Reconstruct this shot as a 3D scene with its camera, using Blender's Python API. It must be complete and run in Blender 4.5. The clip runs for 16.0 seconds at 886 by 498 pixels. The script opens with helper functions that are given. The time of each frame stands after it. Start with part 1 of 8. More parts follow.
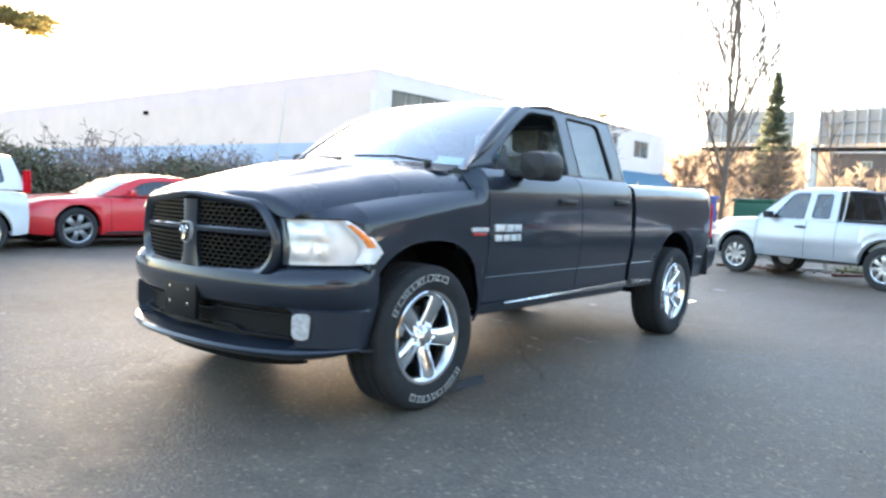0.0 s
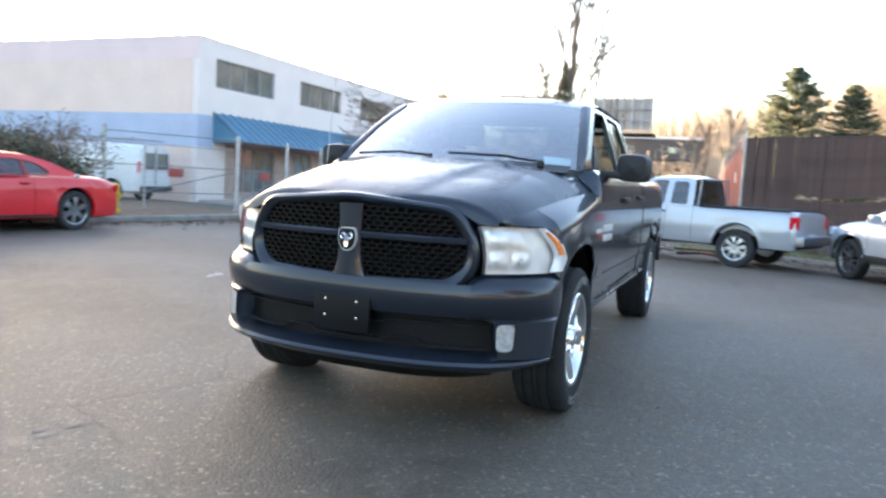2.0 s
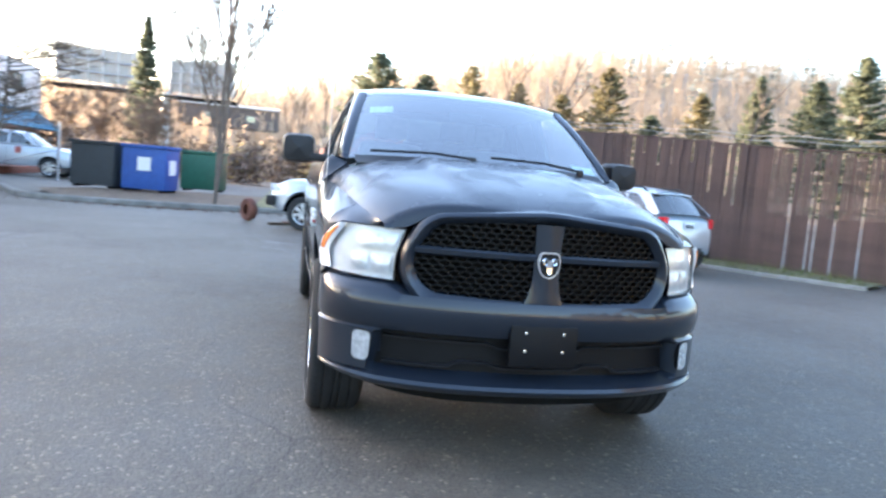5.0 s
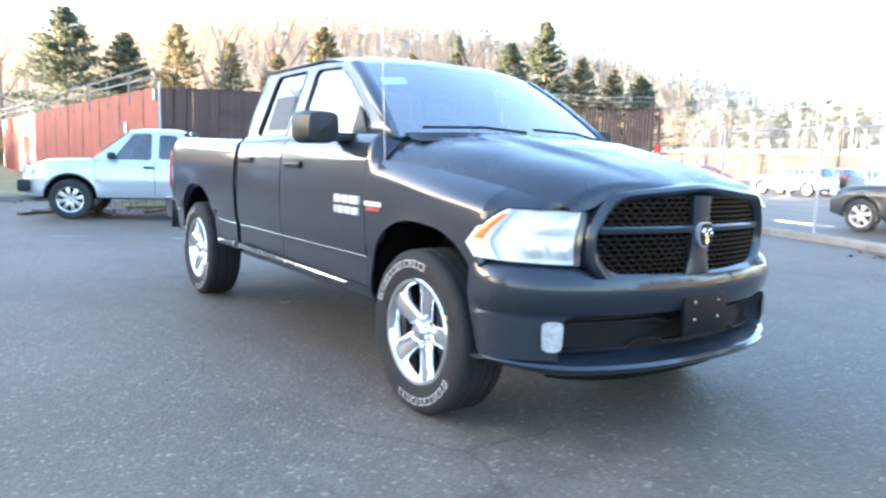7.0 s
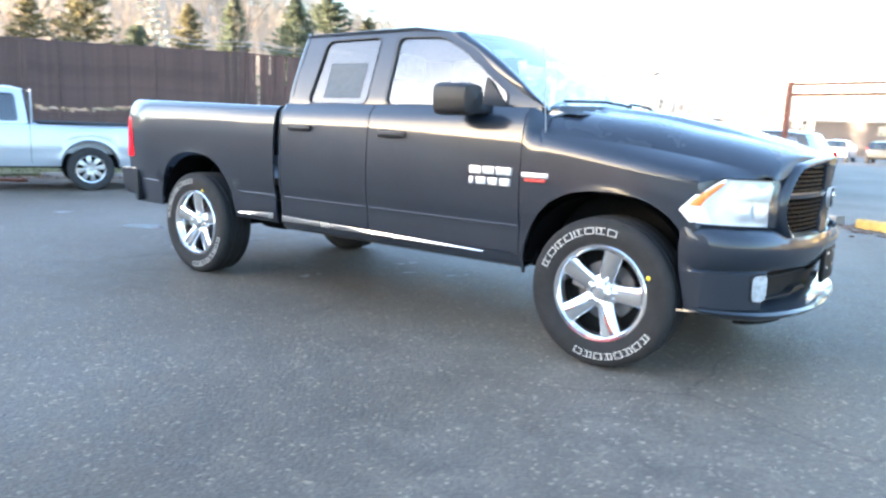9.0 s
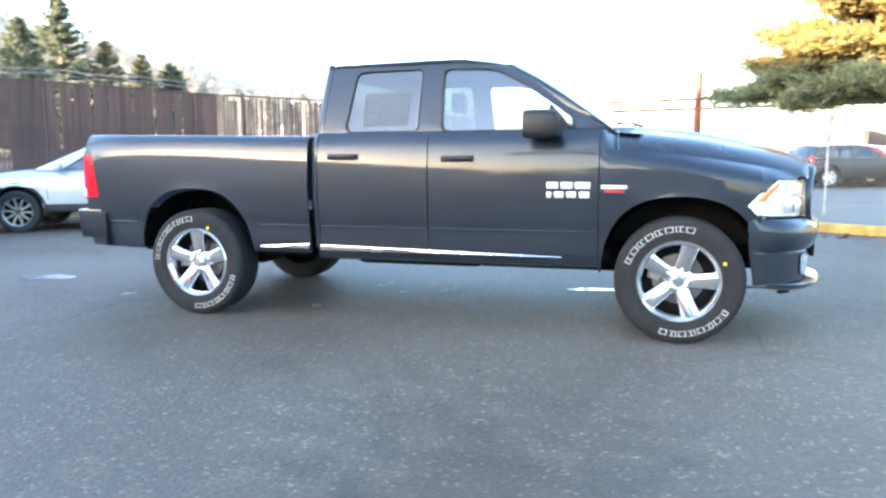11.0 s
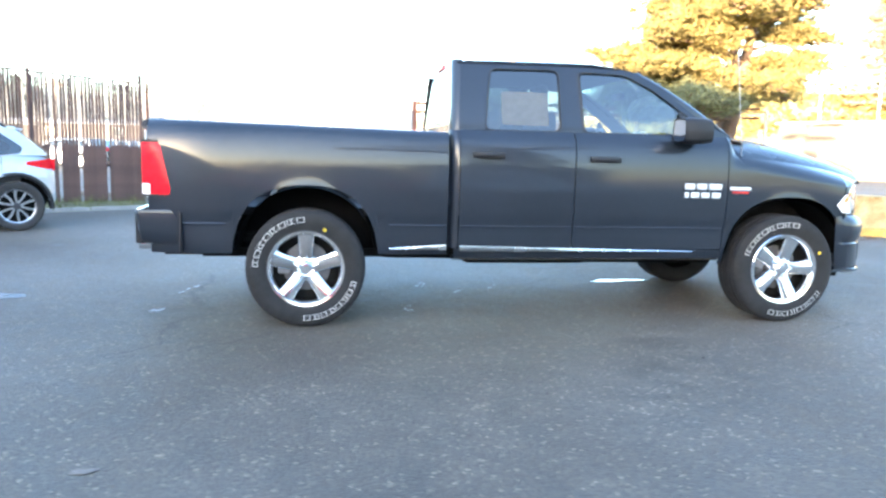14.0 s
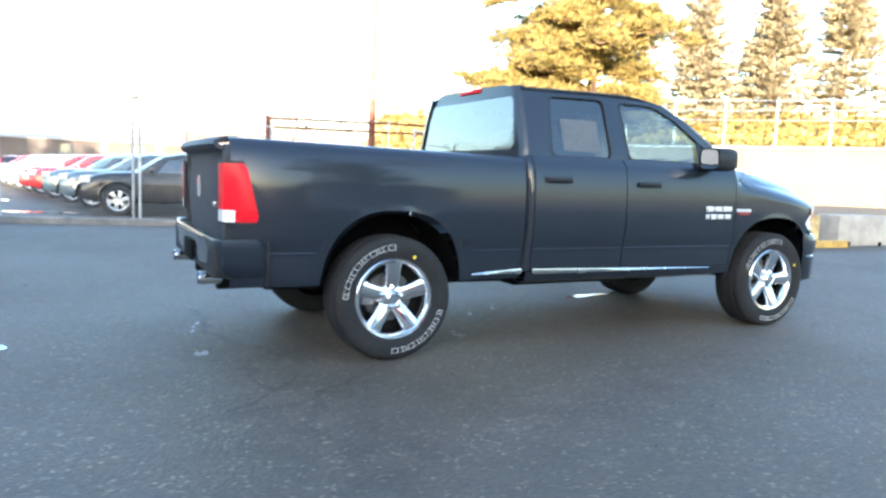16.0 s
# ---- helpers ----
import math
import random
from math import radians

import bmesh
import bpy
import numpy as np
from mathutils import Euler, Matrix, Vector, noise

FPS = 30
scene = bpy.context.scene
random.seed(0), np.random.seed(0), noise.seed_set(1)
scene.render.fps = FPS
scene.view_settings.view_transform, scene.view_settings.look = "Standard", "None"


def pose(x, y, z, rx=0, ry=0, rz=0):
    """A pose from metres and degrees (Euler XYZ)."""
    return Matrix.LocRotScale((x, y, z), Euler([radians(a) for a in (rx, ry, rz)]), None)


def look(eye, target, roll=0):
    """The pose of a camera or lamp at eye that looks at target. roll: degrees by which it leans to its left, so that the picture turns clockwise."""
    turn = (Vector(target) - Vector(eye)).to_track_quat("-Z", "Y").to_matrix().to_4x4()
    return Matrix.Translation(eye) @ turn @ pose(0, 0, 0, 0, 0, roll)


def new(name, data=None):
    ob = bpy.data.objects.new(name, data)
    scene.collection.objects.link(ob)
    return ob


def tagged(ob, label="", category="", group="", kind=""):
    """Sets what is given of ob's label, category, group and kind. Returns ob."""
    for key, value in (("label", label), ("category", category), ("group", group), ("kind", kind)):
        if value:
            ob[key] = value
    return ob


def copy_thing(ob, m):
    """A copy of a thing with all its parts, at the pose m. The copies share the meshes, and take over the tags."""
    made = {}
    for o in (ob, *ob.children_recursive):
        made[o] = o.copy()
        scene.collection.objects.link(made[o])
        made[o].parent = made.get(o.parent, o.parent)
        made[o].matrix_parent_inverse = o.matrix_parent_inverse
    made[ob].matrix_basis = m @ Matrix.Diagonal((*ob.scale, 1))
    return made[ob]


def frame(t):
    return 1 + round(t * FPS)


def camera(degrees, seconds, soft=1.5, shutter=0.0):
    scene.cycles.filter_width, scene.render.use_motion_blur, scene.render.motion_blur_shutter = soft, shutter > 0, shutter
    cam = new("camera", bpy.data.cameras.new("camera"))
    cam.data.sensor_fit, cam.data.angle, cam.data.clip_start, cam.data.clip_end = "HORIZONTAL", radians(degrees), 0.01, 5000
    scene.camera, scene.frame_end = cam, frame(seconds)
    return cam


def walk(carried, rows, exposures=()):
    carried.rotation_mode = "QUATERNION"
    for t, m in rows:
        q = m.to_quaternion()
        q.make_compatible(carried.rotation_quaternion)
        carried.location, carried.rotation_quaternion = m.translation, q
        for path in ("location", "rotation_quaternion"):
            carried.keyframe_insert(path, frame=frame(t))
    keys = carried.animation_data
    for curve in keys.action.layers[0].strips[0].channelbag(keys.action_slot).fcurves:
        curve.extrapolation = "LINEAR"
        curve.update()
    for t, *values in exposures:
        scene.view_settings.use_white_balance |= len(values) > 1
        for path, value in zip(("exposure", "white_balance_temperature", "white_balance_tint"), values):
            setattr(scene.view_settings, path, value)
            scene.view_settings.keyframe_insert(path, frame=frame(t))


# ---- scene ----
# ---- camera and its way round the truck ----
cam = camera(63.3, 16.0, soft=2.5, shutter=0.5)
PATH = [
    (0, (3.041, 3.541, 1.193), (1.495, 2.28, 1.051), 2.5),
    (0.5, (3.311, 3.124, 1.229), (1.699, 1.946, 1.118), 4.3),
    (1, (3.637, 2.696, 1.255), (1.977, 1.59, 1.112), 3.5),
    (1.5, (3.836, 2.233, 1.234), (2.109, 1.239, 1.057), 4.5),
    (2, (4.012, 1.772, 1.248), (2.167, 1.023, 1.067), 3.2),
    (2.5, (4.101, 1.322, 1.255), (2.196, 0.744, 1.065), 2.4),
    (3, (4.173, 0.836, 1.262), (2.213, 0.456, 1.136), 2.9),
    (3.5, (4.196, 0.36, 1.268), (2.212, 0.178, 1.1), 2.5),
    (4, (4.145, -0.135, 1.289), (2.156, -0.15, 1.082), 4.0),
    (6.5, (3.23, -2.50, 1.255), (1.53, -1.46, 1.06), 1.7),
    (7, (2.898, -2.896, 1.252), (1.281, -1.744, 1.008), 1.8),
    (7.5, (2.586, -3.298, 1.263), (1.035, -2.06, 1.012), 3.5),
    (8, (2.267, -3.743, 1.265), (0.818, -2.39, 0.996), 2.3),
    (8.5, (1.886, -4.107, 1.269), (0.537, -2.654, 1.001), 2.1),
    (9, (1.532, -4.521, 1.248), (0.373, -2.925, 0.918), 2.2),
    (9.5, (1.126, -4.845, 1.207), (0.07, -3.171, 0.918), 0.6),
    (10, (0.726, -5.209, 1.213), (-0.191, -3.451, 0.945), 0.6),
    (12.5, (-1.775, -6.061, 1.233), (-1.85, -4.082, 0.955), 0.0),
    (13, (-2.289, -6.031, 1.238), (-2.256, -4.051, 0.961), 1.8),
    (13.5, (-2.786, -6.027, 1.256), (-2.566, -4.058, 0.982), 1.4),
    (14, (-3.364, -5.937, 1.222), (-3.07, -3.977, 0.957), 1.4),
    (14.5, (-3.903, -5.855, 1.231), (-3.383, -3.941, 0.979), 1.2),
    (15, (-4.416, -5.686, 1.221), (-3.774, -3.806, 0.989), 1.7),
    (15.5, (-4.906, -5.479, 1.22), (-4.118, -3.65, 1.039), 0.7),
    (16, (-5.398, -5.234, 1.223), (-4.493, -3.462, 1.018), 2.0),
]
walk(cam, [(t, look(eye, target, roll)) for t, eye, target, roll in PATH],
     [(0.0, 3.84, 6850, 15), (0.9, 3.50, 6850, 15), (1.5, 3.50, 6850, 16), (4.2, 3.61, 6640, 19), (6.3, 4.11, 6020, 16), (10.0, 4.16, 6080, 13), (13.0, 4.18, 5910, 13), (15.0, 4.01, 5900, 11), (16.0, 3.57, 5900, 10)])

# ---- world, sun ----
SUN_EL, SUN_AZ = 6.2, math.atan2(-0.80, -0.60)
world = bpy.data.worlds.new("world")
scene.world = world
world.use_nodes = True
wn = world.node_tree
sky = wn.nodes.new("ShaderNodeTexSky")
sky.sky_type = "NISHITA"
sky.sun_disc = False
sky.sun_elevation = radians(SUN_EL)
sky.sun_rotation = math.pi / 2 - SUN_AZ
sky.air_density, sky.dust_density, sky.ozone_density = 1.0, 1.8, 2.0
wn.nodes["Background"].inputs["Strength"].default_value = 0.14
wn.links.new(sky.outputs[0], wn.nodes["Background"].inputs["Color"])
# thin even veil of high cloud over the clear sky
veil, both_skies = wn.nodes.new("ShaderNodeBackground"), wn.nodes.new("ShaderNodeAddShader")
veil.inputs["Color"].default_value, veil.inputs["Strength"].default_value = (0.86, 0.92, 1.0, 1), 0.014
wn.links.new(wn.nodes["Background"].outputs[0], both_skies.inputs[0])
wn.links.new(veil.outputs[0], both_skies.inputs[1])
wn.links.new(both_skies.outputs[0], wn.nodes["World Output"].inputs["Surface"])

sun_data = bpy.data.lights.new("sun", "SUN")
sun_data.energy, sun_data.angle, sun_data.color = 3.4, radians(0.5), (1.0, 0.80, 0.54)
sun = new("sun", sun_data)
ce = math.cos(radians(SUN_EL))
sun.matrix_world = look((ce * math.cos(SUN_AZ) * 50, ce * math.sin(SUN_AZ) * 50, math.sin(radians(SUN_EL)) * 50), (0, 0, 0))

# ---- materials ----
def mat(name, color, rough=0.6, metal=0.0, var=0.15, scale=6.0, bump=0.0, bump_scale=60.0, coat=0.0, coat_rough=0.05,
        rough_var=0.08, color2=None, island=0.0, spec=0.5, coat_var=0.0):
    """A surface with two scales of variation, in object space."""
    m = bpy.data.materials.new(name)
    m.use_nodes = True
    nt = m.node_tree
    N, L = nt.nodes, nt.links
    b = N["Principled BSDF"]
    b.inputs["Roughness"].default_value, b.inputs["Metallic"].default_value = rough, metal
    b.inputs["Coat Weight"].default_value, b.inputs["Coat Roughness"].default_value = coat, coat_rough
    b.inputs["Specular IOR Level"].default_value = spec
    co = N.new("ShaderNodeTexCoord")
    n1, n2 = N.new("ShaderNodeTexNoise"), N.new("ShaderNodeTexNoise")
    n1.inputs["Scale"].default_value, n1.inputs["Detail"].default_value = scale, 5.0
    n2.inputs["Scale"].default_value, n2.inputs["Detail"].default_value = scale * 9.0, 3.0
    mx = N.new("ShaderNodeMath")
    mx.operation = "MULTIPLY_ADD"
    mx.inputs[1].default_value = 0.4
    L.new(co.outputs["Object"], n1.inputs["Vector"])
    L.new(co.outputs["Object"], n2.inputs["Vector"])
    L.new(n2.outputs["Fac"], mx.inputs[0])
    L.new(n1.outputs["Fac"], mx.inputs[2])
    ramp = N.new("ShaderNodeValToRGB")
    lo = [c * (1 - var) for c in color]
    hi = [min(1, c * (1 + var)) for c in (color2 or color)]
    ramp.color_ramp.elements[0].position, ramp.color_ramp.elements[1].position = 0.45, 0.95
    ramp.color_ramp.elements[0].color, ramp.color_ramp.elements[1].color = (*lo, 1), (*hi, 1)
    L.new(mx.outputs[0], ramp.inputs["Fac"])
    out = ramp.outputs["Color"]
    if island:
        oi, ge = N.new("ShaderNodeObjectInfo"), N.new("ShaderNodeNewGeometry")
        ad = N.new("ShaderNodeMath")
        ad.operation = "ADD"
        L.new(oi.outputs["Random"], ad.inputs[0])
        L.new(ge.outputs["Random Per Island"], ad.inputs[1])
        fr = N.new("ShaderNodeMath")
        fr.operation = "FRACT"
        L.new(ad.outputs[0], fr.inputs[0])
        mr = N.new("ShaderNodeMapRange")
        mr.inputs[3].default_value, mr.inputs[4].default_value = 1 - island, 1 + island
        L.new(fr.outputs[0], mr.inputs[0])
        hs = N.new("ShaderNodeHueSaturation")
        L.new(mr.outputs[0], hs.inputs["Value"])
        L.new(out, hs.inputs["Color"])
        out = hs.outputs["Color"]
    L.new(out, b.inputs["Base Color"])
    if rough_var:
        rr = N.new("ShaderNodeMapRange")
        rr.inputs[3].default_value, rr.inputs[4].default_value = max(0.02, rough - rough_var), min(1, rough + rough_var)
        L.new(n1.outputs["Fac"], rr.inputs[0])
        L.new(rr.outputs[0], b.inputs["Roughness"])
    if coat_var:
        n4, cr = N.new("ShaderNodeTexNoise"), N.new("ShaderNodeMapRange")
        n4.inputs["Scale"].default_value, n4.inputs["Detail"].default_value, n4.inputs["Distortion"].default_value = 4.5, 7.0, 0.6
        L.new(co.outputs["Object"], n4.inputs["Vector"])
        cr.inputs[1].default_value, cr.inputs[2].default_value = 0.40, 0.60
        cr.inputs[3].default_value, cr.inputs[4].default_value = max(0.02, coat_rough - coat_var), coat_rough + coat_var
        L.new(n4.outputs["Fac"], cr.inputs[0])
        L.new(cr.outputs[0], b.inputs["Coat Roughness"])
    if bump:
        n3, bp = N.new("ShaderNodeTexNoise"), N.new("ShaderNodeBump")
        n3.inputs["Scale"].default_value, n3.inputs["Detail"].default_value = bump_scale, 4.0
        L.new(co.outputs["Object"], n3.inputs["Vector"])
        bp.inputs["Strength"].default_value, bp.inputs["Distance"].default_value = bump, 0.01
        L.new(n3.outputs["Fac"], bp.inputs["Height"])
        L.new(bp.outputs[0], b.inputs["Normal"])
    return m


def glass(name, tint, rough=0.02, see=0.6, f0=0.09):
    """Window glass: a gloss that grows at grazing angles over a tinted clear layer."""
    m = bpy.data.materials.new(name)
    m.use_nodes = True
    N, L = m.node_tree.nodes, m.node_tree.links
    N.remove(N["Principled BSDF"])
    t, g, mix, f = (N.new("ShaderNodeBsdfTransparent"), N.new("ShaderNodeBsdfGlossy"), N.new("ShaderNodeMixShader"), N.new("ShaderNodeLayerWeight"))
    f.inputs["Blend"].default_value = 0.5
    p5, ma = N.new("ShaderNodeMath"), N.new("ShaderNodeMath")
    p5.operation, ma.operation = "POWER", "MULTIPLY_ADD"
    p5.inputs[1].default_value, ma.inputs[1].default_value, ma.inputs[2].default_value = 4.0, 1 - f0, f0
    L.new(f.outputs["Facing"], p5.inputs[0])
    L.new(p5.outputs[0], ma.inputs[0])
    t.inputs["Color"].default_value = (*[c * see for c in tint], 1)
    g.inputs["Roughness"].default_value = rough
    L.new(ma.outputs[0], mix.inputs[0])
    L.new(t.outputs[0], mix.inputs[1])
    L.new(g.outputs[0], mix.inputs[2])
    L.new(mix.outputs[0], N["Material Output"].inputs["Surface"])
    return m


def asphalt_mat():
    m = bpy.data.materials.new("asphalt")
    m.use_nodes = True
    N, L = m.node_tree.nodes, m.node_tree.links
    b = N["Principled BSDF"]
    co = N.new("ShaderNodeTexCoord")

    def noise_at(s, d=4.0):
        n = N.new("ShaderNodeTexNoise")
        n.inputs["Scale"].default_value, n.inputs["Detail"].default_value = s, d
        L.new(co.outputs["Object"], n.inputs["Vector"])
        return n

    def ramp_of(src, *stops):
        r = N.new("ShaderNodeValToRGB")
        while len(r.color_ramp.elements) < len(stops):
            r.color_ramp.elements.new(0.5)
        for e, (p, c) in zip(r.color_ramp.elements, stops):
            e.position, e.color = p, (*c, 1)
        L.new(src, r.inputs["Fac"])
        return r.outputs["Color"]

    def mix_of(fac, a, c, mode="MIX"):
        x = N.new("ShaderNodeMix")
        x.data_type, x.blend_type = "RGBA", mode
        if isinstance(fac, float):
            x.inputs[0].default_value = fac
        else:
            L.new(fac, x.inputs[0])
        L.new(a, x.inputs[6])
        L.new(c, x.inputs[7])
        return x.outputs[2]

    big, mid, fine = noise_at(0.35, 6), noise_at(5.0, 5), noise_at(140.0, 2)
    base = ramp_of(big.outputs["Fac"], (0.32, (0.082, 0.065, 0.047)), (0.5, (0.112, 0.093, 0.071)), (0.68, (0.134, 0.117, 0.096)))
    stain = ramp_of(mid.outputs["Fac"], (0.3, (0.74, 0.74, 0.75)), (0.65, (1.10, 1.09, 1.08)))
    col = mix_of(1.0, base, stain, "MULTIPLY")
    vor = N.new("ShaderNodeTexVoronoi")
    vor.inputs["Scale"].default_value = 62.0
    L.new(co.outputs["Object"], vor.inputs["Vector"])
    sep = N.new("ShaderNodeSeparateColor")
    L.new(vor.outputs["Color"], sep.inputs[0])
    stones = ramp_of(sep.outputs[0], (0.0, (0.74, 0.73, 0.73)), (0.78, (1.0, 1.0, 1.0)), (0.95, (1.15, 1.15, 1.12)), (0.98, (2.05, 2.0, 1.92)))
    col = mix_of(1.0, col, stones, "MULTIPLY")
    # fine cracks
    wob = N.new("ShaderNodeMix")
    wob.data_type = "VECTOR"
    wob.inputs[0].default_value = 0.25
    L.new(co.outputs["Object"], wob.inputs[4])
    L.new(noise_at(1.3, 5).outputs["Color"], wob.inputs[5])
    cr = N.new("ShaderNodeTexVoronoi")
    cr.feature = "DISTANCE_TO_EDGE"
    cr.inputs["Scale"].default_value = 0.42
    L.new(wob.outputs[1], cr.inputs["Vector"])
    crack = ramp_of(cr.outputs["Distance"], (0.0, (0.62, 0.62, 0.62)), (0.004, (1, 1, 1)))
    part_on = ramp_of(noise_at(0.5, 2).outputs["Fac"], (0.5, (0, 0, 0)), (0.56, (1, 1, 1)))
    white = N.new("ShaderNodeRGB")
    white.outputs[0].default_value = (1, 1, 1, 1)
    col = mix_of(1.0, col, mix_of(part_on, white.outputs[0], crack), "MULTIPLY")
    L.new(col, b.inputs["Base Color"])
    rr = ramp_of(mid.outputs["Fac"], (0.25, (0.54, 0.54, 0.54)), (0.75, (0.78, 0.78, 0.78)))
    L.new(rr, b.inputs["Roughness"])
    b.inputs["Specular IOR Level"].default_value = 0.45
    bp = N.new("ShaderNodeBump")
    bp.inputs["Strength"].default_value, bp.inputs["Distance"].default_value = 0.6, 0.006
    hs = N.new("ShaderNodeMath")
    hs.operation = "MULTIPLY_ADD"
    hs.inputs[1].default_value = -1.2
    L.new(vor.outputs["Distance"], hs.inputs[0])
    L.new(fine.outputs["Fac"], hs.inputs[2])
    L.new(hs.outputs[0], bp.inputs["Height"])
    L.new(bp.outputs[0], b.inputs["Normal"])
    return m


ASPHALT = asphalt_mat()
PAINT = mat("gunmetal_paint", (0.0130, 0.0181, 0.0275), 0.42, 0.10, 0.12, 2.0, coat=1.0, coat_rough=0.07, rough_var=0.05, spec=0.2)
PAINT.node_tree.nodes["Principled BSDF"].inputs["Coat IOR"].default_value = 1.4
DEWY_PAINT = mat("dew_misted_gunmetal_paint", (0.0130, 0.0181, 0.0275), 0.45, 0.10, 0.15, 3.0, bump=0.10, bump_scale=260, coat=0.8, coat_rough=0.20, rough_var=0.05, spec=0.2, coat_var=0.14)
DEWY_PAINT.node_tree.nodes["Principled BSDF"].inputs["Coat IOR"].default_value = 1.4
BLACK = mat("black_plastic", (0.013, 0.013, 0.015), 0.5, spec=0.35, var=0.2, scale=8, bump=0.1, bump_scale=300)
DARK = mat("dark_underside", (0.010, 0.010, 0.010), 0.95, var=0.3, spec=0.05)
WELL = mat("wheel_well_felt", (0.0045, 0.0045, 0.005), 0.95, var=0.3, spec=0.05)
GRILLE = mat("grille_black", (0.004, 0.004, 0.005), 0.5, var=0.2, spec=0.2)
GRILLE_MESH = mat("grille_mesh_black", (0.0035, 0.0035, 0.004), 0.40, var=0.2, spec=0.16)
CHROME = mat("chrome", (0.86, 0.87, 0.88), 0.07, 1.0, 0.03, rough_var=0.03)
STEEL = mat("dull_steel", (0.35, 0.35, 0.36), 0.4, 1.0, 0.15)
RUBBER = mat("tyre_rubber", (0.020, 0.020, 0.021), 0.85, spec=0.25, var=0.25, scale=12, bump=0.15, bump_scale=120)
LETTER = mat("white_rubber", (0.42, 0.42, 0.41), 0.6, var=0.15, scale=30)
LENS = mat("lamp_bowl", (0.70, 0.70, 0.71), 0.34, 0.15, 0.12, 14)
CLEAR = glass("clear_lens", (1.0, 1.0, 1.0), 0.05, 0.97, 0.05)
AMBER = mat("amber_lens", (0.82, 0.23, 0.05), 0.25, var=0.2, scale=40, coat=0.6)
RED = mat("red_lens", (0.62, 0.012, 0.022), 0.2, var=0.15, scale=30, spec=0.15)
WHITE_LENS = mat("white_lens", (0.80, 0.76, 0.74), 0.2, var=0.1, coat=0.6)
GLASS = glass("tinted_glass", (0.78, 0.95, 0.97), 0.02, 0.70, 0.16)
SCREEN = glass("windscreen_glass", (0.72, 0.95, 0.97), 0.02, 0.84, 0.40)
REAR_GLASS = glass("rear_window_glass", (0.70, 0.88, 0.92), 0.02, 0.45, 0.30)
GLASS_DARK = glass("privacy_glass", (0.70, 0.84, 0.87), 0.02, 0.18, 0.13)
SEAT = mat("grey_cloth", (0.15, 0.15, 0.155), 0.9, var=0.25, scale=30, bump=0.2)
PAPER = mat("white_paper", (0.78, 0.78, 0.75), 0.8, var=0.06)
SHEET = mat("grey_paper", (0.085, 0.098, 0.112), 0.8, var=0.15, scale=25)
REFL = mat("lamp_reflector", (0.70, 0.70, 0.71), 0.30, 0.5, 0.15, 30)
MIRROR = mat("mirror_glass", (0.45, 0.46, 0.48), 0.02, 1.0, 0.02, rough_var=0)
BRAKE = mat("brake_iron", (0.10, 0.10, 0.105), 0.5, 0.6, 0.2)
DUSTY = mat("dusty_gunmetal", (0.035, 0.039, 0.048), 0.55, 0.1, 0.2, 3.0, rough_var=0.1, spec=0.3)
FOG = mat("fog_reflector", (0.72, 0.74, 0.76), 0.14, 0.7, 0.3, 40)
TRIM_STEEL = mat("satin_trim_steel", (0.50, 0.51, 0.52), 0.26, 1.0, 0.10)
BADGE = mat("bright_badge", (0.62, 0.63, 0.64), 0.3, 0.35, 0.05)
YELLOW_DOT = mat("yellow_dot", (0.7, 0.5, 0.02), 0.7)
EMBLEM = mat("satin_emblem", (0.62, 0.63, 0.65), 0.35, 0.5, 0.05, rough_var=0.03)
WHEEL_CHROME = mat("wheel_chrome", (0.82, 0.83, 0.84), 0.11, 1.0, 0.05, rough_var=0.04)


def leaf(name, color, thin=0.45, **kw):
    """Foliage: a matt surface through which part of the light passes."""
    m = mat(name, color, 0.8, **kw)
    N, L = m.node_tree.nodes, m.node_tree.links
    b, tr, mix = N["Principled BSDF"], N.new("ShaderNodeBsdfTranslucent"), N.new("ShaderNodeMixShader")
    L.new(b.inputs["Base Color"].links[0].from_socket, tr.inputs["Color"])
    mix.inputs[0].default_value = thin
    L.new(b.outputs[0], mix.inputs[1])
    L.new(tr.outputs[0], mix.inputs[2])
    L.new(mix.outputs[0], N["Material Output"].inputs["Surface"])
    return m

# ---- building helpers ----
def cloth_edges(bm, angle=38):
    """Smooth faces, with edges sharper than the angle kept crisp."""
    lim = radians(angle)
    for f in bm.faces:
        f.smooth = True
    for e in bm.edges:
        if len(e.link_faces) == 2:
            e.smooth = e.calc_face_angle(0) < lim


def part(name, bm, material, parent=None, label="", angle=38, matrix=None):
    bm.normal_update()
    cloth_edges(bm, angle)
    me = bpy.data.meshes.new(name)
    bm.to_mesh(me)
    bm.free()
    for m in material if isinstance(material, (list, tuple)) else (material,):
        me.materials.append(m)
    ob = new(name, me)
    if parent:
        ob.parent = parent
    if matrix is not None:
        ob.matrix_basis = matrix
    if label:
        ob["label"] = label
    return ob


def share(ob, name, parent, matrix):
    """Another object on the same mesh."""
    o = new(name, ob.data)
    o.parent = parent
    o.matrix_basis = matrix
    return o


def thing(name, m, label, category, group="", kind=""):
    return tagged_at(new(name), m, label, category, group, kind)


def tagged_at(ob, m, label, category, group="", kind=""):
    ob.matrix_basis = m
    return tagged(ob, label, category, group, kind)


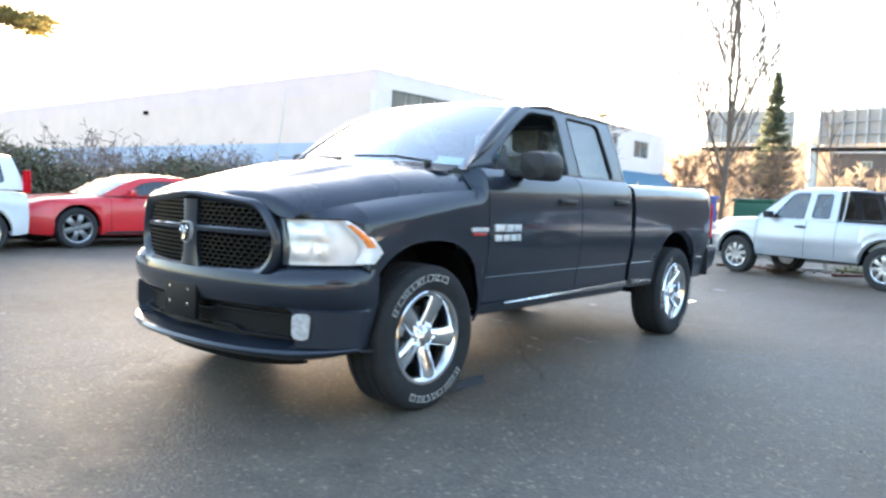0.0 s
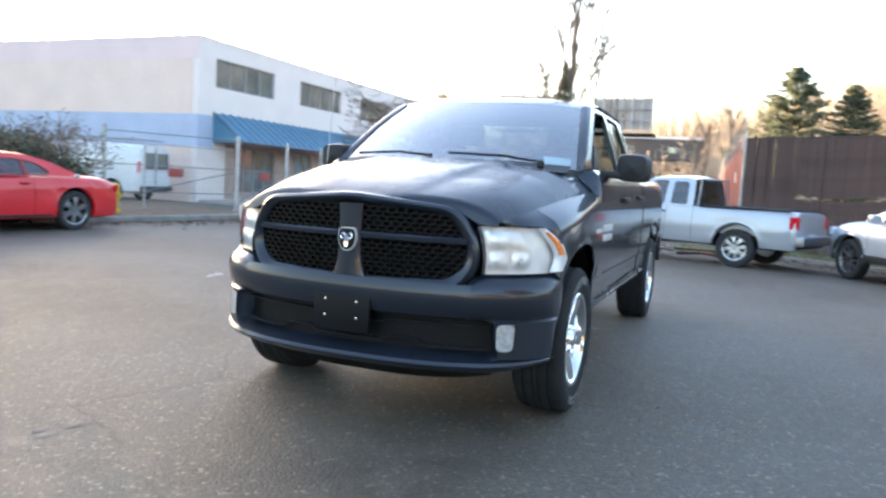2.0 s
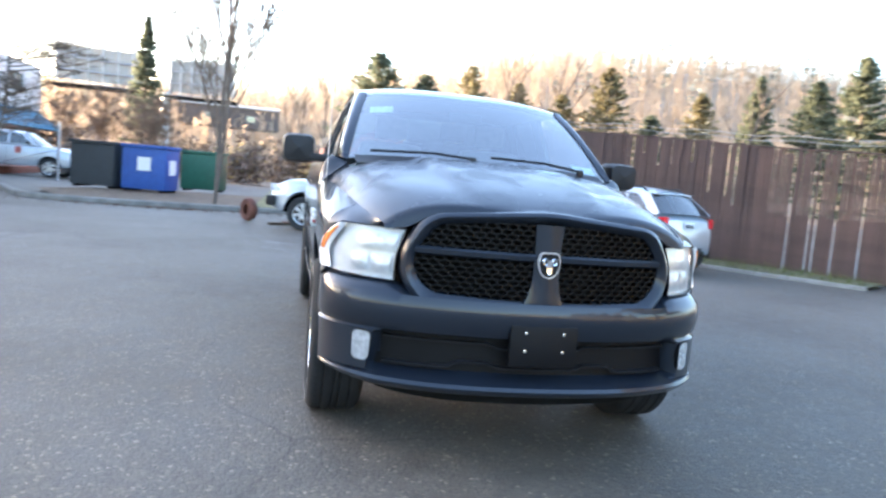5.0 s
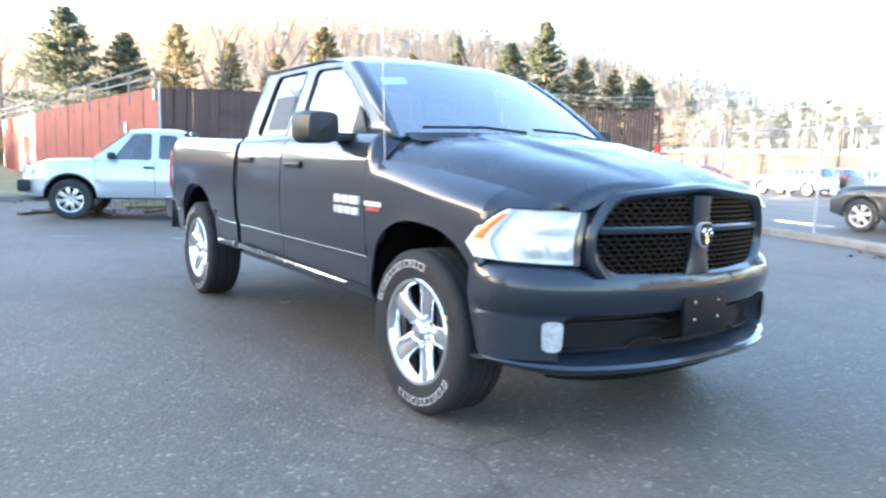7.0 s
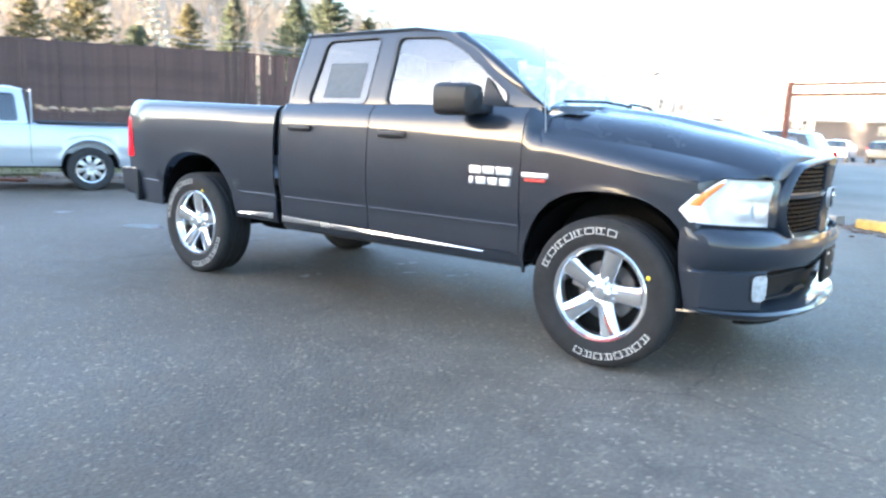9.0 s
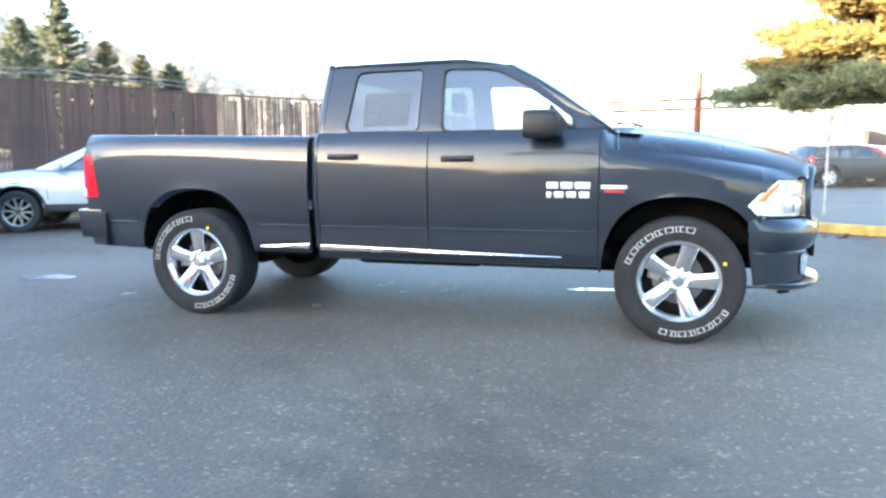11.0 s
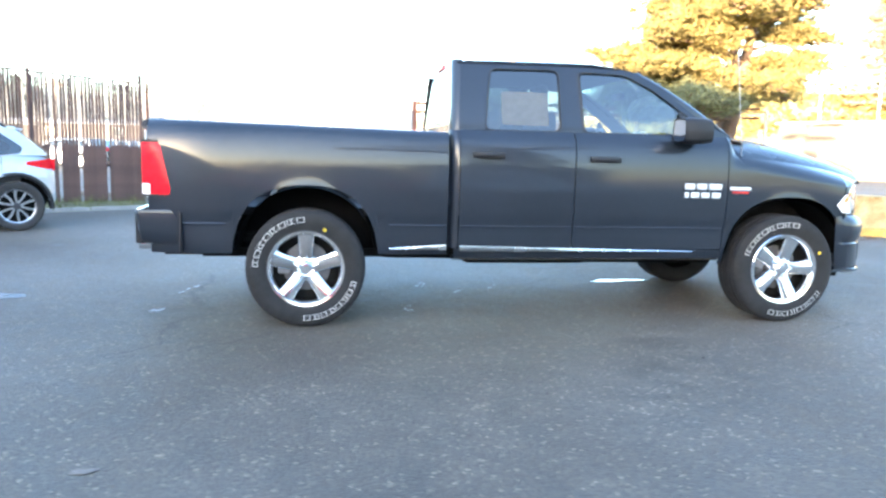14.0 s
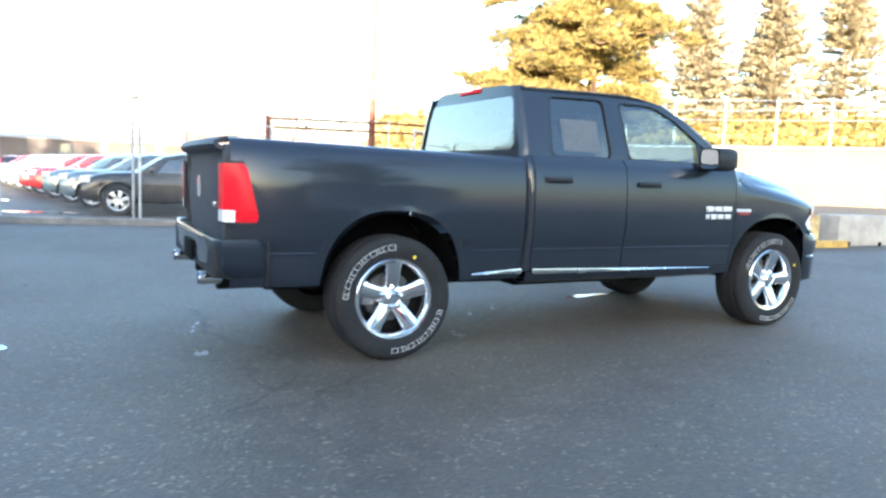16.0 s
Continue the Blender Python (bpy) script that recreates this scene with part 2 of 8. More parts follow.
def raw(name, verts, faces, material, parent=None, label="", smooth=False):
    me = bpy.data.meshes.new(name)
    me.from_pydata(verts, [], faces)
    me.materials.append(material)
    if smooth:
        me.polygons.foreach_set("use_smooth", [True] * len(me.polygons))
    me.update()
    ob = new(name, me)
    if parent:
        ob.parent = parent
    if label:
        ob["label"] = label
    return ob


def box(x0, x1, y0, y1, z0, z1, bevel=0.0, seg=2, bm=None):
    own = bmesh.new()
    bmesh.ops.create_cube(own, size=1.0)
    for v in own.verts:
        v.co = Vector((x0 + (v.co.x + 0.5) * (x1 - x0), y0 + (v.co.y + 0.5) * (y1 - y0), z0 + (v.co.z + 0.5) * (z1 - z0)))
    if bevel:
        bmesh.ops.bevel(own, geom=own.edges[:], offset=bevel, segments=seg, affect="EDGES", profile=0.6)
    return merge(bm, own) if bm else own


def merge(bm, other, matrix=None):
    """Adds other to bm and frees it."""
    if matrix is not None:
        bmesh.ops.transform(other, matrix=matrix, verts=other.verts[:])
    made = {v: bm.verts.new(v.co) for v in other.verts}
    for f in other.faces:
        try:
            bm.faces.new([made[v] for v in f.verts])
        except ValueError:
            pass
    other.free()
    return bm


def grid(fn, us, vs, bm=None, flip=False, closed=False):
    """A sheet of fn(u, v)."""
    bm = bm or bmesh.new()
    rows = [[bm.verts.new(fn(u, v)) for v in vs] for u in us]
    nu = len(us) if closed else len(us) - 1
    for i in range(nu):
        a, b = rows[i], rows[(i + 1) % len(us)]
        for j in range(len(vs) - 1):
            q = (a[j], b[j], b[j + 1], a[j + 1])
            bm.faces.new(q[::-1] if flip else q)
    return bm


def thick(bm, t):
    """Gives a sheet a thickness, away from its normals."""
    bm.normal_update()
    return backed(bm, {v: v.co - v.normal * t for v in bm.verts})


def slab(bm, shift):
    """Gives a sheet a thickness along one direction."""
    return backed(bm, {v: v.co + Vector(shift) for v in bm.verts})


def backed(bm, places):
    faces, rim = bm.faces[:], [e for e in bm.edges if len(e.link_faces) == 1]
    twin = {v: bm.verts.new(p) for v, p in places.items()}
    for f in faces:
        bm.faces.new([twin[v] for v in reversed(f.verts)])
    for e in rim:
        lp = e.link_loops[0]
        a, b = lp.vert, lp.link_loop_next.vert
        bm.faces.new((b, a, twin[a], twin[b]))
    return bm


def mirror_y(bm):
    out = bmesh.new()
    made = {v: out.verts.new((v.co.x, -v.co.y, v.co.z)) for v in bm.verts}
    for f in bm.faces:
        out.faces.new([made[v] for v in reversed(f.verts)])
    return out


def lin(a, b, n):
    return [a + (b - a) * i / (n - 1) for i in range(n)]


def curve_at(table, x):
    """Linear between the rows of a table of pairs."""
    xs, ys = zip(*table)
    return float(np.interp(x, xs, ys))


def soft_at(table, x):
    """Smooth between the rows of a table of pairs."""
    if x <= table[0][0]:
        return table[0][1]
    for k in range(len(table) - 1):
        (x0, y0), (x1, y1) = table[k], table[k + 1]
        if x <= x1:
            m0 = (y1 - table[k - 1][1]) / (x1 - table[k - 1][0]) if k else (y1 - y0) / (x1 - x0)
            m1 = (table[k + 2][1] - y0) / (table[k + 2][0] - x0) if k + 2 < len(table) else (y1 - y0) / (x1 - x0)
            h, t = x1 - x0, (x - x0) / (x1 - x0)
            return ((2 * t**3 - 3 * t * t + 1) * y0 + (t**3 - 2 * t * t + t) * h * m0 + (3 * t * t - 2 * t**3) * y1 + (t**3 - t * t) * h * m1)
    return table[-1][1]


def tube(points, r, n=8, bm=None, r1=None):
    """A round bar along points, tapering from r to r1."""
    bm = bm or bmesh.new()
    pts = [Vector(p) for p in points]
    rings = []
    for i, p in enumerate(pts):
        d = (pts[min(i + 1, len(pts) - 1)] - pts[max(i - 1, 0)]).normalized()
        a = d.cross(Vector((0, 0, 1)) if abs(d.z) < 0.9 else Vector((1, 0, 0))).normalized()
        b = d.cross(a)
        rad = r if r1 is None else r + (r1 - r) * i / (len(pts) - 1)
        rings.append([bm.verts.new(p + rad * (math.cos(2 * math.pi * k / n) * a + math.sin(2 * math.pi * k / n) * b)) for k in range(n)])
    for s, t in zip(rings, rings[1:]):
        for k in range(n):
            bm.faces.new((s[k], s[(k + 1) % n], t[(k + 1) % n], t[k]))
    bm.faces.new(rings[0][::-1])
    bm.faces.new(rings[-1])
    return bm


def lathe(profile, n=48, bm=None, y=1.0):
    """A turned shape round the y axis: profile rows of (radius, y)."""
    return grid(lambda u, v: (profile[v][0] * math.cos(u), y * profile[v][1], profile[v][0] * math.sin(u)),
                [2 * math.pi * k / n for k in range(n)], range(len(profile)), bm, closed=True, flip=y < 0)


def plate(outline, holes=(), place=lambda a, b: (a, 0, b), t=0.0, bm=None):
    """A flat or bent plate from an outline with holes in 2D."""
    own = bmesh.new()
    edges = []
    for loop in (outline, *holes):
        vs = [own.verts.new((a, 0, b)) for a, b in loop]
        edges += [own.edges.new((vs[i], vs[(i + 1) % len(vs)])) for i in range(len(vs))]
    bmesh.ops.triangle_fill(own, use_beauty=True, use_dissolve=False, edges=edges)
    for v in own.verts:
        v.co = Vector(place(v.co.x, v.co.z))
    bmesh.ops.recalc_face_normals(own, faces=own.faces[:])
    if t:
        thick(own, t)
    return merge(bm, own) if bm else own


def rounded(points, r, n=4):
    """An outline with its corners rounded."""
    out = []
    k = len(points)
    for i in range(k):
        p, a, b = Vector(points[i]), Vector(points[i - 1]), Vector(points[(i + 1) % k])
        da, db = (a - p), (b - p)
        ra = min(r, da.length * 0.45, db.length * 0.45)
        s, e = p + da.normalized() * ra, p + db.normalized() * ra
        for j in range(n + 1):
            t = j / n
            q = s * (1 - t) ** 2 + p * 2 * t * (1 - t) + e * t * t
            out.append((q.x, q.y))
    return out


def ring_loops(bm, loops, closed=True):
    """Bridges loops of equal length into a strip."""
    rows = [[bm.verts.new(p) for p in loop] for loop in loops]
    n = len(rows[0])
    for a, b in zip(rows, rows[1:]):
        for i in range(n if closed else n - 1):
            bm.faces.new((a[i], a[(i + 1) % n], b[(i + 1) % n], b[i]))
    return bm

# ---- ground, hills and the large structure ----
def hill_height(ang):
    """Angular height of the hills, in degrees, against the heading from +x."""
    return soft_at([(-180, 5.3), (-150, 2.5), (-120, 1.5), (-60, 1.5), (0, 2.0), (40, 2.5), (60, 1.4), (85, 1.6), (100, 1.3), (112, 1.9), (118, 3.2), (125, 5.3), (134, 7.2), (144, 8.9), (155, 9.7), (163, 9.1), (173, 6.8), (180, 5.3)], ang)


def ground_z(x, y):
    r = math.hypot(x, y)
    if r < 90:
        return 0.0
    h = math.tan(radians(hill_height(math.degrees(math.atan2(y, x))))) * 230
    t = min(1, (r - 90) / 140)
    return h * t * t * (3 - 2 * t) + 1.5 * noise.noise((x * 0.03, y * 0.03, 0)) * t


def ground_sheet():
    rs = [0, 2, 4, 8, 14, 22, 32, 45, 60, 75, 90] + [100 + 12 * i for i in range(12)] + [260, 300, 400, 600, 1000, 2200]
    bm = bmesh.new()
    n = 96
    rows = []
    for r in rs[1:]:
        rows.append([bm.verts.new((r * math.cos(2 * math.pi * k / n), r * math.sin(2 * math.pi * k / n), ground_z(r * math.cos(2 * math.pi * k / n), r * math.sin(2 * math.pi * k / n)))) for k in range(n)])
    c = bm.verts.new((0, 0, 0))
    for k in range(n):
        bm.faces.new((c, rows[0][k], rows[0][(k + 1) % n]))
    for a, b in zip(rows, rows[1:]):
        for k in range(n):
            bm.faces.new((a[k], b[k], b[(k + 1) % n], a[(k + 1) % n]))
    for f in bm.faces:
        f.material_index = 1 if f.calc_center_median().to_2d().length > 90 else 0
    return tagged(part("ground", bm, [ASPHALT, HILLSIDE], angle=80), "worn grey asphalt yard running out to wooded hills", "ground", kind="structure")


HILLSIDE = mat("hillside_scrub", (0.27, 0.19, 0.13), 0.95, var=0.15, scale=0.08, color2=(0.30, 0.22, 0.15))
WALL_WHITE = mat("painted_concrete", (0.74, 0.635, 0.59), 0.85, var=0.06, scale=0.8, bump=0.15, bump_scale=14)
WALL_CREAM = mat("cream_concrete", (0.72, 0.545, 0.465), 0.85, var=0.06, scale=0.8, bump=0.15, bump_scale=14)
# brownish wall panels, with the awning's shade put into the tan
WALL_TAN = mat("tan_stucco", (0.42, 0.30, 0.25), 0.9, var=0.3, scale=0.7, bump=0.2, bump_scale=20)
WALL_PINK = mat("pink_band_paint", (0.72, 0.54, 0.52), 0.85, var=0.06, scale=0.8)
WALL_BLUE = mat("blue_band_paint", (0.38, 0.43, 0.54), 0.8, var=0.10, scale=1.0)
AWNING = mat("blue_metal_roofing", (0.062, 0.180, 0.275), 0.4, var=0.15, scale=1.5)
BROWN = mat("brown_slats", (0.082, 0.050, 0.043), 0.85, var=0.3, scale=2.5, island=0.10)
RUST = mat("red_metal_sheet", (0.30, 0.065, 0.050), 0.7, var=0.3, scale=1.2, island=0.1)
GALV = mat("galvanised_steel", (0.40, 0.41, 0.42), 0.5, 0.8, 0.2)
KERB = mat("dirty_kerb_concrete", (0.19, 0.175, 0.155), 0.9, var=0.35, scale=3.0, bump=0.3, bump_scale=30)
WIRE = mat("weathered_wire", (0.20, 0.20, 0.20), 0.6, 0.3, 0.2)
CONCRETE = mat("weathered_concrete", (0.34, 0.32, 0.29), 0.9, var=0.25, scale=3.0, bump=0.3, bump_scale=30)
YELLOW = mat("worn_yellow_paint", (0.42, 0.27, 0.07), 0.85, var=0.45, scale=5.0)
DARK_WIN = mat("coated_window_glass", (0.26, 0.29, 0.29), 0.10, 0.65, 0.35, 1.6, rough_var=0.05)
FRAME = mat("window_frame_alu", (0.30, 0.29, 0.28), 0.5, 0.3, 0.1)

ground_sheet()


def build_office():
    """White office and warehouse: the corner stands at (-18, -17.6)."""
    B = thing("office_building", pose(-18.05, -17.55, 0), "two-storey white warehouse with blue band and blue metal awning", "building")
    H, LX, LY = 6.29, 30.0, 60.0
    # front wall (along -x) with window openings, side wall (along -y)
    wins = [(-0.95, -4.8), (-6.8, -10.5), (-12.6, -16.1), (-18.6, -22.2), (-24.6, -27.0)]
    upper = [[(b, 4.50), (b, 5.62), (a, 5.62), (a, 4.50)] for a, b in wins]
    lower = [[(b, 0.35), (b, 2.25), (a, 2.25), (a, 0.35)] for a, b in ((-2.2, -5.0), (-6.5, -8.0), (-9.2, -11.5), (-13.0, -14.2), (-16.0, -19.0))]
    part("front_wall", slab(plate([(0, 0), (0, H), (-LX, H), (-LX, 0)], upper + lower, place=lambda a, b: (a, 0, b)), (0, -0.3, 0)), WALL_WHITE, B)
    # thin facing whose tan colour stands in for shade below the awning
    part("shop_front", slab(plate([(-1.6, 0.12), (-1.6, 2.32), (-29.6, 2.32), (-29.6, 0.12)], lower, place=lambda a, b: (a, 0.022, b)), (0, -0.018, 0)), WALL_TAN, B, "ground-floor wall under the awning, tinted tan for its shade")
    part("side_wall", box(-0.3, 0.0, -LY, -0.32, 0, H), WALL_CREAM, B, "cream concrete side wall")
    part("rear_wall", box(-LX, -0.3, -LY, -LY + 0.3, 0, H), WALL_CREAM, B)
    part("end_wall", box(-LX, -LX + 0.3, -LY, -0.32, 0, H), WALL_WHITE, B)
    part("roof", box(-LX + 0.3, -0.3, -LY + 0.3, -0.32, H - 0.4, H - 0.15), CONCRETE, B)
    cop = box(-LX - 0.05, 0.02, -0.3, 0.02, H, H + 0.05, bm=bmesh.new())
    box(-0.3, 0.02, -LY, -0.3, H, H + 0.05, bm=cop)
    part("coping", cop, CONCRETE, B)
    band = box(0.0, 0.012, -LY, 0.0, 2.15, 3.38, bm=bmesh.new())
    box(-0.85, 0.0, 0.0, 0.012, 2.15, 3.38, bm=band)
    part("upper_band", box(0.0, 0.010, -LY, 0.0, 5.45, H - 0.002), WALL_PINK, B, "pale pink painted band")
    part("painted_band", band, WALL_BLUE, B, "faded blue painted band")
    for (a, b), up in [(w, True) for w in wins] + [((-2.2, -5.0), False), ((-6.5, -8.0), False), ((-9.2, -11.5), False), ((-13.0, -14.2), False), ((-16.0, -19.0), False)]:
        z0, z1 = (4.50, 5.62) if up else (0.35, 2.25)
        n = 4 if a - b > 2.4 else 2
        step = (a - b) / n
        lights = [[(b + step * k + 0.035, z0 + 0.06), (b + step * k + 0.035, z1 - 0.06), (b + step * (k + 1) - 0.035, z1 - 0.06), (b + step * (k + 1) - 0.035, z0 + 0.06)] for k in range(n)]
        fr = slab(plate([(b, z0), (b, z1), (a, z1), (a, z0)], lights, place=lambda p, q: (p, -0.08, q)), (0, -0.08, 0))
        w = part("window", fr, FRAME, B)
        for k in range(n):
            x = b + (a - b) * k / n
            part("pane", box(x + 0.03, x + step - 0.03, -0.13, -0.12, z0 + 0.055, z1 - 0.055), DARK_WIN, w)
    # awning: sloping metal roof with standing seams
    aw = bmesh.new()
    merge(aw, thick(grid(lambda x, k: (x, (0.02, 1.5)[k], (3.50, 2.42)[k]), (-29.5, -0.85), range(2)), 0.06))
    for s in (-0.85, -29.5):
        merge(aw, plate([(0.02, 2.37), (0.02, 3.48), (1.5, 2.39)], place=lambda a, b, s=s: (s, a, b)))
    awn = part("awning", aw, AWNING, B, "blue standing-seam metal awning")
    seam = None
    for k in range(59):
        bms = box(-0.87 - k * 0.488, -0.83 - k * 0.488, -0.01, 0.01, 0, 0.05)
        for v in bms.verts:
            y = 0.02 if v.co.y < 0 else 1.5
            v.co.y, v.co.z = y, v.co.z + (3.52 if y < 1 else 2.44)
        part("seam", bms, AWNING, awn)
    # wall lamps and downpipes
    for y in (-18.2,):
        part("wall_lamp", box(0.0, 0.16, y - 0.15, y + 0.15, 5.15, 5.35, 0.03), DARK, B)
    return B


build_office()

# brown slatted fence along the yard's edge
FENCE = [(-16.0, 1.8), (-14.6, 4.1), (-12.4, 6.6), (-9.9, 8.6), (-7.35, 9.85)]

# ---- the dark pickup truck: x forward, front axle at the origin, z up ----
WB = 3.569
SIDE = [(0.40, 0.885), (0.46, 0.925), (0.56, 0.958), (0.74, 0.972), (0.76, 0.984), (0.95, 0.998), (1.08, 0.996), (1.18, 0.991), (1.27, 0.980), (1.33, 0.963), (1.365, 0.942), (1.39, 0.905), (1.41, 0.87)]
ARCH = ((0.0, 0.475, 0.545, 0.41), (-WB, 0.475, 0.575, 0.41))


def arch_z(x, base):
    """Lower edge of the side, lifted over the wheels."""
    z = base
    for cx, a, h, cz in ARCH:
        u = abs(x - cx) / (a + 0.02)
        if u < 1:
            z = max(z, cz + h * (1 - u**2.5) ** (1 / 2.5))
    return z


def side_y(x, z):
    y = soft_at(SIDE, z)
    for cx, a, h, cz in ARCH:
        d = math.hypot((x - cx) / 1.0, (z - cz) * (0.50 / h))
        y += 0.0045 * math.exp(-(((d - 0.495) / 0.026) ** 2)) * (1 if z > 0.42 else 0.5)
    if x > 0.1:
        y -= 0.045 * ((x - 0.1) / 0.42) ** 2 * (0.4 + 0.6 * min(1, max(0, (z - 0.7) / 0.35)))
    if x < -4.2:
        y -= 0.07 * ((-4.2 - x) / 0.42) ** 2
    return y


def xs_between(x0, x1, n):
    """Stations, with more of them at the wheel openings."""
    xs = set(lin(x0, x1, n))
    for cx, a, h, cz in ARCH:
        for k in range(25):
            x = cx - (a + 0.02) * math.cos(math.pi * k / 24)
            if min(x0, x1) < x < max(x0, x1):
                xs.add(x)
    xs = sorted(xs)
    return [x for i, x in enumerate(xs) if i == 0 or x - xs[i - 1] > 0.004]


def both(name, bm, material, parent, label="", t=0.0, angle=38):
    """The same panel on both flanks; the first is the left one."""
    if t:
        thick(bm, t)
    other = mirror_y(bm)
    return part(name, bm, material, parent, label, angle), part(name, other, material, parent, label, angle)


def front_x(y, off=0.0):
    """The plan curve of the nose."""
    u = min(1.0, abs(y) / 0.968)
    return 0.445 + 0.492 * (1 - u**2.2) ** (1 / 2.2) - off


def flank(x0, x1, base, top, extra=None, n=10, rows=14):
    """One side panel: rows from the lower edge to the shoulder, then over the extra profile."""
    xs = xs_between(x0, x1, n)

    def at(x, k):
        lo, hi = arch_z(x, base), top(x)
        if k <= rows:
            z = lo + (hi - lo) * k / rows
            return (x, side_y(x, z), z)
        return extra(x, (k - rows) / 10)

    last = rows + (10 if extra else 0)
    return grid(at, xs, range(last + 1), flip=True)


def build_truck(m):
    T = thing("pickup_truck", m, "dark gunmetal four-door pickup truck with chrome wheels on asphalt", "pickup truck")

    # outline of the head lamp, which the fender, the bonnet and the bumper meet
    lamp_in = [(0, 0.668), (0.3, 0.670), (0.6, 0.660), (1, 0.630)]
    lamp_out = [(0, 0.950), (0.3, 0.966), (0.55, 0.957), (1, 0.897)]

    def lamp_at(u, t, o):
        """u across from the grille outwards, t up."""
        y = soft_at(lamp_in, t) + (soft_at(lamp_out, t) - soft_at(lamp_in, t)) * u
        z = (0.824 + 0.010 * u) * (1 - t) + (1.056 + 0.004 * u) * t
        return (front_x(y, 0.048 + 0.018 * u + o) - 0.022 * t * t, y, z)

    # -- front fenders, up and over to the bonnet cut --
    shoulder = lambda x: soft_at([(-0.56, 1.152), (-0.27, 1.134), (0.08, 1.085), (0.33, 1.055), (0.56, 1.022)], x)
    cut_y = lambda x: soft_at([(-0.52, 0.958), (-0.40, 0.952), (0.0, 0.906), (0.3, 0.860), (0.5, 0.818), (0.65, 0.774), (0.80, 0.715)], x)
    cut_z = lambda x: soft_at([(-0.52, 1.258), (-0.385, 1.246), (-0.1, 1.222), (0.17, 1.191), (0.43, 1.150), (0.56, 1.124), (0.68, 1.096), (0.80, 1.072)], x)

    def over(x, s):
        a, c = Vector((side_y(x, shoulder(x)), shoulder(x))), Vector((cut_y(x), cut_z(x)))
        b = Vector((a.x - 0.05 * (a.x - c.x), a.y + 0.56 * (c.y - a.y)))
        q = a * (1 - s) ** 2 + b * 2 * s * (1 - s) + c * s * s
        return (x, q.x, q.y)

    def over_rear(x, s):
        """The fender's top; behind the bonnet it climbs to the door's profile and the foot of the pillar."""
        if x >= -0.40:
            return over(x, s)
        k = min(1, (-0.40 - x) / 0.108)
        k, lo = k * k * (3 - 2 * k), shoulder(x)
        _, hy, hz = over(-0.40, s / 0.4) if s <= 0.4 else hood(0, 1 - 0.15 * (s - 0.4) / 0.6)
        z = lo + (1.385 - lo) * s
        return (x, hy + (side_y(x, z) - hy) * k, hz + (z - hz) * k)

    # -- bonnet: a raised middle, a rolled edge and steep sides down to the cut --
    def hood(u, v):
        w = abs(v)
        xb = -0.435 + 0.165 * max(0, 1 - (w * 0.952 / 0.80) ** 2) + 0.028 * max(0, (w - 0.84) / 0.16)
        x = xb + (0.752 + 0.090 * (1 - w**2.3) - xb) * u
        e = min(0.8, x)
        zc = soft_at([(-0.55, 1.432), (-0.345, 1.424), (-0.1, 1.404), (0.115, 1.376), (0.375, 1.322), (0.64, 1.254), (0.807, 1.196), (0.88, 1.158)], x)
        s = max(0.0, (w - 0.22) / 0.78)
        z = zc - (zc - cut_z(e)) * (0.24 * s**1.7 + 0.76 * s ** (6.5 - 2.3 * u))
        dome = 1 / (1 + math.exp((w - 0.47 + 0.05 * u) * 58))
        z += 0.024 * (dome - 1) * min(1, (1 - u) * 2.2 + 0.05) - 0.004 * (w > 0.985)
        return (x, v * (cut_y(e) - 0.006), z - 0.002)

    both("fender", flank(-0.512, 0.47, 0.44, shoulder, over_rear, 24), PAINT, T, t=0.012)
    # cheek between fender and bonnet over the lamp
    def cheek(s, r):
        k = max(0.0, s)
        a, b = Vector(lamp_at(1 - 0.55 * k, 1.0, -0.004)) + Vector((0, 0, 0.004)), Vector((0.47 + 0.27 * k, cut_y(0.47 + 0.27 * k), cut_z(0.47 + 0.27 * k)))
        q = a.lerp(b, r) + Vector((0.3, 0.6, 1)) * 0.003 * math.sin(math.pi * r) * (1 - k)
        return q if s >= 0 else Vector(over(0.47, r)).lerp(q, s + 1)
    both("fender_cap", grid(cheek, [-1, -0.66, -0.33] + lin(0, 1, 9), lin(0, 1, 6), flip=True), PAINT, T, t=0.008)

    def hood_lip(i, v):
        """The bonnet's rows, and below its front edge two more that turn down to the grille and the lamps."""
        x, y, z = hood(min(1.0, i / 30), v)
        low = min(z, curve_at([(0, 1.180), (0.30, 1.164), (0.50, 1.134), (0.57, 1.106), (0.63, 1.070), (0.68, 1.060), (0.9, 1.062)], abs(y)))
        return (x + 0.007 * min(2, max(0, i - 30)), y, z + (low - z) * (0, 0.45, 1.0)[max(0, i - 30)])

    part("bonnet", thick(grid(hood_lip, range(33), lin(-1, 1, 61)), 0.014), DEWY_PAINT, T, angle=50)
    # -- doors --
    belt = lambda x: 1.385
    doors = []
    for name, x0, x1 in (("front_door", -1.676, -0.518), ("rear_door", -2.512, -1.684)):
        doors.append((both(name, flank(x0, x1, 0.555, belt, None, 8, 16), PAINT, T, t=0.02), x0, x1))
    both("cab_corner", grid(lambda k, z: (-2.518 - 0.062 * math.sin(k), side_y(-2.53, z) - 0.075 * (1 - math.cos(k)), z), lin(0, 1.45, 7), lin(0.555, 1.385, 17)), PAINT, T, t=0.012)
    crease = lambda x, k: (x, side_y(x, 0.715) + (0.0, 0.004, 0.0)[k] + 0.001, 0.708 + 0.007 * k)
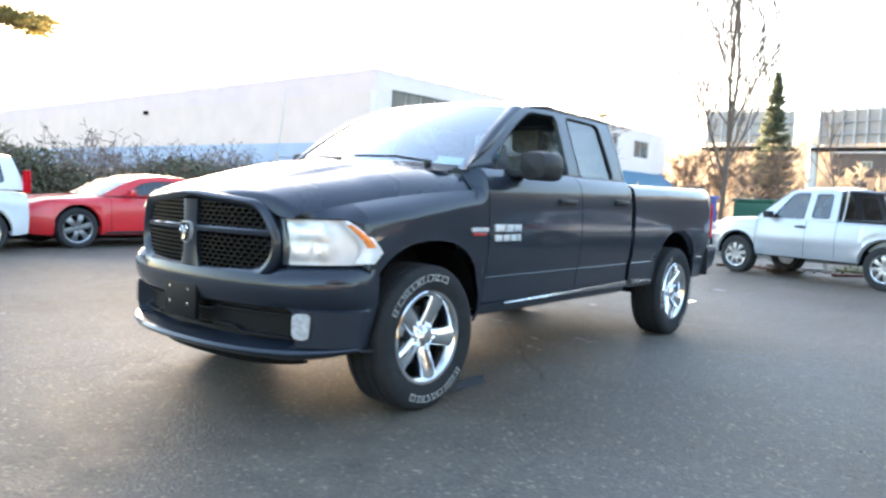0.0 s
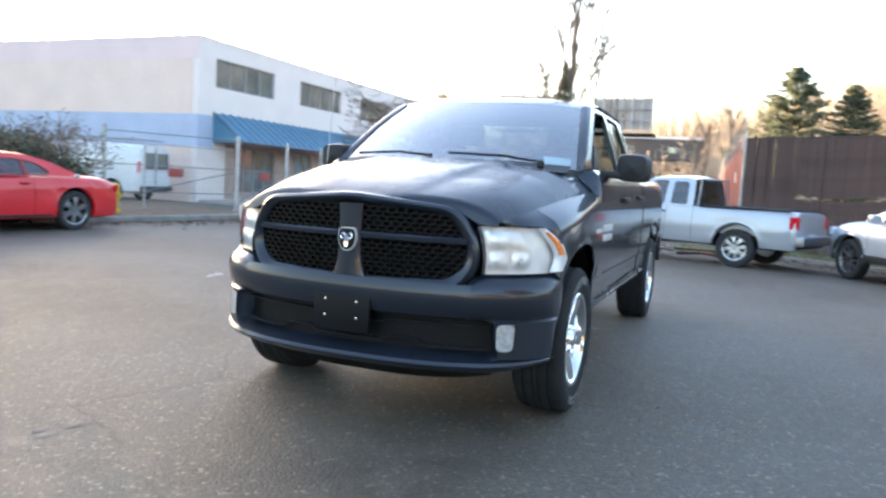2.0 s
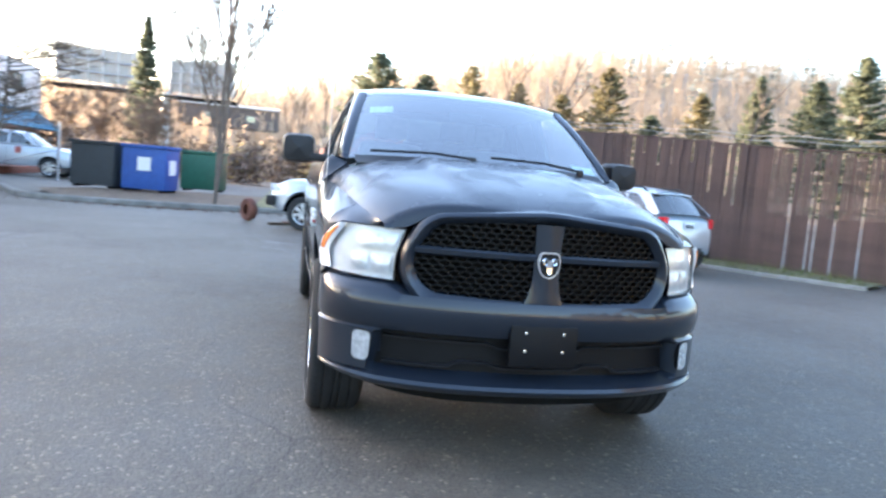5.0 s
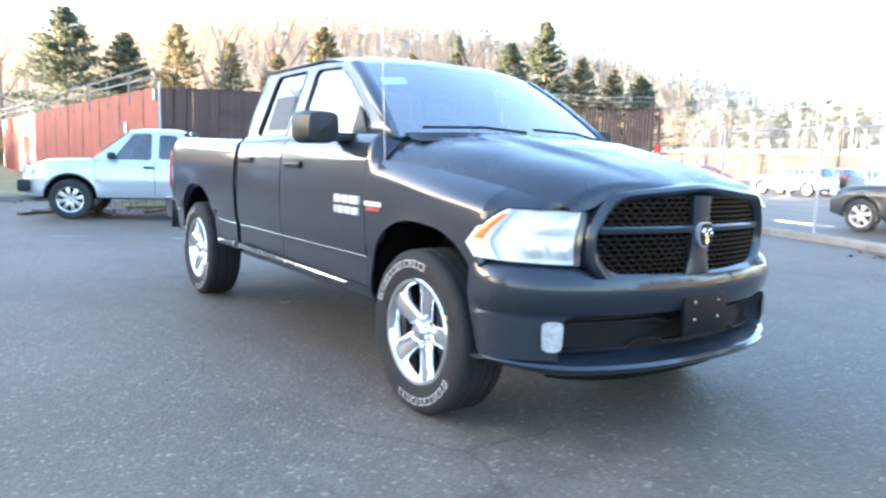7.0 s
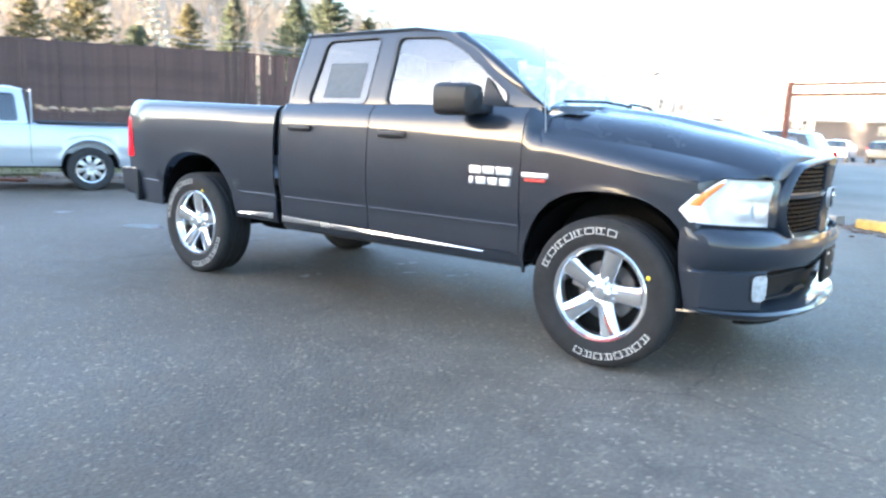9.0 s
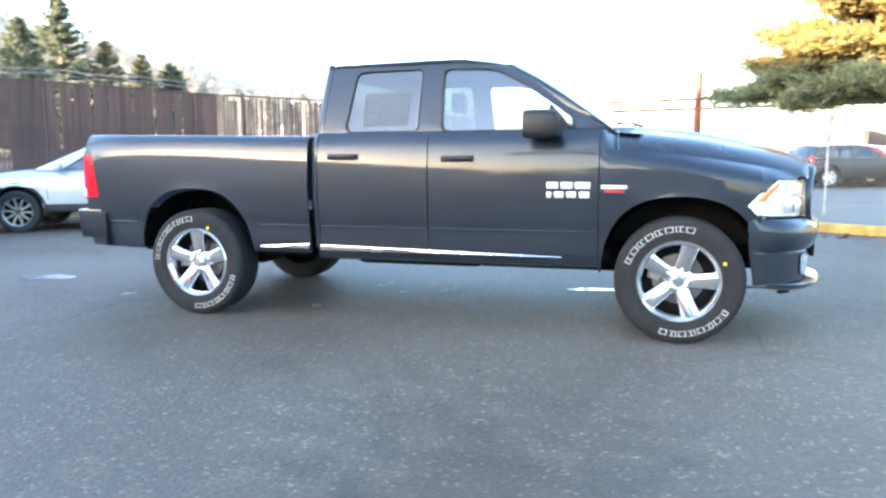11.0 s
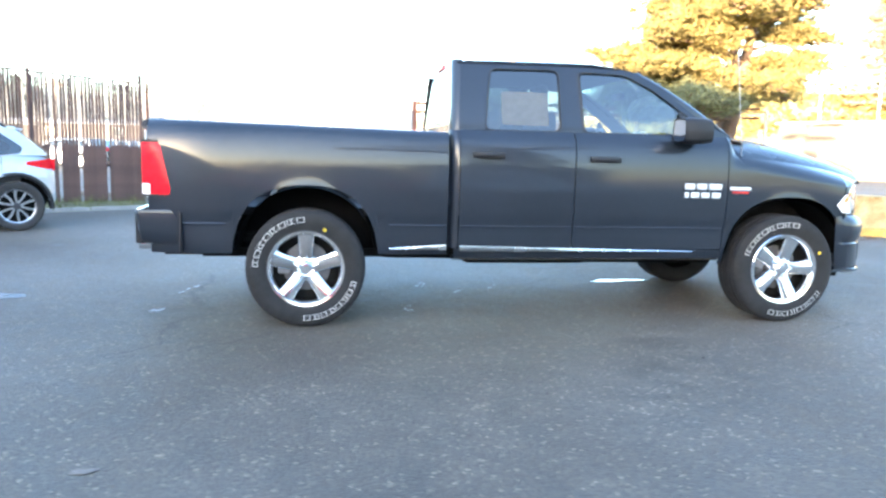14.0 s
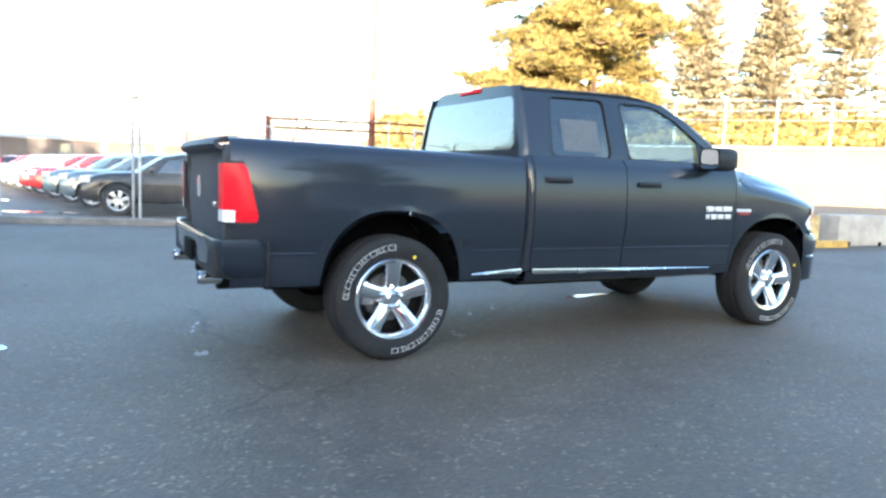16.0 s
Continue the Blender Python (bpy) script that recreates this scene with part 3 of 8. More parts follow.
    for x0, x1 in ((-2.505, -1.69), (-1.67, -0.525), (-3.00, -2.60), (-4.42, -4.10)):
        both("body_crease", grid(crease, lin(x0, x1, 8), range(3)), PAINT, T)
    # rocker sill under the doors, with its bright strip
    both("rocker_sill", grid(lambda x, k: (x, (0.78, 0.885, 0.935, 0.958)[k], (0.475, 0.462, 0.485, 0.548)[k]), lin(-2.54, -0.515, 12), range(4), flip=True), PAINT, T, t=0.01)
    both("bright_strip", grid(lambda x, k: (x, 0.972 + (0.013, 0.018, 0.014)[k] - 0.012 * (x + 2.5) / 1.9,
                                             0.536 + (0.0, 0.016 * (1 - (x + 2.5) / 2.2), 0.042 * (1 - (x + 2.5) / 2.2))[k]), lin(-2.505, -0.75, 9), range(3)), TRIM_STEEL, T, "bright metal strip along the sill")
    both("bright_strip", grid(lambda x, k: (x, 0.972 + (0.013, 0.018, 0.014)[k], 0.545 + (0.0, 0.016, 0.040)[k] * (x + 3.2) / 0.6), lin(-3.0, -2.60, 4), range(3)), TRIM_STEEL, T, "bright metal strip along the sill")

    # -- bed sides --
    bed_top = lambda x: 1.345 - 0.018 * (x + 3.6)
    rail = lambda x, s: (x, side_y(x, bed_top(x)) - 0.10 * s, bed_top(x) + 0.040 * math.sin(min(1, s * 1.6) * math.pi / 2))
    both("bed_side", flank(-4.60, -2.594, 0.51, bed_top, rail, 22, 16), PAINT, T, t=0.012)
    bed = bmesh.new()
    for s in (1, -1):
        box(-4.58, -2.60, min(s * 0.72, s * 0.82), max(s * 0.72, s * 0.82), 1.0, 1.362, bm=bed)
    box(-2.66, -2.605, -0.80, 0.80, 0.62, 1.36, 0.01, bm=bed)
    box(-4.58, -2.61, -0.55, 0.55, 0.74, 0.80, bm=bed)
    part("bed_liner", bed, BLACK, T)

    # tailgate with its lip
    prof = [(-4.575, 0.70), (-4.615, 0.72), (-4.625, 0.90), (-4.632, 1.15), (-4.626, 1.28), (-4.640, 1.315), (-4.690, 1.338), (-4.704, 1.362), (-4.690, 1.392), (-4.64, 1.410), (-4.56, 1.412)]
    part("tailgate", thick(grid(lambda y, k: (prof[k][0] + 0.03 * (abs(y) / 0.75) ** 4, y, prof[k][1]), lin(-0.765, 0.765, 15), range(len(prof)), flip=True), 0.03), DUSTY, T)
    part("tailgate_badge", plate([(-0.07, 1.02), (0.07, 1.02), (0.075, 1.14), (0, 1.165), (-0.075, 1.14)], place=lambda a, b: (-4.645, a, b), t=0.012), CHROME, T)
    part("tailgate_badge", box(-4.640, -4.630, -0.66, -0.54, 0.98, 1.01, 0.003), CHROME, T)

    # -- cab: sides with window openings --
    gy = lambda z: 0.902 - 0.165 * ((z - 1.385) / 0.475) ** 1.25 if z > 1.385 else 0.902
    def gyx(x, z):
        """The cab side draws in towards the foot of the windscreen."""
        k = min(1, max(0, (x + 1.30) / 0.85))
        return gy(z) - 0.045 * k * k
    place_r = lambda a, b: (a, gyx(a, b), b)
    outer = rounded([(-2.505, 1.385), (-2.495, 1.60), (-2.470, 1.886), (-1.50, 1.897), (-1.20, 1.850), (-0.98, 1.735), (-0.44, 1.385)], 0.03, 4)
    win_f = rounded([(-1.598, 1.392), (-1.615, 1.828), (-1.26, 1.818), (-1.055, 1.715), (-0.70, 1.465), (-0.70, 1.392)], 0.05)
    win_r = rounded([(-2.325, 1.392), (-2.275, 1.828), (-1.775, 1.836), (-1.775, 1.392)], 0.055)
    both("cab_side", slab(plate(outer, (win_f, win_r), place_r), (0, -0.03, 0)), PAINT, T)
    deep = lambda a, b: (a, gyx(a, b) - 0.012, b)
    grow = lambda loop, k: [(sum(p[0] for p in loop) / len(loop) + (x - sum(p[0] for p in loop) / len(loop)) * k, sum(p[1] for p in loop) / len(loop) + (z - sum(p[1] for p in loop) / len(loop)) * k) for x, z in loop]
    part("front_door_window", mirror_y(plate(grow(win_f, 1.03), place=deep)), GLASS, T, "tinted door window")  # the driver's window is wound down
    both("rear_door_window", plate(grow(win_r, 1.03), place=deep), GLASS_DARK, T, "dark privacy glass")
    # black surrounds of the windows
    for loop in (win_f, win_r):
        fr = bmesh.new()
        ring_loops(fr, [[(a, gyx(a, b) + o, b) for a, b in grow(loop, k)] for k, o in ((1.035, 0.001), (1.025, 0.004), (0.995, 0.003), (0.985, -0.010))])
        both("window_seal", fr, BLACK, T)
    # belt moulding and the sail at the mirror
    both("belt_moulding", grid(lambda x, k: (x, 0.905 + (0.0, 0.006, 0.0)[k], 1.372 + 0.018 * k / 2), lin(-2.30, -0.72, 6), range(3)), BLACK, T)
    both("mirror_sail", plate(rounded([(-0.69, 1.385), (-0.845, 1.56), (-0.86, 1.555), (-0.86, 1.385)], 0.02), place=lambda a, b: (a, gyx(a, b) + 0.006, b), t=0.01), BLACK, T)

    # roof
    def roof(u, v):
        x = -2.515 + u * (1.385 + 0.075 * (1 - v * v))
        lift = 1 - abs(v) ** 3.2
        ridge = curve_at([(-2.515, 1.918), (-2.2, 1.944), (-1.7, 1.952), (-1.35, 1.930), (-1.13, 1.885), (-1.05, 1.86)], x)
        edge = curve_at([(-2.515, 1.876), (-1.5, 1.888), (-1.2, 1.845), (-1.05, 1.79)], x)
        return (x, v * 0.742, edge + (ridge - edge) * lift)

    part("roof", thick(grid(roof, lin(0, 1, 16), lin(-1, 1, 25)), 0.02), PAINT, T)
    part("head_lining", grid(lambda u, v: (lambda p: (p[0], p[1] * 0.97, p[2] - 0.05))(roof(u, v)), lin(0.02, 0.96, 6), lin(-1, 1, 9)), SEAT, T)
    # windscreen
    def screen(u, v):
        b = Vector((-0.46 + 0.17 * (1 - v * v), v * 0.845, 1.375 + 0.025 * (1 - v * v)))
        t = Vector((-1.135 + 0.080 * (1 - v * v), v * 0.700, 1.832 + 0.052 * (1 - abs(v) ** 2.5)))
        q = b.lerp(t, u)
        q.z += 0.028 * math.sin(math.pi * u)
        return q

    part("windscreen", grid(screen, lin(0, 1, 10), lin(-1, 1, 21), flip=False), SCREEN, T, "tinted windscreen")
    def pillar(u, k):
        p = screen(u, 1)
        e = Vector((curve_at([(1.385, -0.445), (1.735, -0.985), (1.845, -1.205)], p.z + 0.01), 0, p.z + 0.01))
        e.y = max(gyx(e.x, e.z), p.y + 0.004) + 0.002
        return (p + Vector((0.012, -0.022, 0.008)), p + Vector((0.004, 0.004, 0.016)), p.lerp(e, 0.35) + Vector((0.008, 0.010, 0.014)), p.lerp(e, 0.75) + Vector((0.004, 0.008, 0.006)), e, e + Vector((-0.03, -0.004, -0.01)))[k]

    both("front_pillar", grid(pillar, [-0.03] + lin(0, 1, 12), range(6), flip=True), PAINT, T, t=0.008)
    part("cowl", grid(lambda v, k: screen(0, v) + Vector((0.0, 0, 0)) + Vector(((-0.02, 0.05, 0.16)[k], 0, (0.02, -0.012, -0.025)[k])), lin(-0.93, 0.93, 15), range(3), flip=False), BLACK, T)
    wip = bmesh.new()
    for y0, y1 in ((0.62, 0.02), (-0.10, -0.70)):
        p, q = screen(0.015, y0 / 0.845), screen(0.05, y1 / 0.845)
        tube([p + Vector((0.03, 0, 0.02)), p.lerp(q, 0.4) + Vector((0.035, 0, 0.035)), q + Vector((0.02, 0, 0.02))], 0.009, 6, wip)
        box(p.x + 0.02, p.x + 0.05, p.y - 0.02, p.y + 0.02, p.z - 0.01, p.z + 0.03, 0.006, bm=wip)
    part("wiper", wip, BLACK, T)
    # cab back wall and rear window
    bx = lambda y, z: (-2.575 + 0.045 * max(0, (z - 1.45) / 0.42) ** 1.3 + 0.025 * (abs(y) / 0.8) ** 4, y, z)
    back = rounded([(-0.86, 1.15), (0.86, 1.15), (0.85, 1.40), (0.685, 1.882), (0.52, 1.912), (-0.52, 1.912), (-0.685, 1.882), (-0.85, 1.40)], 0.04)
    rwin = rounded([(-0.74, 1.43), (0.74, 1.43), (0.655, 1.815), (-0.655, 1.815)], 0.05)
    part("cab_back", slab(plate(back, (rwin,), place=lambda a, b: bx(a, b)), (0.02, 0, 0)), PAINT, T)
    part("rear_window", plate(grow(rwin, 1.02), place=lambda a, b: (bx(a, b)[0] - 0.003, a, b)), REAR_GLASS, T, "reflecting tinted rear window")
    both("cab_quarter", grid(lambda k, z: (-2.485 - 0.060 * math.sin(k) - 0.025 * (1.9 - z) / 0.5, gy(z) + 0.003 - 0.075 * (1 - math.cos(k)), z), lin(-0.2, 1.5, 8), lin(1.37, 1.893, 12)), PAINT, T, t=0.008)
    part("high_brake_lamp", box(-2.535, -2.48, -0.17, 0.17, 1.880, 1.915, 0.008), RED, T, "red high-mounted brake lamp")

    # -- cabin seen through the glass --
    for y in (0.40, -0.40):
        s = bmesh.new()
        box(-1.75, -1.20, y - 0.26, y + 0.26, 0.82, 1.02, 0.05, bm=s)
        box(-1.88, -1.72, y - 0.25, y + 0.25, 0.95, 1.55, 0.06, bm=s)
        box(-1.86, -1.76, y - 0.13, y + 0.13, 1.58, 1.76, 0.045, bm=s)
        part("seat", s, SEAT, T)
    s = bmesh.new()
    box(-2.48, -2.05, -0.72, 0.72, 0.80, 1.0, 0.05, bm=s)
    box(-2.52, -2.40, -0.70, 0.70, 0.95, 1.45, 0.05, bm=s)
    for y in (-0.45, 0.45):
        box(-2.49, -2.41, y - 0.12, y + 0.12, 1.45, 1.58, 0.04, bm=s)
    part("rear_bench", s, SEAT, T)
    part("dashboard", box(-0.98, -0.44, -0.82, 0.82, 1.0, 1.345, 0.06, 3), SEAT, T)
    w = bmesh.new()
    ringp = [(-1.08 + 0.09 * math.sin(a), 0.40 + 0.19 * math.cos(a), 1.30 + 0.17 * math.sin(a)) for a in lin(0, 2 * math.pi, 25)]
    tube(ringp, 0.015, 6, w)
    tube([(-1.08, 0.22, 1.30), (-1.08, 0.58, 1.30)], 0.018, 6, w)
    part("steering_wheel", w, BLACK, T)
    part("cabin_floor", box(-2.5, -0.5, -0.86, 0.86, 0.56, 0.80), DARK, T)
    part("inner_mirror", box(-1.02, -0.99, -0.12, 0.12, 1.70, 1.76, 0.012), BLACK, T)
    both("door_trim", box(-2.5, -0.55, 0.84, 0.88, 0.78, 1.36), SEAT, T)
    # stickers on the glass
    part("window_sticker", plate([(-2.20, 1.43), (-1.86, 1.43), (-1.86, 1.67), (-2.20, 1.67)], place=lambda a, b: (a, -(gy(b) - 0.018), b)), SHEET, T, "grey paper price sheet inside the rear window")
    part("windscreen_tag", grid(lambda u, v: screen(0.05 + 0.09 * u, 0.73 + 0.20 * v) - Vector((0.006, 0, 0.008)), (0, 1), (0, 1)), PAPER, T, "white paper tag behind the windscreen")
    part("windscreen_tag", grid(lambda u, v: screen(0.63 + 0.11 * u, -0.90 + 0.20 * v) - Vector((0.006, 0, 0.008)), (0, 1), (0, 1)), PAPER, T, "white paper tag behind the windscreen")

    # -- nose --
    # grille surround
    gz = 0.948
    mirrored = lambda half: half + [(-a, b) for a, b in half[::-1] if a]
    outl = rounded(mirrored([(0, 1.188), (0.56, 1.140), (0.652, 0.965), (0.648, 0.845), (0.56, 0.722), (0, 0.702)]), 0.09, 5)
    inl = rounded(mirrored([(0, 1.134), (0.500, 1.096), (0.588, 0.965), (0.586, 0.872), (0.512, 0.790), (0, 0.774)]), 0.06, 5)
    mid = lambda f: [(a + (c - a) * f, b + (d - b) * f) for (a, b), (c, d) in zip(outl, inl)]
    sh = lambda f, o: [(front_x(a, o), a, b) for a, b in mid(f)]
    gr = bmesh.new()
    ring_loops(gr, [sh(0.0, 0.10), sh(0.0, 0.052), sh(0.10, 0.036), sh(0.35, 0.026), sh(0.60, 0.034), sh(0.80, 0.050), sh(0.92, 0.056), sh(1.0, 0.064), sh(1.01, 0.12)])
    part("grille_surround", gr, PAINT, T)
    bars = bmesh.new()
    zs = lin(0.760, 1.128, 9)
    merge(bars, grid(lambda z, k: (front_x(0, (0.10, 0.052, 0.040, 0.030, 0.040, 0.052, 0.10)[k]), (-1, -0.98, -0.72, 0, 0.72, 0.98, 1)[k] * (0.062 + 0.030 * max(0, (0.90 - z) / 0.13) ** 2 + 0.006 * max(0, (z - 1.05) / 0.08)), z), zs, range(7)))
    merge(bars, grid(lambda y, k: (front_x(y, (0.11, 0.066, 0.048, 0.044, 0.054, 0.11)[k]), y, 0.974 + (-0.021, -0.021, -0.010, 0.010, 0.020, 0.020)[k]), lin(-0.595, 0.595, 31), range(6), flip=True))
    part("grille_cross", bars, PAINT, T)
    # honeycomb insert
    inside = inl

    def within(y, z):
        ok = False
        for (a, b), (c, d) in zip(inside, inside[1:] + inside[:1]):
            if (b > z) != (d > z) and y < (c - a) * (z - b) / (d - b) + a:
                ok = not ok
        return ok

    vs, fs, seen = [], [], set()
    for row in range(-13, 14):
        for colm in range(-15, 16):
            cy, cz = colm * 0.048 + (0.024 if row % 2 else 0), gz + row * 0.0228
            if not within(cy, cz):
                continue
            hexa = [(cy + 0.0277 * math.cos(radians(30 + 60 * k)), cz + 0.0152 * math.sin(radians(30 + 60 * k))) for k in range(6)]
            for (a, b), (c, d) in zip(hexa, hexa[1:] + hexa[:1]):
                key = (round(a + c, 2), round(b + d, 2))
                if key in seen:
                    continue
                seen.add(key)
                nx, nz = (d - b), -(c - a)
                ln = math.hypot(nx, nz) or 1
                nx, nz = nx / ln * 0.0036, nz / ln * 0.0036
                i0 = len(vs)
                for o in (0.066, 0.090):
                    for (p, q) in ((a, b), (c, d)):
                        vs += [(front_x(p, o), p + nx, q + nz), (front_x(p, o), p - nx, q - nz)]
                fs += [(i0, i0 + 1, i0 + 3, i0 + 2), (i0, i0 + 2, i0 + 6, i0 + 4), (i0 + 1, i0 + 5, i0 + 7, i0 + 3)]
    raw("grille_mesh", vs, fs, GRILLE_MESH, T, "black honeycomb grille mesh")
    part("grille_backing", plate(inside, place=lambda a, b: (front_x(a, 0.115), a, b)), DARK, T)
    em = plate(rounded([(-0.043, 1.008), (0.043, 1.008), (0.053, 0.955), (0.036, 0.906), (0, 0.888), (-0.036, 0.906), (-0.053, 0.955)], 0.018), place=lambda a, b: (front_x(0, 0.022), a, b), t=0.02)
    em = part("emblem", em, EMBLEM, T, "chrome shield emblem")
    part("emblem_field", plate(rounded([(-0.039, 1.003), (0.039, 1.003), (0.048, 0.955), (0.032, 0.910), (0, 0.894), (-0.032, 0.910), (-0.048, 0.955)], 0.014), place=lambda a, b: (front_x(0, 0.019), a, b), t=0.004), GRILLE, em)
    for sg in (1, -1):
        horn = ring_loops(bmesh.new(), [[(front_x(0, o), sg * (0.020 + r * 0.016 * math.cos(a)), 0.966 + r * 0.019 * math.sin(a)) for a in lin(-2.2, 2.9, 12)] for r, o in ((1.0, 0.016), (0.72, 0.009), (0.40, 0.012))], closed=False)
        part("emblem_horn", horn, CHROME, em)
    part("emblem_relief", plate(rounded([(-0.012, 0.976), (0.012, 0.976), (0.014, 0.945), (0.008, 0.912), (-0.008, 0.912), (-0.014, 0.945)], 0.006), place=lambda a, b: (front_x(0, 0.010 + abs(a) * 0.3), a, b), t=0.006), CHROME, em)

    # head lamps: a bowl, a clear cover, an amber corner
    us, ts_ = lin(0, 1, 15), lin(0, 1, 9)
    both("head_lamp_bowl", grid(lambda u, t: lamp_at(u, t, 0.035), us, ts_), LENS, T, "milky silver lamp bowl")
    edge = [(u, 0.0) for u in lin(0, 1, 15)] + [(1.0, t) for t in lin(0.1, 1, 9)] + [(u, 1.0) for u in lin(0.93, 0, 14)] + [(0.0, t) for t in lin(0.9, 0.1, 8)]
    rim_bm = bmesh.new()
    ring_loops(rim_bm, [[lamp_at(0.5 + (u - 0.5) * k, 0.5 + (t - 0.5) * k, o) for u, t in edge] for k, o in ((1.012, 0.06), (1.012, 0.004), (1.004, -0.004), (0.99, 0.0), (0.99, 0.036))])
    both("head_lamp_rim", rim_bm, PAINT, T)
    for u0, u1, t0, t1, o in ((0.06, 0.34, 0.10, 0.46, 0.022), (0.38, 0.62, 0.10, 0.46, 0.026), (0.06, 0.62, 0.54, 0.90, 0.018)):
        both("reflector", grid(lambda u, t: lamp_at(u0 + (u1 - u0) * u, t0 + (t1 - t0) * t, o - 0.016 * math.sin(math.pi * u) * math.sin(math.pi * t)), lin(0, 1, 9), lin(0, 1, 7)), REFL, T)
    both("lamp_divider", grid(lambda u, t: lamp_at(0.66 + 0.02 * u, t, 0.008), (0, 1), lin(0.04, 0.94, 6)), LENS, T)
    # tip of the fender that meets the slanting edge of the lamp
    both("fender_tip", grid(lambda t, s: Vector((0.465, side_y(0.465, 0.80 + 0.235 * t), 0.80 + 0.235 * t)).lerp(Vector(lamp_at(1.0, t, -0.003)), s) + Vector((0, 0.010 * math.sin(math.pi * s), 0)), lin(-0.02, 1.0, 9), lin(0, 1, 6), flip=True), PAINT, T, t=0.008)
    # pointed rear corner of the lamp, lying on the fender
    def lamp_edge_at(t):
        z, x = lamp_at(1.0, t, 0)[2], float(np.interp(t, (0, 0.30, 1), (0.452, 0.390, 0.535)))
        w = min(1, max(0, (t - 0.62) / 0.38))
        return Vector((x, side_y(min(x, 0.465), z) + 0.005, z)).lerp(Vector(lamp_at(1.0, t, -0.005)), w)

    def lamp_tip(t, s, u0=0.93, out=0.012):
        return Vector(lamp_at(u0, t, -0.004)).lerp(lamp_edge_at(t), s) + Vector((0.4, 1, 0)) * out * math.sin(math.pi * s)
    both("lamp_corner", grid(lamp_tip, lin(0.04, 0.98, 12), lin(0, 1, 6)), LENS, T, "milky pointed lamp corner", t=0.004)
    both("amber_corner", grid(lambda t, s: lamp_tip(t, 0.26 + 0.62 * s, 0.93, 0.0150), lin(0.40, 0.91, 9), lin(0, 1, 7)), AMBER, T, "amber turn lamp", t=0.002)
    both("head_lamp_cover", grid(lambda u, t: lamp_at(u, t, -0.001), us, ts_), CLEAR, T, "clear plastic lamp cover")

    # front bumper
    rows_b = [(0.832, 0.115), (0.818, 0.060), (0.802, 0.026), (0.775, 0.004), (0.735, -0.012), (0.690, -0.010), (0.640, 0.006), (0.612, 0.020), (0.602, 0.050), (0.590, 0.125), (0.440, 0.125), (0.420, 0.060),
              (0.410, 0.012), (0.400, -0.016), (0.384, -0.026), (0.362, -0.012), (0.344, 0.03), (0.334, 0.10)]

    def bumper(th, k):
        z, o = rows_b[k]
        y = 0.957 * math.sin(th)
        edge = abs(y) / 0.968
        if k < 3:
            s = min(1, max(0, (0.70 - abs(y)) / 0.22))
            z -= 0.085 * s * s * (3 - 2 * s)
        if 7 < k < 12:
            keep = min(1, max(0, (abs(y) - (0.715 if k > 9 else 0.690)) / 0.04))
            o += (0.012 - o) * keep * keep * (3 - 2 * keep)
        if k > 11:
            z += 0.010 * edge**3 + (0.412 - z) * 0.55 * min(1, max(0, (edge - 0.74) / 0.24)) ** 1.5
            o += 0.030 * edge**4
        x = front_x(y, o)
        if edge > 0.93:
            x = max(x, 0.40 + 0.06 * (1 - edge) / 0.07)
        return (x, y + math.copysign(0.012 if o < 0.02 else -0.0, y), z)

    ths = lin(-math.pi / 2, math.pi / 2, 91)
    part("front_bumper", thick(grid(bumper, ths, range(len(rows_b)), flip=True), 0.01), PAINT, T)
    heights, backs, wides = (0.34, 0.42, 0.50, 0.66, 0.835), (0.452, 0.442, 0.425, 0.405, 0.398), (0.925, 0.944, 0.958, 0.980, 0.974)

    def bumper_end(k, s):
        p = Vector(bumper(math.pi / 2, k))
        q = Vector((float(np.interp(p.z, heights, backs)), float(np.interp(p.z, heights, wides)), p.z))
        if k > 15:
            q.y -= 0.05
        return p.lerp(q, s) + Vector((0, 0.006 * math.sin(math.pi * s), 0))
    both("bumper_end", grid(bumper_end, range(1, len(rows_b)), lin(0, 1, 5)), PAINT, T, t=0.008)
    part("lower_intake", grid(lambda y, z: (front_x(y, 0.105), y, z), lin(-0.73, 0.73, 25), (0.430, 0.600), flip=True), GRILLE, T)
    sl = bmesh.new()
    for z in (0.462, 0.552):
        step = lambda y: 0.020 * min(1, max(0, (abs(y) - 0.18) / 0.05)) - 0.028 * min(1, max(0, (abs(y) - 0.36) / 0.05)) * (z < 0.5)
        merge(sl, grid(lambda y, k: (front_x(y, (0.11, 0.072, 0.068, 0.11)[k]), y, z + (-0.008, -0.006, 0.004, 0.006)[k] + step(y)), lin(-0.69, 0.69, 49), range(4), flip=True))
    part("intake_bar", sl, BLACK, T)
    part("air_dam", slab(grid(lambda y, k: (front_x(y * 1.04, 0.11 + 0.03 * k), y, (0.350, 0.280)[k] + 0.03 * (abs(y) / 0.7) ** 4), lin(-0.70, 0.70, 31), range(2)), (-0.03, 0, 0)), DARK, T, "black rubber air dam under the bumper")
    pl = part("plate_bracket", box(0.917, 0.945, -0.158, 0.158, 0.492, 0.682, 0.010), GRILLE, T, "empty black number plate bracket")
    for y in (-0.088, 0.088):
        for z in (0.568, 0.648):
            part("screw", box(0.942, 0.950, y - 0.007, y + 0.007, z - 0.007, z + 0.007, 0.003), CHROME, pl)
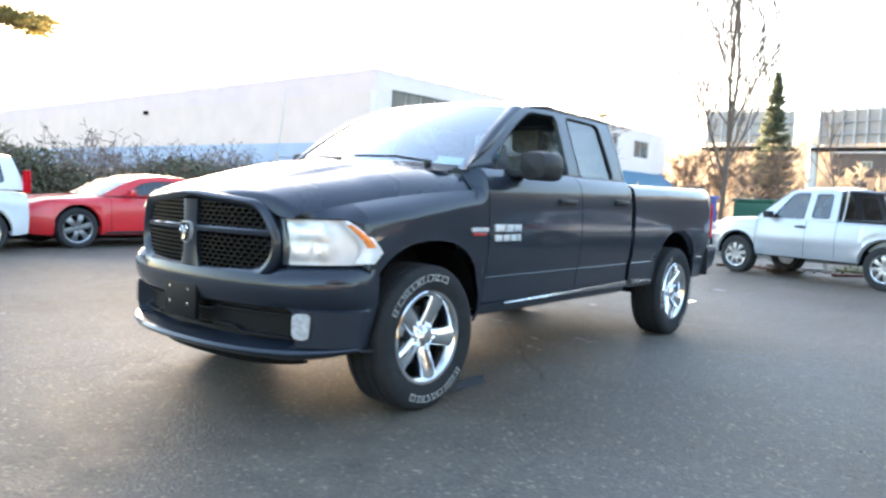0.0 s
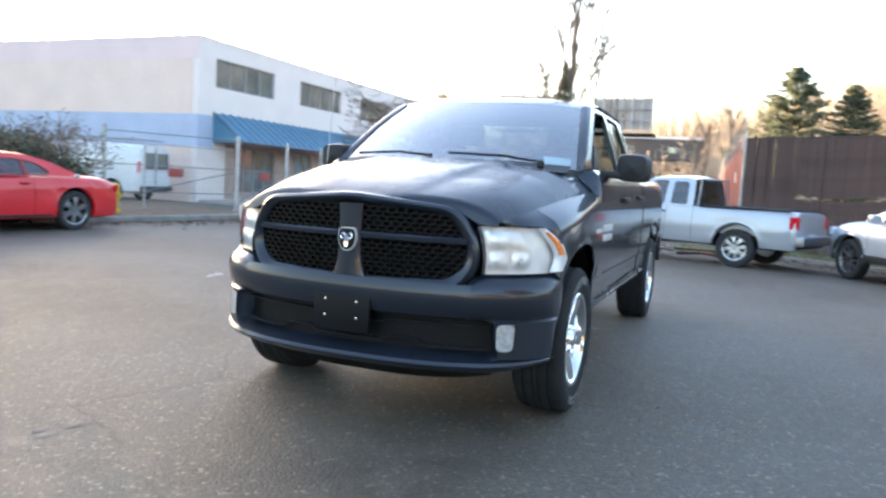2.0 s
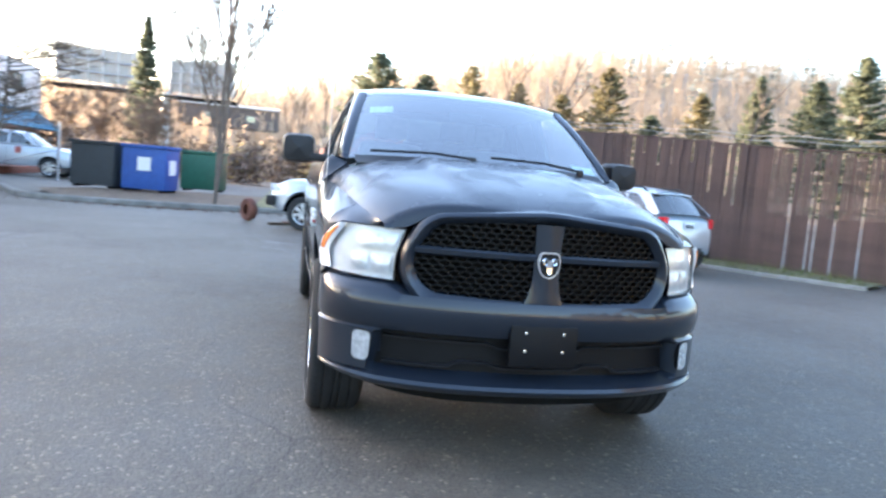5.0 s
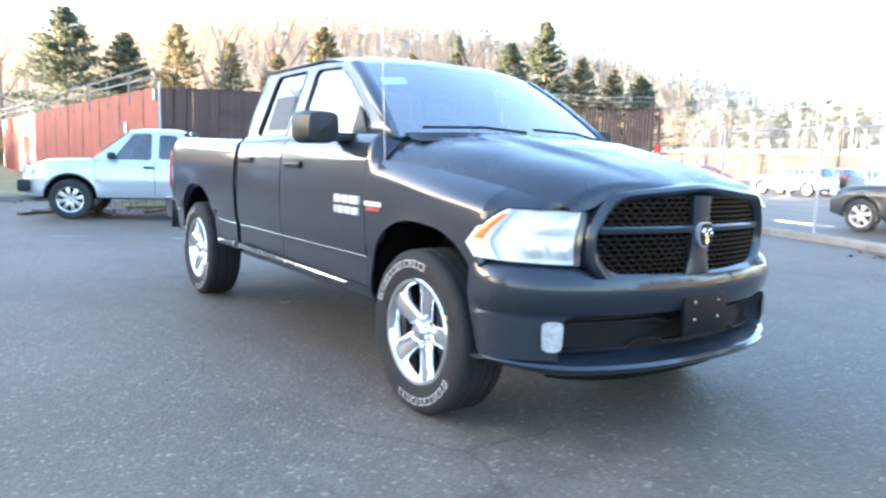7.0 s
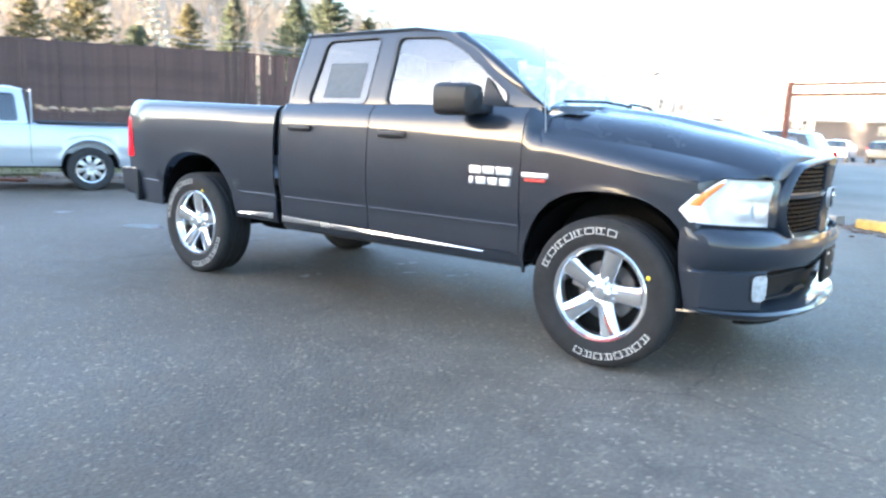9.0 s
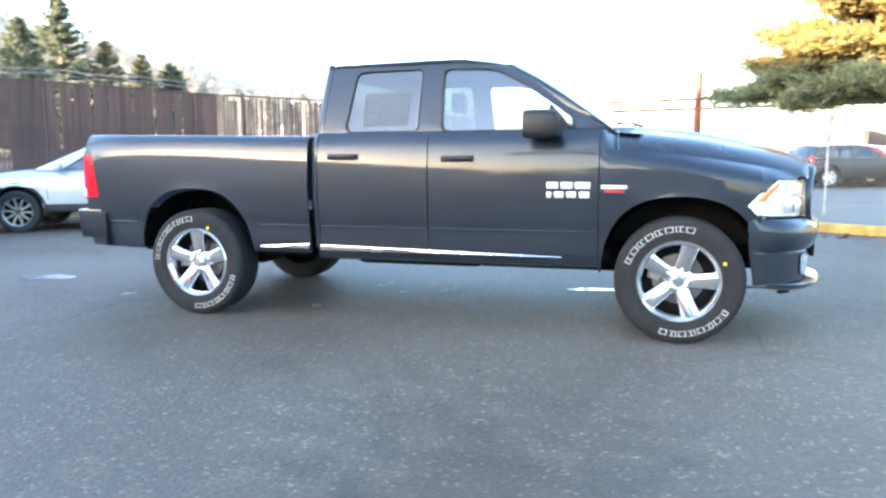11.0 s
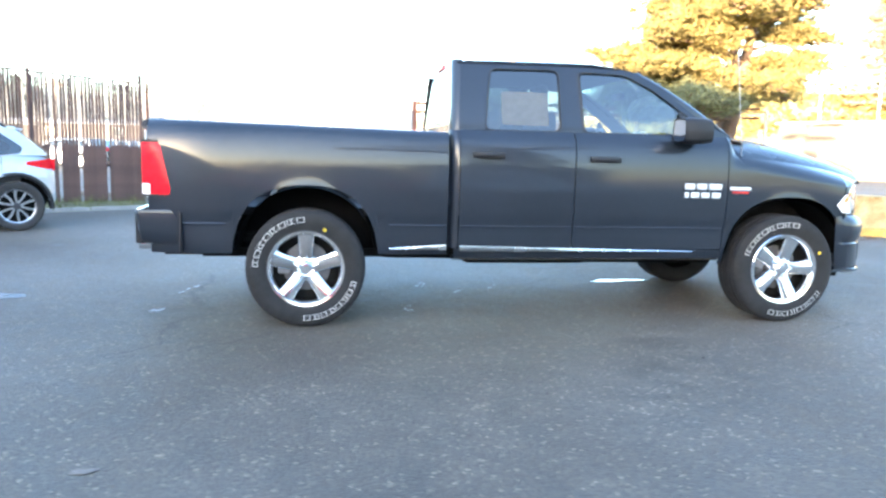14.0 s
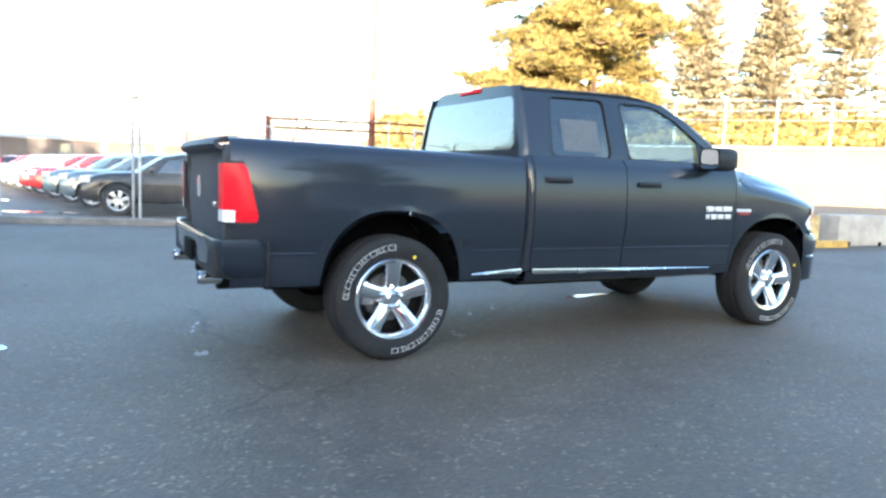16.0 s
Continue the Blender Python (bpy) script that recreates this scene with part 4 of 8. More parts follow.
    for sgn in (1, -1):
        y = 0.795 * sgn
        fog = bmesh.new()
        outf = rounded([(-0.035, -0.066), (0.035, -0.066), (0.038, 0.052), (0.026, 0.066), (-0.036, 0.066)], 0.036, 6)
        ring_loops(fog, [[(front_x(y + a * k, o), y + a * k, 0.527 + b * k) for a, b in outf] for k, o in ((1.10, 0.03), (1.08, 0.0), (1.0, 0.004), (0.97, 0.02))])
        fog_ob = part("fog_lamp", fog, BLACK, T)
        part("fog_lens", plate(outf, place=lambda a, b: (front_x(y + a, -0.006 - 0.022 * max(0, 1 - (a / 0.043) ** 2) * max(0, 1 - (b / 0.07) ** 2)), y + a, 0.527 + b)), FOG, fog_ob, "silvery fog lamp lens")

    # -- mirrors --
    for sgn in (1, -1):
        def mir(u, k):
            a = 2 * math.pi * k / 20
            c, s = math.cos(a), math.sin(a)
            r = (0.0, 0.86, 1.0, 1.0, 0.94)[u]
            d = (-0.150, -0.136, -0.070, 0.05, 0.075)[u]
            yy = 1.115 + 0.105 * math.copysign(abs(c) ** 0.45, c) * r
            zz = 1.418 + 0.092 * math.copysign(abs(s) ** 0.45, s) * r - 0.02 * (yy - 1.115)
            return (-0.905 - d, sgn * yy, zz)
        mh = part("door_mirror", grid(mir, range(5), range(21), flip=sgn > 0), BLACK, T, "black folding door mirror")
        part("mirror_glass", grid(lambda u, k: Vector(mir(4, k)).lerp(Vector((-0.979, sgn * 1.115, 1.418)), 0.12) if u else Vector((-0.978, sgn * 1.115, 1.418)), (0, 1), range(21), flip=sgn < 0), MIRROR, mh)
        part("mirror_arm", box(-0.940, -0.765, min(sgn * 0.85, sgn * 1.05), max(sgn * 0.87, sgn * 1.05), 1.342, 1.392, 0.016), BLACK, mh)

    # -- handles, badges, seams --
    for pair, x0, x1 in doors:
        hx = x0 + 0.085 if x0 < -2 else x0 + 0.10
        hz = 1.215 if x0 < -2 else 1.200
        for ob, sgn in zip(pair, (1, -1)):
            y = side_y(hx, hz)
            bmh = bmesh.new()
            merge(bmh, grid(lambda u, k: (hx + 0.225 * u, sgn * (y + (0.0, 0.026, 0.036, 0.030, 0.0)[k] * (0.55 + 0.45 * math.sin(math.pi * min(1, max(0, u))) ** 0.4)), hz + (-0.017, -0.020, 0.0, 0.017, 0.020)[k]), lin(0, 1, 9), range(5), flip=sgn > 0))
            part("door_handle", bmh, BLACK, ob, "black door handle")
    for sgn in (1, -1):
        for row, (zb, lets) in enumerate(((1.000, ((0.0, 0.076), (0.092, 0.076), (0.184, 0.100))), (0.940, ((0.0, 0.030), (0.050, 0.062), (0.130, 0.062), (0.212, 0.066))))):
            bb = bmesh.new()
            for o, wd in lets:
                x = -0.852 + o
                y = side_y(x, zb)
                xx = (x, x + wd)
                box(xx[0], xx[1], min(sgn * (y - 0.004), sgn * (y + 0.012)), max(sgn * (y - 0.004), sgn * (y + 0.012)), zb, zb + 0.043 - 0.003 * row, 0.003, bm=bb)
            part("door_badge", bb, BADGE, T, "chrome plain-bar badge")
        y = side_y(-0.42, 0.99)
        a, b = sorted((sgn * (y - 0.004), sgn * (y + 0.009)))
        part("fender_badge", box(-0.500, -0.335, a, b, 1.000, 1.024, 0.003), BADGE, T, "small chrome and red badge")
        part("fender_badge", box(-0.480, -0.350, a, b, 0.976, 0.994, 0.003), mat("badge_red", (0.35, 0.02, 0.02), 0.4), T, "small chrome and red badge")
    part("antenna_base", lathe([(0.024, 0.0), (0.020, 0.012), (0.011, 0.05), (0.006, 0.055)], 16, y=1.0), BLACK, T, matrix=pose(-0.39, -0.968, 1.185, 90, 0, 0) @ pose(0, 0, 0, 180 + 32, 0, 0))
    part("whip", tube([(-0.392, -0.945, 1.225), (-0.420, -0.940, 1.50), (-0.475, -0.936, 1.98)], 0.0028, 6), STEEL, T, "thin whip antenna")
    # -- tail lamps --
    for sgn in (1, -1):
        def tl(z, k):
            t = (z - 0.905) / 0.342
            xf = -4.44 - 0.075 * t - 0.018 * max(0, abs(2 * t - 1) - 0.84) / 0.16 * max(0, abs(2 * t - 1))
            pts = [(xf, side_y(xf, z) + 0.003), (xf - 0.03, side_y(xf - 0.03, z) + 0.012), (-4.58, side_y(-4.58, z) + 0.014), (-4.640, side_y(-4.6, z) - 0.025), (-4.648, 0.79), (-4.63, 0.775)]
            return (pts[k][0], sgn * pts[k][1], z)
        tail = part("tail_lamp", grid(tl, lin(0.975, 1.247, 12), range(6), flip=sgn > 0), RED, T, "red tail lamp")
        part("lamp_seal", grid(lambda z, k: (lambda p: (p[0] + 0.012 * (k == 0), p[1] - sgn * 0.0045, z))(tl(min(1.247, max(0.905, z)), k)), lin(0.890, 1.264, 12), range(6), flip=sgn > 0), BLACK, tail)
        part("reverse_lens", grid(lambda z, k: tl(z, k) if k else tl(z, 0), lin(0.905, 0.975, 3), range(2, 6), flip=sgn > 0), WHITE_LENS, tail, "white reversing lens")
        part("lamp_edge", grid(lambda z, k: tl(z, k), lin(0.905, 0.975, 3), range(0, 3), flip=sgn > 0), RED, tail)
        fill = bmesh.new()
        box(-4.62, -4.50, min(sgn * 0.76, sgn * 0.86), max(sgn * 0.76, sgn * 0.86), 0.72, 1.36, 0.01, bm=fill)
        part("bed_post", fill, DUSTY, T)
    # rear bumper
    rp = [(-0.01, 0.785), (0.015, 0.790), (0.025, 0.77), (0.012, 0.70), (0.012, 0.62), (-0.008, 0.555), (-0.04, 0.528), (-0.09, 0.518)]

    def rb(s, k):
        o, z = rp[k]
        t = s
        y = 0.985 * max(-1, min(1, t * 1.35))
        x = -4.69 + 0.10 * abs(t) ** 4
        if abs(t) > 0.74:
            w = (abs(t) - 0.74) / 0.26
            y = math.copysign(0.985 - 0.02 * w, t)
            x = -4.69 + 0.10 * 0.3 + 0.30 * w
            return (x - 0.3 * o * (1 - w), math.copysign(abs(y) + o * 0.6 - 0.02, t), z + 0.05 * (1 - w) * (k > 3) + 0.015)
        return (x - o, y, z + 0.05 * (abs(t) / 0.74) ** 6 * (k > 3) + 0.015)

    part("rear_bumper", thick(grid(rb, lin(-1, 1, 41), range(len(rp)), flip=False), 0.012), PAINT, T)
    both("bumper_gap", box(-4.398, -4.386, 0.93, 0.990, 0.52, 0.79, 0.003), BLACK, T)
    part("bumper_step", box(-4.695, -4.58, -0.92, 0.92, 0.57, 0.782, 0.02), BLACK, T)
    part("plate_recess", box(-4.722, -4.70, -0.17, 0.17, 0.59, 0.73, 0.01), DARK, T)
    for sgn in (1, -1):
        part("exhaust_tip", lathe([(0.036, 0), (0.040, 0.02), (0.040, 0.14), (0.034, 0.14), (0.034, 0.02)], 20), CHROME, T, "chrome exhaust tip", matrix=pose(-4.60, sgn * 0.62, 0.535, 0, 0, 90))

    # -- underside --
    un = bmesh.new()
    for y in (-0.45, 0.45):
        box(-4.6, 0.75, y - 0.05, y + 0.05, 0.44, 0.60, bm=un)
    box(-4.5, -2.6, -0.54, 0.54, 0.62, 0.74, bm=un)
    box(-2.55, -0.45, -0.84, 0.84, 0.50, 0.57, bm=un)
    box(-0.7, 0.70, -0.60, 0.60, 0.62, 1.05, bm=un)
    box(-1.5, -0.2, -0.25, 0.25, 0.34, 0.6, 0.05, bm=un)
    box(-2.4, -1.4, -0.55, -0.2, 0.38, 0.58, 0.05, bm=un)
    tube([(-WB, -0.80, 0.41), (-WB, 0.80, 0.41)], 0.06, 10, un)
    tube([(0, -0.80, 0.41), (0, 0.80, 0.41)], 0.05, 10, un)
    box(-WB - 0.18, -WB + 0.18, -0.20, 0.16, 0.28, 0.54, 0.10, bm=un)
    tube([(-1.5, 0.0, 0.45), (-WB, 0.0, 0.43)], 0.05, 8, un)
    tube([(-1.4, -0.35, 0.42), (-3.0, -0.40, 0.44), (-WB, -0.55, 0.62), (-4.6, -0.62, 0.535)], 0.035, 8, un)
    for y in (-0.56, 0.56):
        box(-WB - 0.75, -WB + 0.75, y - 0.035, y + 0.035, 0.44, 0.50, bm=un)
    part("chassis", un, DARK, T)
    # wheel wells
    for cx, a, h, cz in ARCH:
        well = grid(lambda th, k: (cx + (a + 0.005) * math.cos(th), (0.955, 0.80, 0.56)[k], cz + (h - 0.02) * max(0, math.sin(th)) ** 0.8 + 0.11 * (math.sin(th) < 0.01)), lin(0, math.pi, 19), range(3), flip=True)
        merge(well, plate([(cx - a, 0.50)] + [(cx + (a + 0.005) * math.cos(t), cz + (h - 0.02) * math.sin(t) ** 0.8) for t in lin(math.pi, 0, 15)] + [(cx + a, 0.50)], place=lambda p, q: (p, 0.56, q)))
        both("wheel_well", well, WELL, T)

    # -- wheels --
    tyre_prof = [(0.258, -0.118), (0.285, -0.130), (0.330, -0.142), (0.375, -0.140), (0.402, -0.126), (0.414, -0.112), (0.4165, -0.095), (0.4165, -0.075), (0.408, -0.072), (0.408, -0.062),
                 (0.419, -0.060), (0.419, -0.022), (0.410, -0.018), (0.410, -0.010), (0.419, -0.008), (0.419, 0.008), (0.410, 0.010), (0.410, 0.018), (0.419, 0.022), (0.419, 0.060),
                 (0.408, 0.062), (0.408, 0.072), (0.4165, 0.075), (0.4165, 0.095), (0.414, 0.112), (0.402, 0.126), (0.375, 0.140), (0.330, 0.142), (0.285, 0.130), (0.258, 0.118)]
    wheels = []
    W0 = None
    for cx, sgn, turn in ((0.0, 1, 12), (0.0, -1, 20), (-WB, 1, 60), (-WB, -1, 36)):
        hub = new("wheel")
        hub.parent = T
        hub.matrix_basis = pose(cx, sgn * 0.858, 0.409, 0, 0, 0 if sgn > 0 else 180) @ pose(0, 0, 0, 0, turn, 0)
        if W0 is None:
            ty, tread = lathe([(r if r < 0.33 else 0.33 + (r - 0.33) * 0.90, o) for r, o in tyre_prof], 72), bmesh.new()
            for k in range(56):
                a = 2 * math.pi * k / 56
                for s2 in (1, -1):
                    lug = box(-0.010, 0.010, min(s2 * 0.080, s2 * 0.106), max(s2 * 0.080, s2 * 0.106), 0.392, 0.4085, 0.0)
                    merge(tread, lug, pose(0, 0, 0, 0, math.degrees(a) + (3.2 if s2 > 0 else 0), 0))
            part("tyre", ty, RUBBER, hub, "black all-terrain tyre")
            tagged(part("tread", tread, RUBBER, hub), kind="stuff")
            for base, span, n in ((82, 88, 8), (270, 80, 8)):
                lt = bmesh.new()
                for k in range(n):
                    a0 = radians(base - span / 2 + span * k / n + 0.8)
                    a1 = a0 + radians(span / n - 1.9)
                    for inner_r in ((0.322, 0.326), (0.354, 0.358)):
                        merge(lt, grid(lambda th, r: (r * math.cos(th), 0.1432 - 0.3 * abs(r - 0.335) * 0.2, r * math.sin(th)), lin(a0, a1, 4), inner_r))
                    for th0 in (a0, (a1 - radians(1.2)) if k % 2 else (a0 + a1) / 2):
                        merge(lt, grid(lambda th, r: (r * math.cos(th), 0.1434 - 0.3 * abs(r - 0.335) * 0.2, r * math.sin(th)), (th0, th0 + radians(1.0)), (0.322, 0.340, 0.358)))
                for f in lt.faces:
                    f.normal_flip()
                part("sidewall_marking", lt, LETTER, hub, "raised white marking on the sidewall")
            rim = lathe([(0.262, 0.112), (0.268, 0.124), (0.262, 0.130), (0.246, 0.127), (0.232, 0.110), (0.226, 0.06), (0.222, -0.10), (0.262, -0.12)], 64)
            part("rim", rim, WHEEL_CHROME, hub, "chrome wheel rim")
            for k in range(5):
                def spoke(u, c):
                    r = 0.045 + 0.190 * u
                    wdt = 0.047 + 0.009 * u + 0.006 * u**4
                    prof = ((-1.0, -0.060), (-0.97, -0.022), (-0.90, -0.010), (-0.78, -0.0055), (-0.40, -0.0014), (0, 0.0), (0.40, -0.0014), (0.78, -0.0055), (0.90, -0.010), (0.97, -0.022), (1.0, -0.060))
                    return (r, 0.080 + 0.052 * u - 0.014 * u * u + prof[c][1], prof[c][0] * wdt)
                sp = grid(spoke, lin(0, 1, 9), range(11), flip=True)
                part("spoke", sp, WHEEL_CHROME, hub, matrix=pose(0, 0, 0, 0, 72 * k + 18, 0))
            cap = lathe([(0.056, 0.085), (0.056, 0.105), (0.045, 0.116), (0.040, 0.112), (0.034, 0.118), (0.010, 0.120), (0.001, 0.120)], 32)
            part("hub_cap", cap, WHEEL_CHROME, hub)
            part("hub_plate", lathe([(0.092, 0.060), (0.090, 0.074), (0.060, 0.084), (0.001, 0.084)], 40), WHEEL_CHROME, hub)
            part("caliper", box(-0.045, 0.045, -0.05, 0.045, 0.115, 0.195, 0.012), STEEL, hub, "grey brake caliper", matrix=pose(0, 0, 0, 0, 54, 0))
            for k in range(5):
                nut = lathe([(0.013, 0.075), (0.013, 0.112), (0.008, 0.118), (0.001, 0.118)], 6)
                part("wheel_nut", nut, CHROME, hub, matrix=pose(0.068 * math.cos(radians(72 * k + 54)), 0, 0.068 * math.sin(radians(72 * k + 54))))
            part("brake_disc", lathe([(0.001, 0.03), (0.09, 0.03), (0.095, 0.012), (0.165, 0.012), (0.165, -0.012), (0.08, -0.012)], 40), BRAKE, hub)
            part("rim_back", lathe([(0.24, -0.02), (0.001, -0.03)], 24), DARK, hub)
            W0 = hub
        else:
            for ch in W0.children:
                share(ch, ch.name.split(".")[0], hub, ch.matrix_basis.copy())
                if ch.get("label"):
                    hub.children[-1]["label"] = ch["label"]
                if ch.get("kind"):
                    hub.children[-1]["kind"] = ch["kind"]
        if sgn < 0:
            f = radians(-175 if cx == 0.0 else -151)
            part("yellow_dot", lathe([(0.012, 0.0), (0.001, 0.002)], 12), YELLOW_DOT, hub, "yellow paint dot on the tyre", matrix=pose(0.30 * math.cos(f), 0.1425, -0.30 * math.sin(f)))
    return T


build_truck(pose(0, 0, 0))

# ---- parked vehicles: x forward, front axle at the origin ----
CAR_TYRE = mat("old_tyre", (0.022, 0.022, 0.023), 0.85, var=0.3, scale=10)
ALLOY = mat("alloy_wheel", (0.55, 0.56, 0.58), 0.3, 0.9, 0.1)
DARK_ALLOY = mat("dark_alloy", (0.10, 0.10, 0.11), 0.4, 0.8, 0.15)
SILVER_PAINT = mat("silver_paint", (0.44, 0.47, 0.51), 0.32, 0.5, 0.05, 1.5, coat=0.8)
RED_PAINT = mat("red_paint", (0.58, 0.012, 0.018), 0.35, 0.0, 0.06, 1.5, coat=0.6)
WHITE_PAINT = mat("white_paint", (0.64, 0.65, 0.66), 0.35, 0.0, 0.04, 1.5, coat=0.8)
CAR_GLASS = glass("car_glass", (0.62, 0.74, 0.76), 0.02, 0.50, 0.13)
PLATE = mat("number_plate", (0.62, 0.63, 0.66), 0.5, var=0.1, scale=30)


def wheel_parts(parent, wheels, r, width, rim_mat, spokes=5, rim_r=0.66, fork=0.0):
    """Four wheels sharing meshes; rows of x and side."""
    first = None
    for x, y in wheels:
        hub = new("wheel")
        hub.parent = parent
        hub.matrix_basis = pose(x, y, r - 0.004, 0, 0, 0 if y > 0 else 180) @ pose(0, 0, 0, 0, 17 * (x + y), 0)
        if first is None:
            h = width / 2
            part("tyre", lathe([(r * rim_r, -h * 0.85), (r * 0.80, -h), (r * 0.94, -h * 0.95), (r, -h * 0.72), (r, h * 0.72), (r * 0.94, h * 0.95), (r * 0.80, h), (r * rim_r, h * 0.85)], 40), CAR_TYRE, hub)
            rim = lathe([(r * rim_r, h * 0.82), (r * rim_r * 1.03, h * 0.90), (r * rim_r * 0.95, h * 0.84), (r * rim_r * 0.92, -h * 0.5), (r * rim_r * 0.3, -h * 0.55), (0.002, -h * 0.55)], 40)
            part("rim", rim, [rim_mat, DARK][0], hub)
            rr = r * rim_r
            for k in range(spokes if fork else 0):
                for s in (-1, 1):
                    arm = grid(lambda u, c: (rr * (0.14 + 0.80 * u), h * 0.74 + (-0.03, 0, 0, -0.03)[c], s * rr * fork * math.sin(1.57 * u) + (-1, -0.8, 0.8, 1)[c] * rr * 0.065), lin(0, 1, 7), range(4), flip=True)
                    part("spoke", arm, ALLOY, hub, matrix=pose(0, 0, 0, 0, 360 / spokes * k, 0))
            if fork:
                part("rim_lip", lathe([(rr * 0.90, h * 0.70), (rr * 0.92, h * 0.80), (rr * 1.01, h * 0.88), (rr * 1.03, h * 0.84)], 40), ALLOY, hub)
            for k in range(0 if fork else spokes):
                wd = rr * (0.9 / spokes + 0.06)
                sp = grid(lambda u, c: (rr * (0.12 + 0.84 * u), h * (0.70 + 0.10 * math.sin(math.pi * u)) + (-0.03, 0, 0.004, 0, -0.03)[c], (-1, -0.9, 0, 0.9, 1)[c] * wd * (0.75 + 0.35 * u)), lin(0, 1, 5), range(5), flip=True)
                part("spoke", sp, rim_mat, hub, matrix=pose(0, 0, 0, 0, 360 / spokes * k, 0))
            part("hub_cap", lathe([(rr * 0.22, h * 0.6), (rr * 0.20, h * 0.80), (0.002, h * 0.82)], 20), rim_mat, hub)
            part("wheel_back", lathe([(r * rim_r * 0.93, -0.01), (0.002, -0.01)], 20), DARK, hub)
            first = hub
        else:
            for ch in first.children:
                share(ch, ch.name.split(".")[0], hub, ch.matrix_basis.copy())


def build_car(name, m, label, category, paint, S, group="", detail=True):
    """A car from its numbers: stations along x, shoulder and top lines, glasshouse outline."""
    C = thing(name, m, label, category, group)
    wb, w, R, sill = S["wb"], S["w"], S["r"], S["sill"]
    nose, tail = S["nose"], S["tail"]
    arch_r = R + S.get("gap", 0.06)
    bed = S.get("bed")

    def lower(x):
        z = sill
        for cx in (0.0, -wb):
            d = abs(x - cx)
            if d < arch_r:
                z = max(z, R + math.sqrt(arch_r**2 - d * d) * S.get("arch_k", 1.0))
        return z

    def half(x):
        k = 1.0
        if x > nose - 0.9:
            k -= S.get("nose_in", 0.26) * ((x - nose + 0.9) / 0.9) ** 2.6
        if x < tail + 0.7:
            k -= S.get("tail_in", 0.14) * ((tail + 0.7 - x) / 0.7) ** 2.6
        return w * k

    xs = set(lin(tail + 0.02, nose - 0.02, 26))
    for cx in (0.0, -wb):
        for k in range(17):
            xs.add(cx - arch_r * math.cos(math.pi * k / 16))
    if bed:
        xs |= {bed[0], bed[0] - 0.01, bed[1], bed[1] + 0.01}
    xs = sorted(x for x in xs if tail + 0.02 <= x <= nose - 0.02)
    xs = [x for i, x in enumerate(xs) if i == 0 or x - xs[i - 1] > 0.003]
    top, sho = S["top"], S["shoulder"]

    def ring(x, squash=0.0):
        h, lo, zs, zt = half(x), lower(x), soft_at(sho, x), soft_at(top, x)
        mid = (lo + zs) / 2
        lo, zs, zt = lo + (mid - lo) * squash, zs + (mid - zs) * squash, zt + (mid - zt) * squash
        h *= 1 - 0.12 * squash
        pts = [(h - 0.14, lo + 0.01), (h - 0.025, lo)]
        for k in range(1, 9):
            t = k / 8
            z = lo + (zs - lo) * t
            crease = 0.012 * math.exp(-(((z - S.get("crease", 0.78)) / 0.05) ** 2))
            flare = sum(0.03 * math.exp(-(((math.hypot(x - cx, z - R) - arch_r) / 0.05) ** 2)) for cx in (0.0, -wb))
            pts.append((h - 0.035 * abs(2 * t - 0.9) ** 2.2 * (0.7 if t < 0.5 else 1.3) + crease + flare, z))
        a = Vector(pts[-1])
        if bed and bed[1] < x < bed[0]:
            pts += [(a.x - 0.02, zs + 0.02), (a.x - 0.07, zs + 0.02), (a.x - 0.09, zs), (a.x - 0.09, zs - 0.45), (0.0, zs - 0.45)]
        else:
            c = Vector((h * 0.55, zt - (zt - a.y) * 0.10))
            b = Vector((a.x - 0.02, a.y + (zt - a.y) * 0.75))
            for t in (0.25, 0.5, 0.8, 1.0):
                q = a * (1 - t) ** 2 + b * 2 * t * (1 - t) + c * t * t
                pts.append((q.x, q.y))
            pts.append((0.0, zt))
        return pts

    bm = bmesh.new()
    rows = []
    stations = [(tail, 0.22)] + [(x, 0.06 if i in (0, len(xs) - 1) else 0.0) for i, x in enumerate(xs)] + [(nose, 0.22)]
    for x, sq in stations:
        pts = ring(x, sq)
        rows.append([bm.verts.new((x, y, z)) for y, z in pts] + [bm.verts.new((x, -y, z)) for y, z in pts[-2::-1]])
    for a, b in zip(rows, rows[1:]):
        for j in range(len(a) - 1):
            bm.faces.new((a[j], a[j + 1], b[j + 1], b[j]))
    bm.faces.new(rows[0])
    bm.faces.new(rows[-1][::-1])
    bmesh.ops.recalc_face_normals(bm, faces=bm.faces[:])
    part("body", bm, paint, C, angle=32)
    under = box(tail + 0.25, nose - 0.25, -w + 0.16, w - 0.16, sill - 0.03, sill + 0.12)
    for cx in (0.0, -wb):
        box(cx - arch_r + 0.02, cx + arch_r - 0.02, -w + 0.26, w - 0.26, sill, R + arch_r * 0.9, bm=under)
    part("underbody", under, DARK, C)
    for cx in (0.0, -wb):
        for sg in (1, -1):
            well = grid(lambda th, k: (cx + (arch_r - 0.002) * math.cos(th), sg * (w - (0.05, 0.28)[k]), R + (arch_r - 0.002) * math.sin(th) * S.get("arch_k", 1.0)), lin(0, math.pi, 13), range(2), flip=sg < 0)
            part("wheel_well", well, DARK, C)
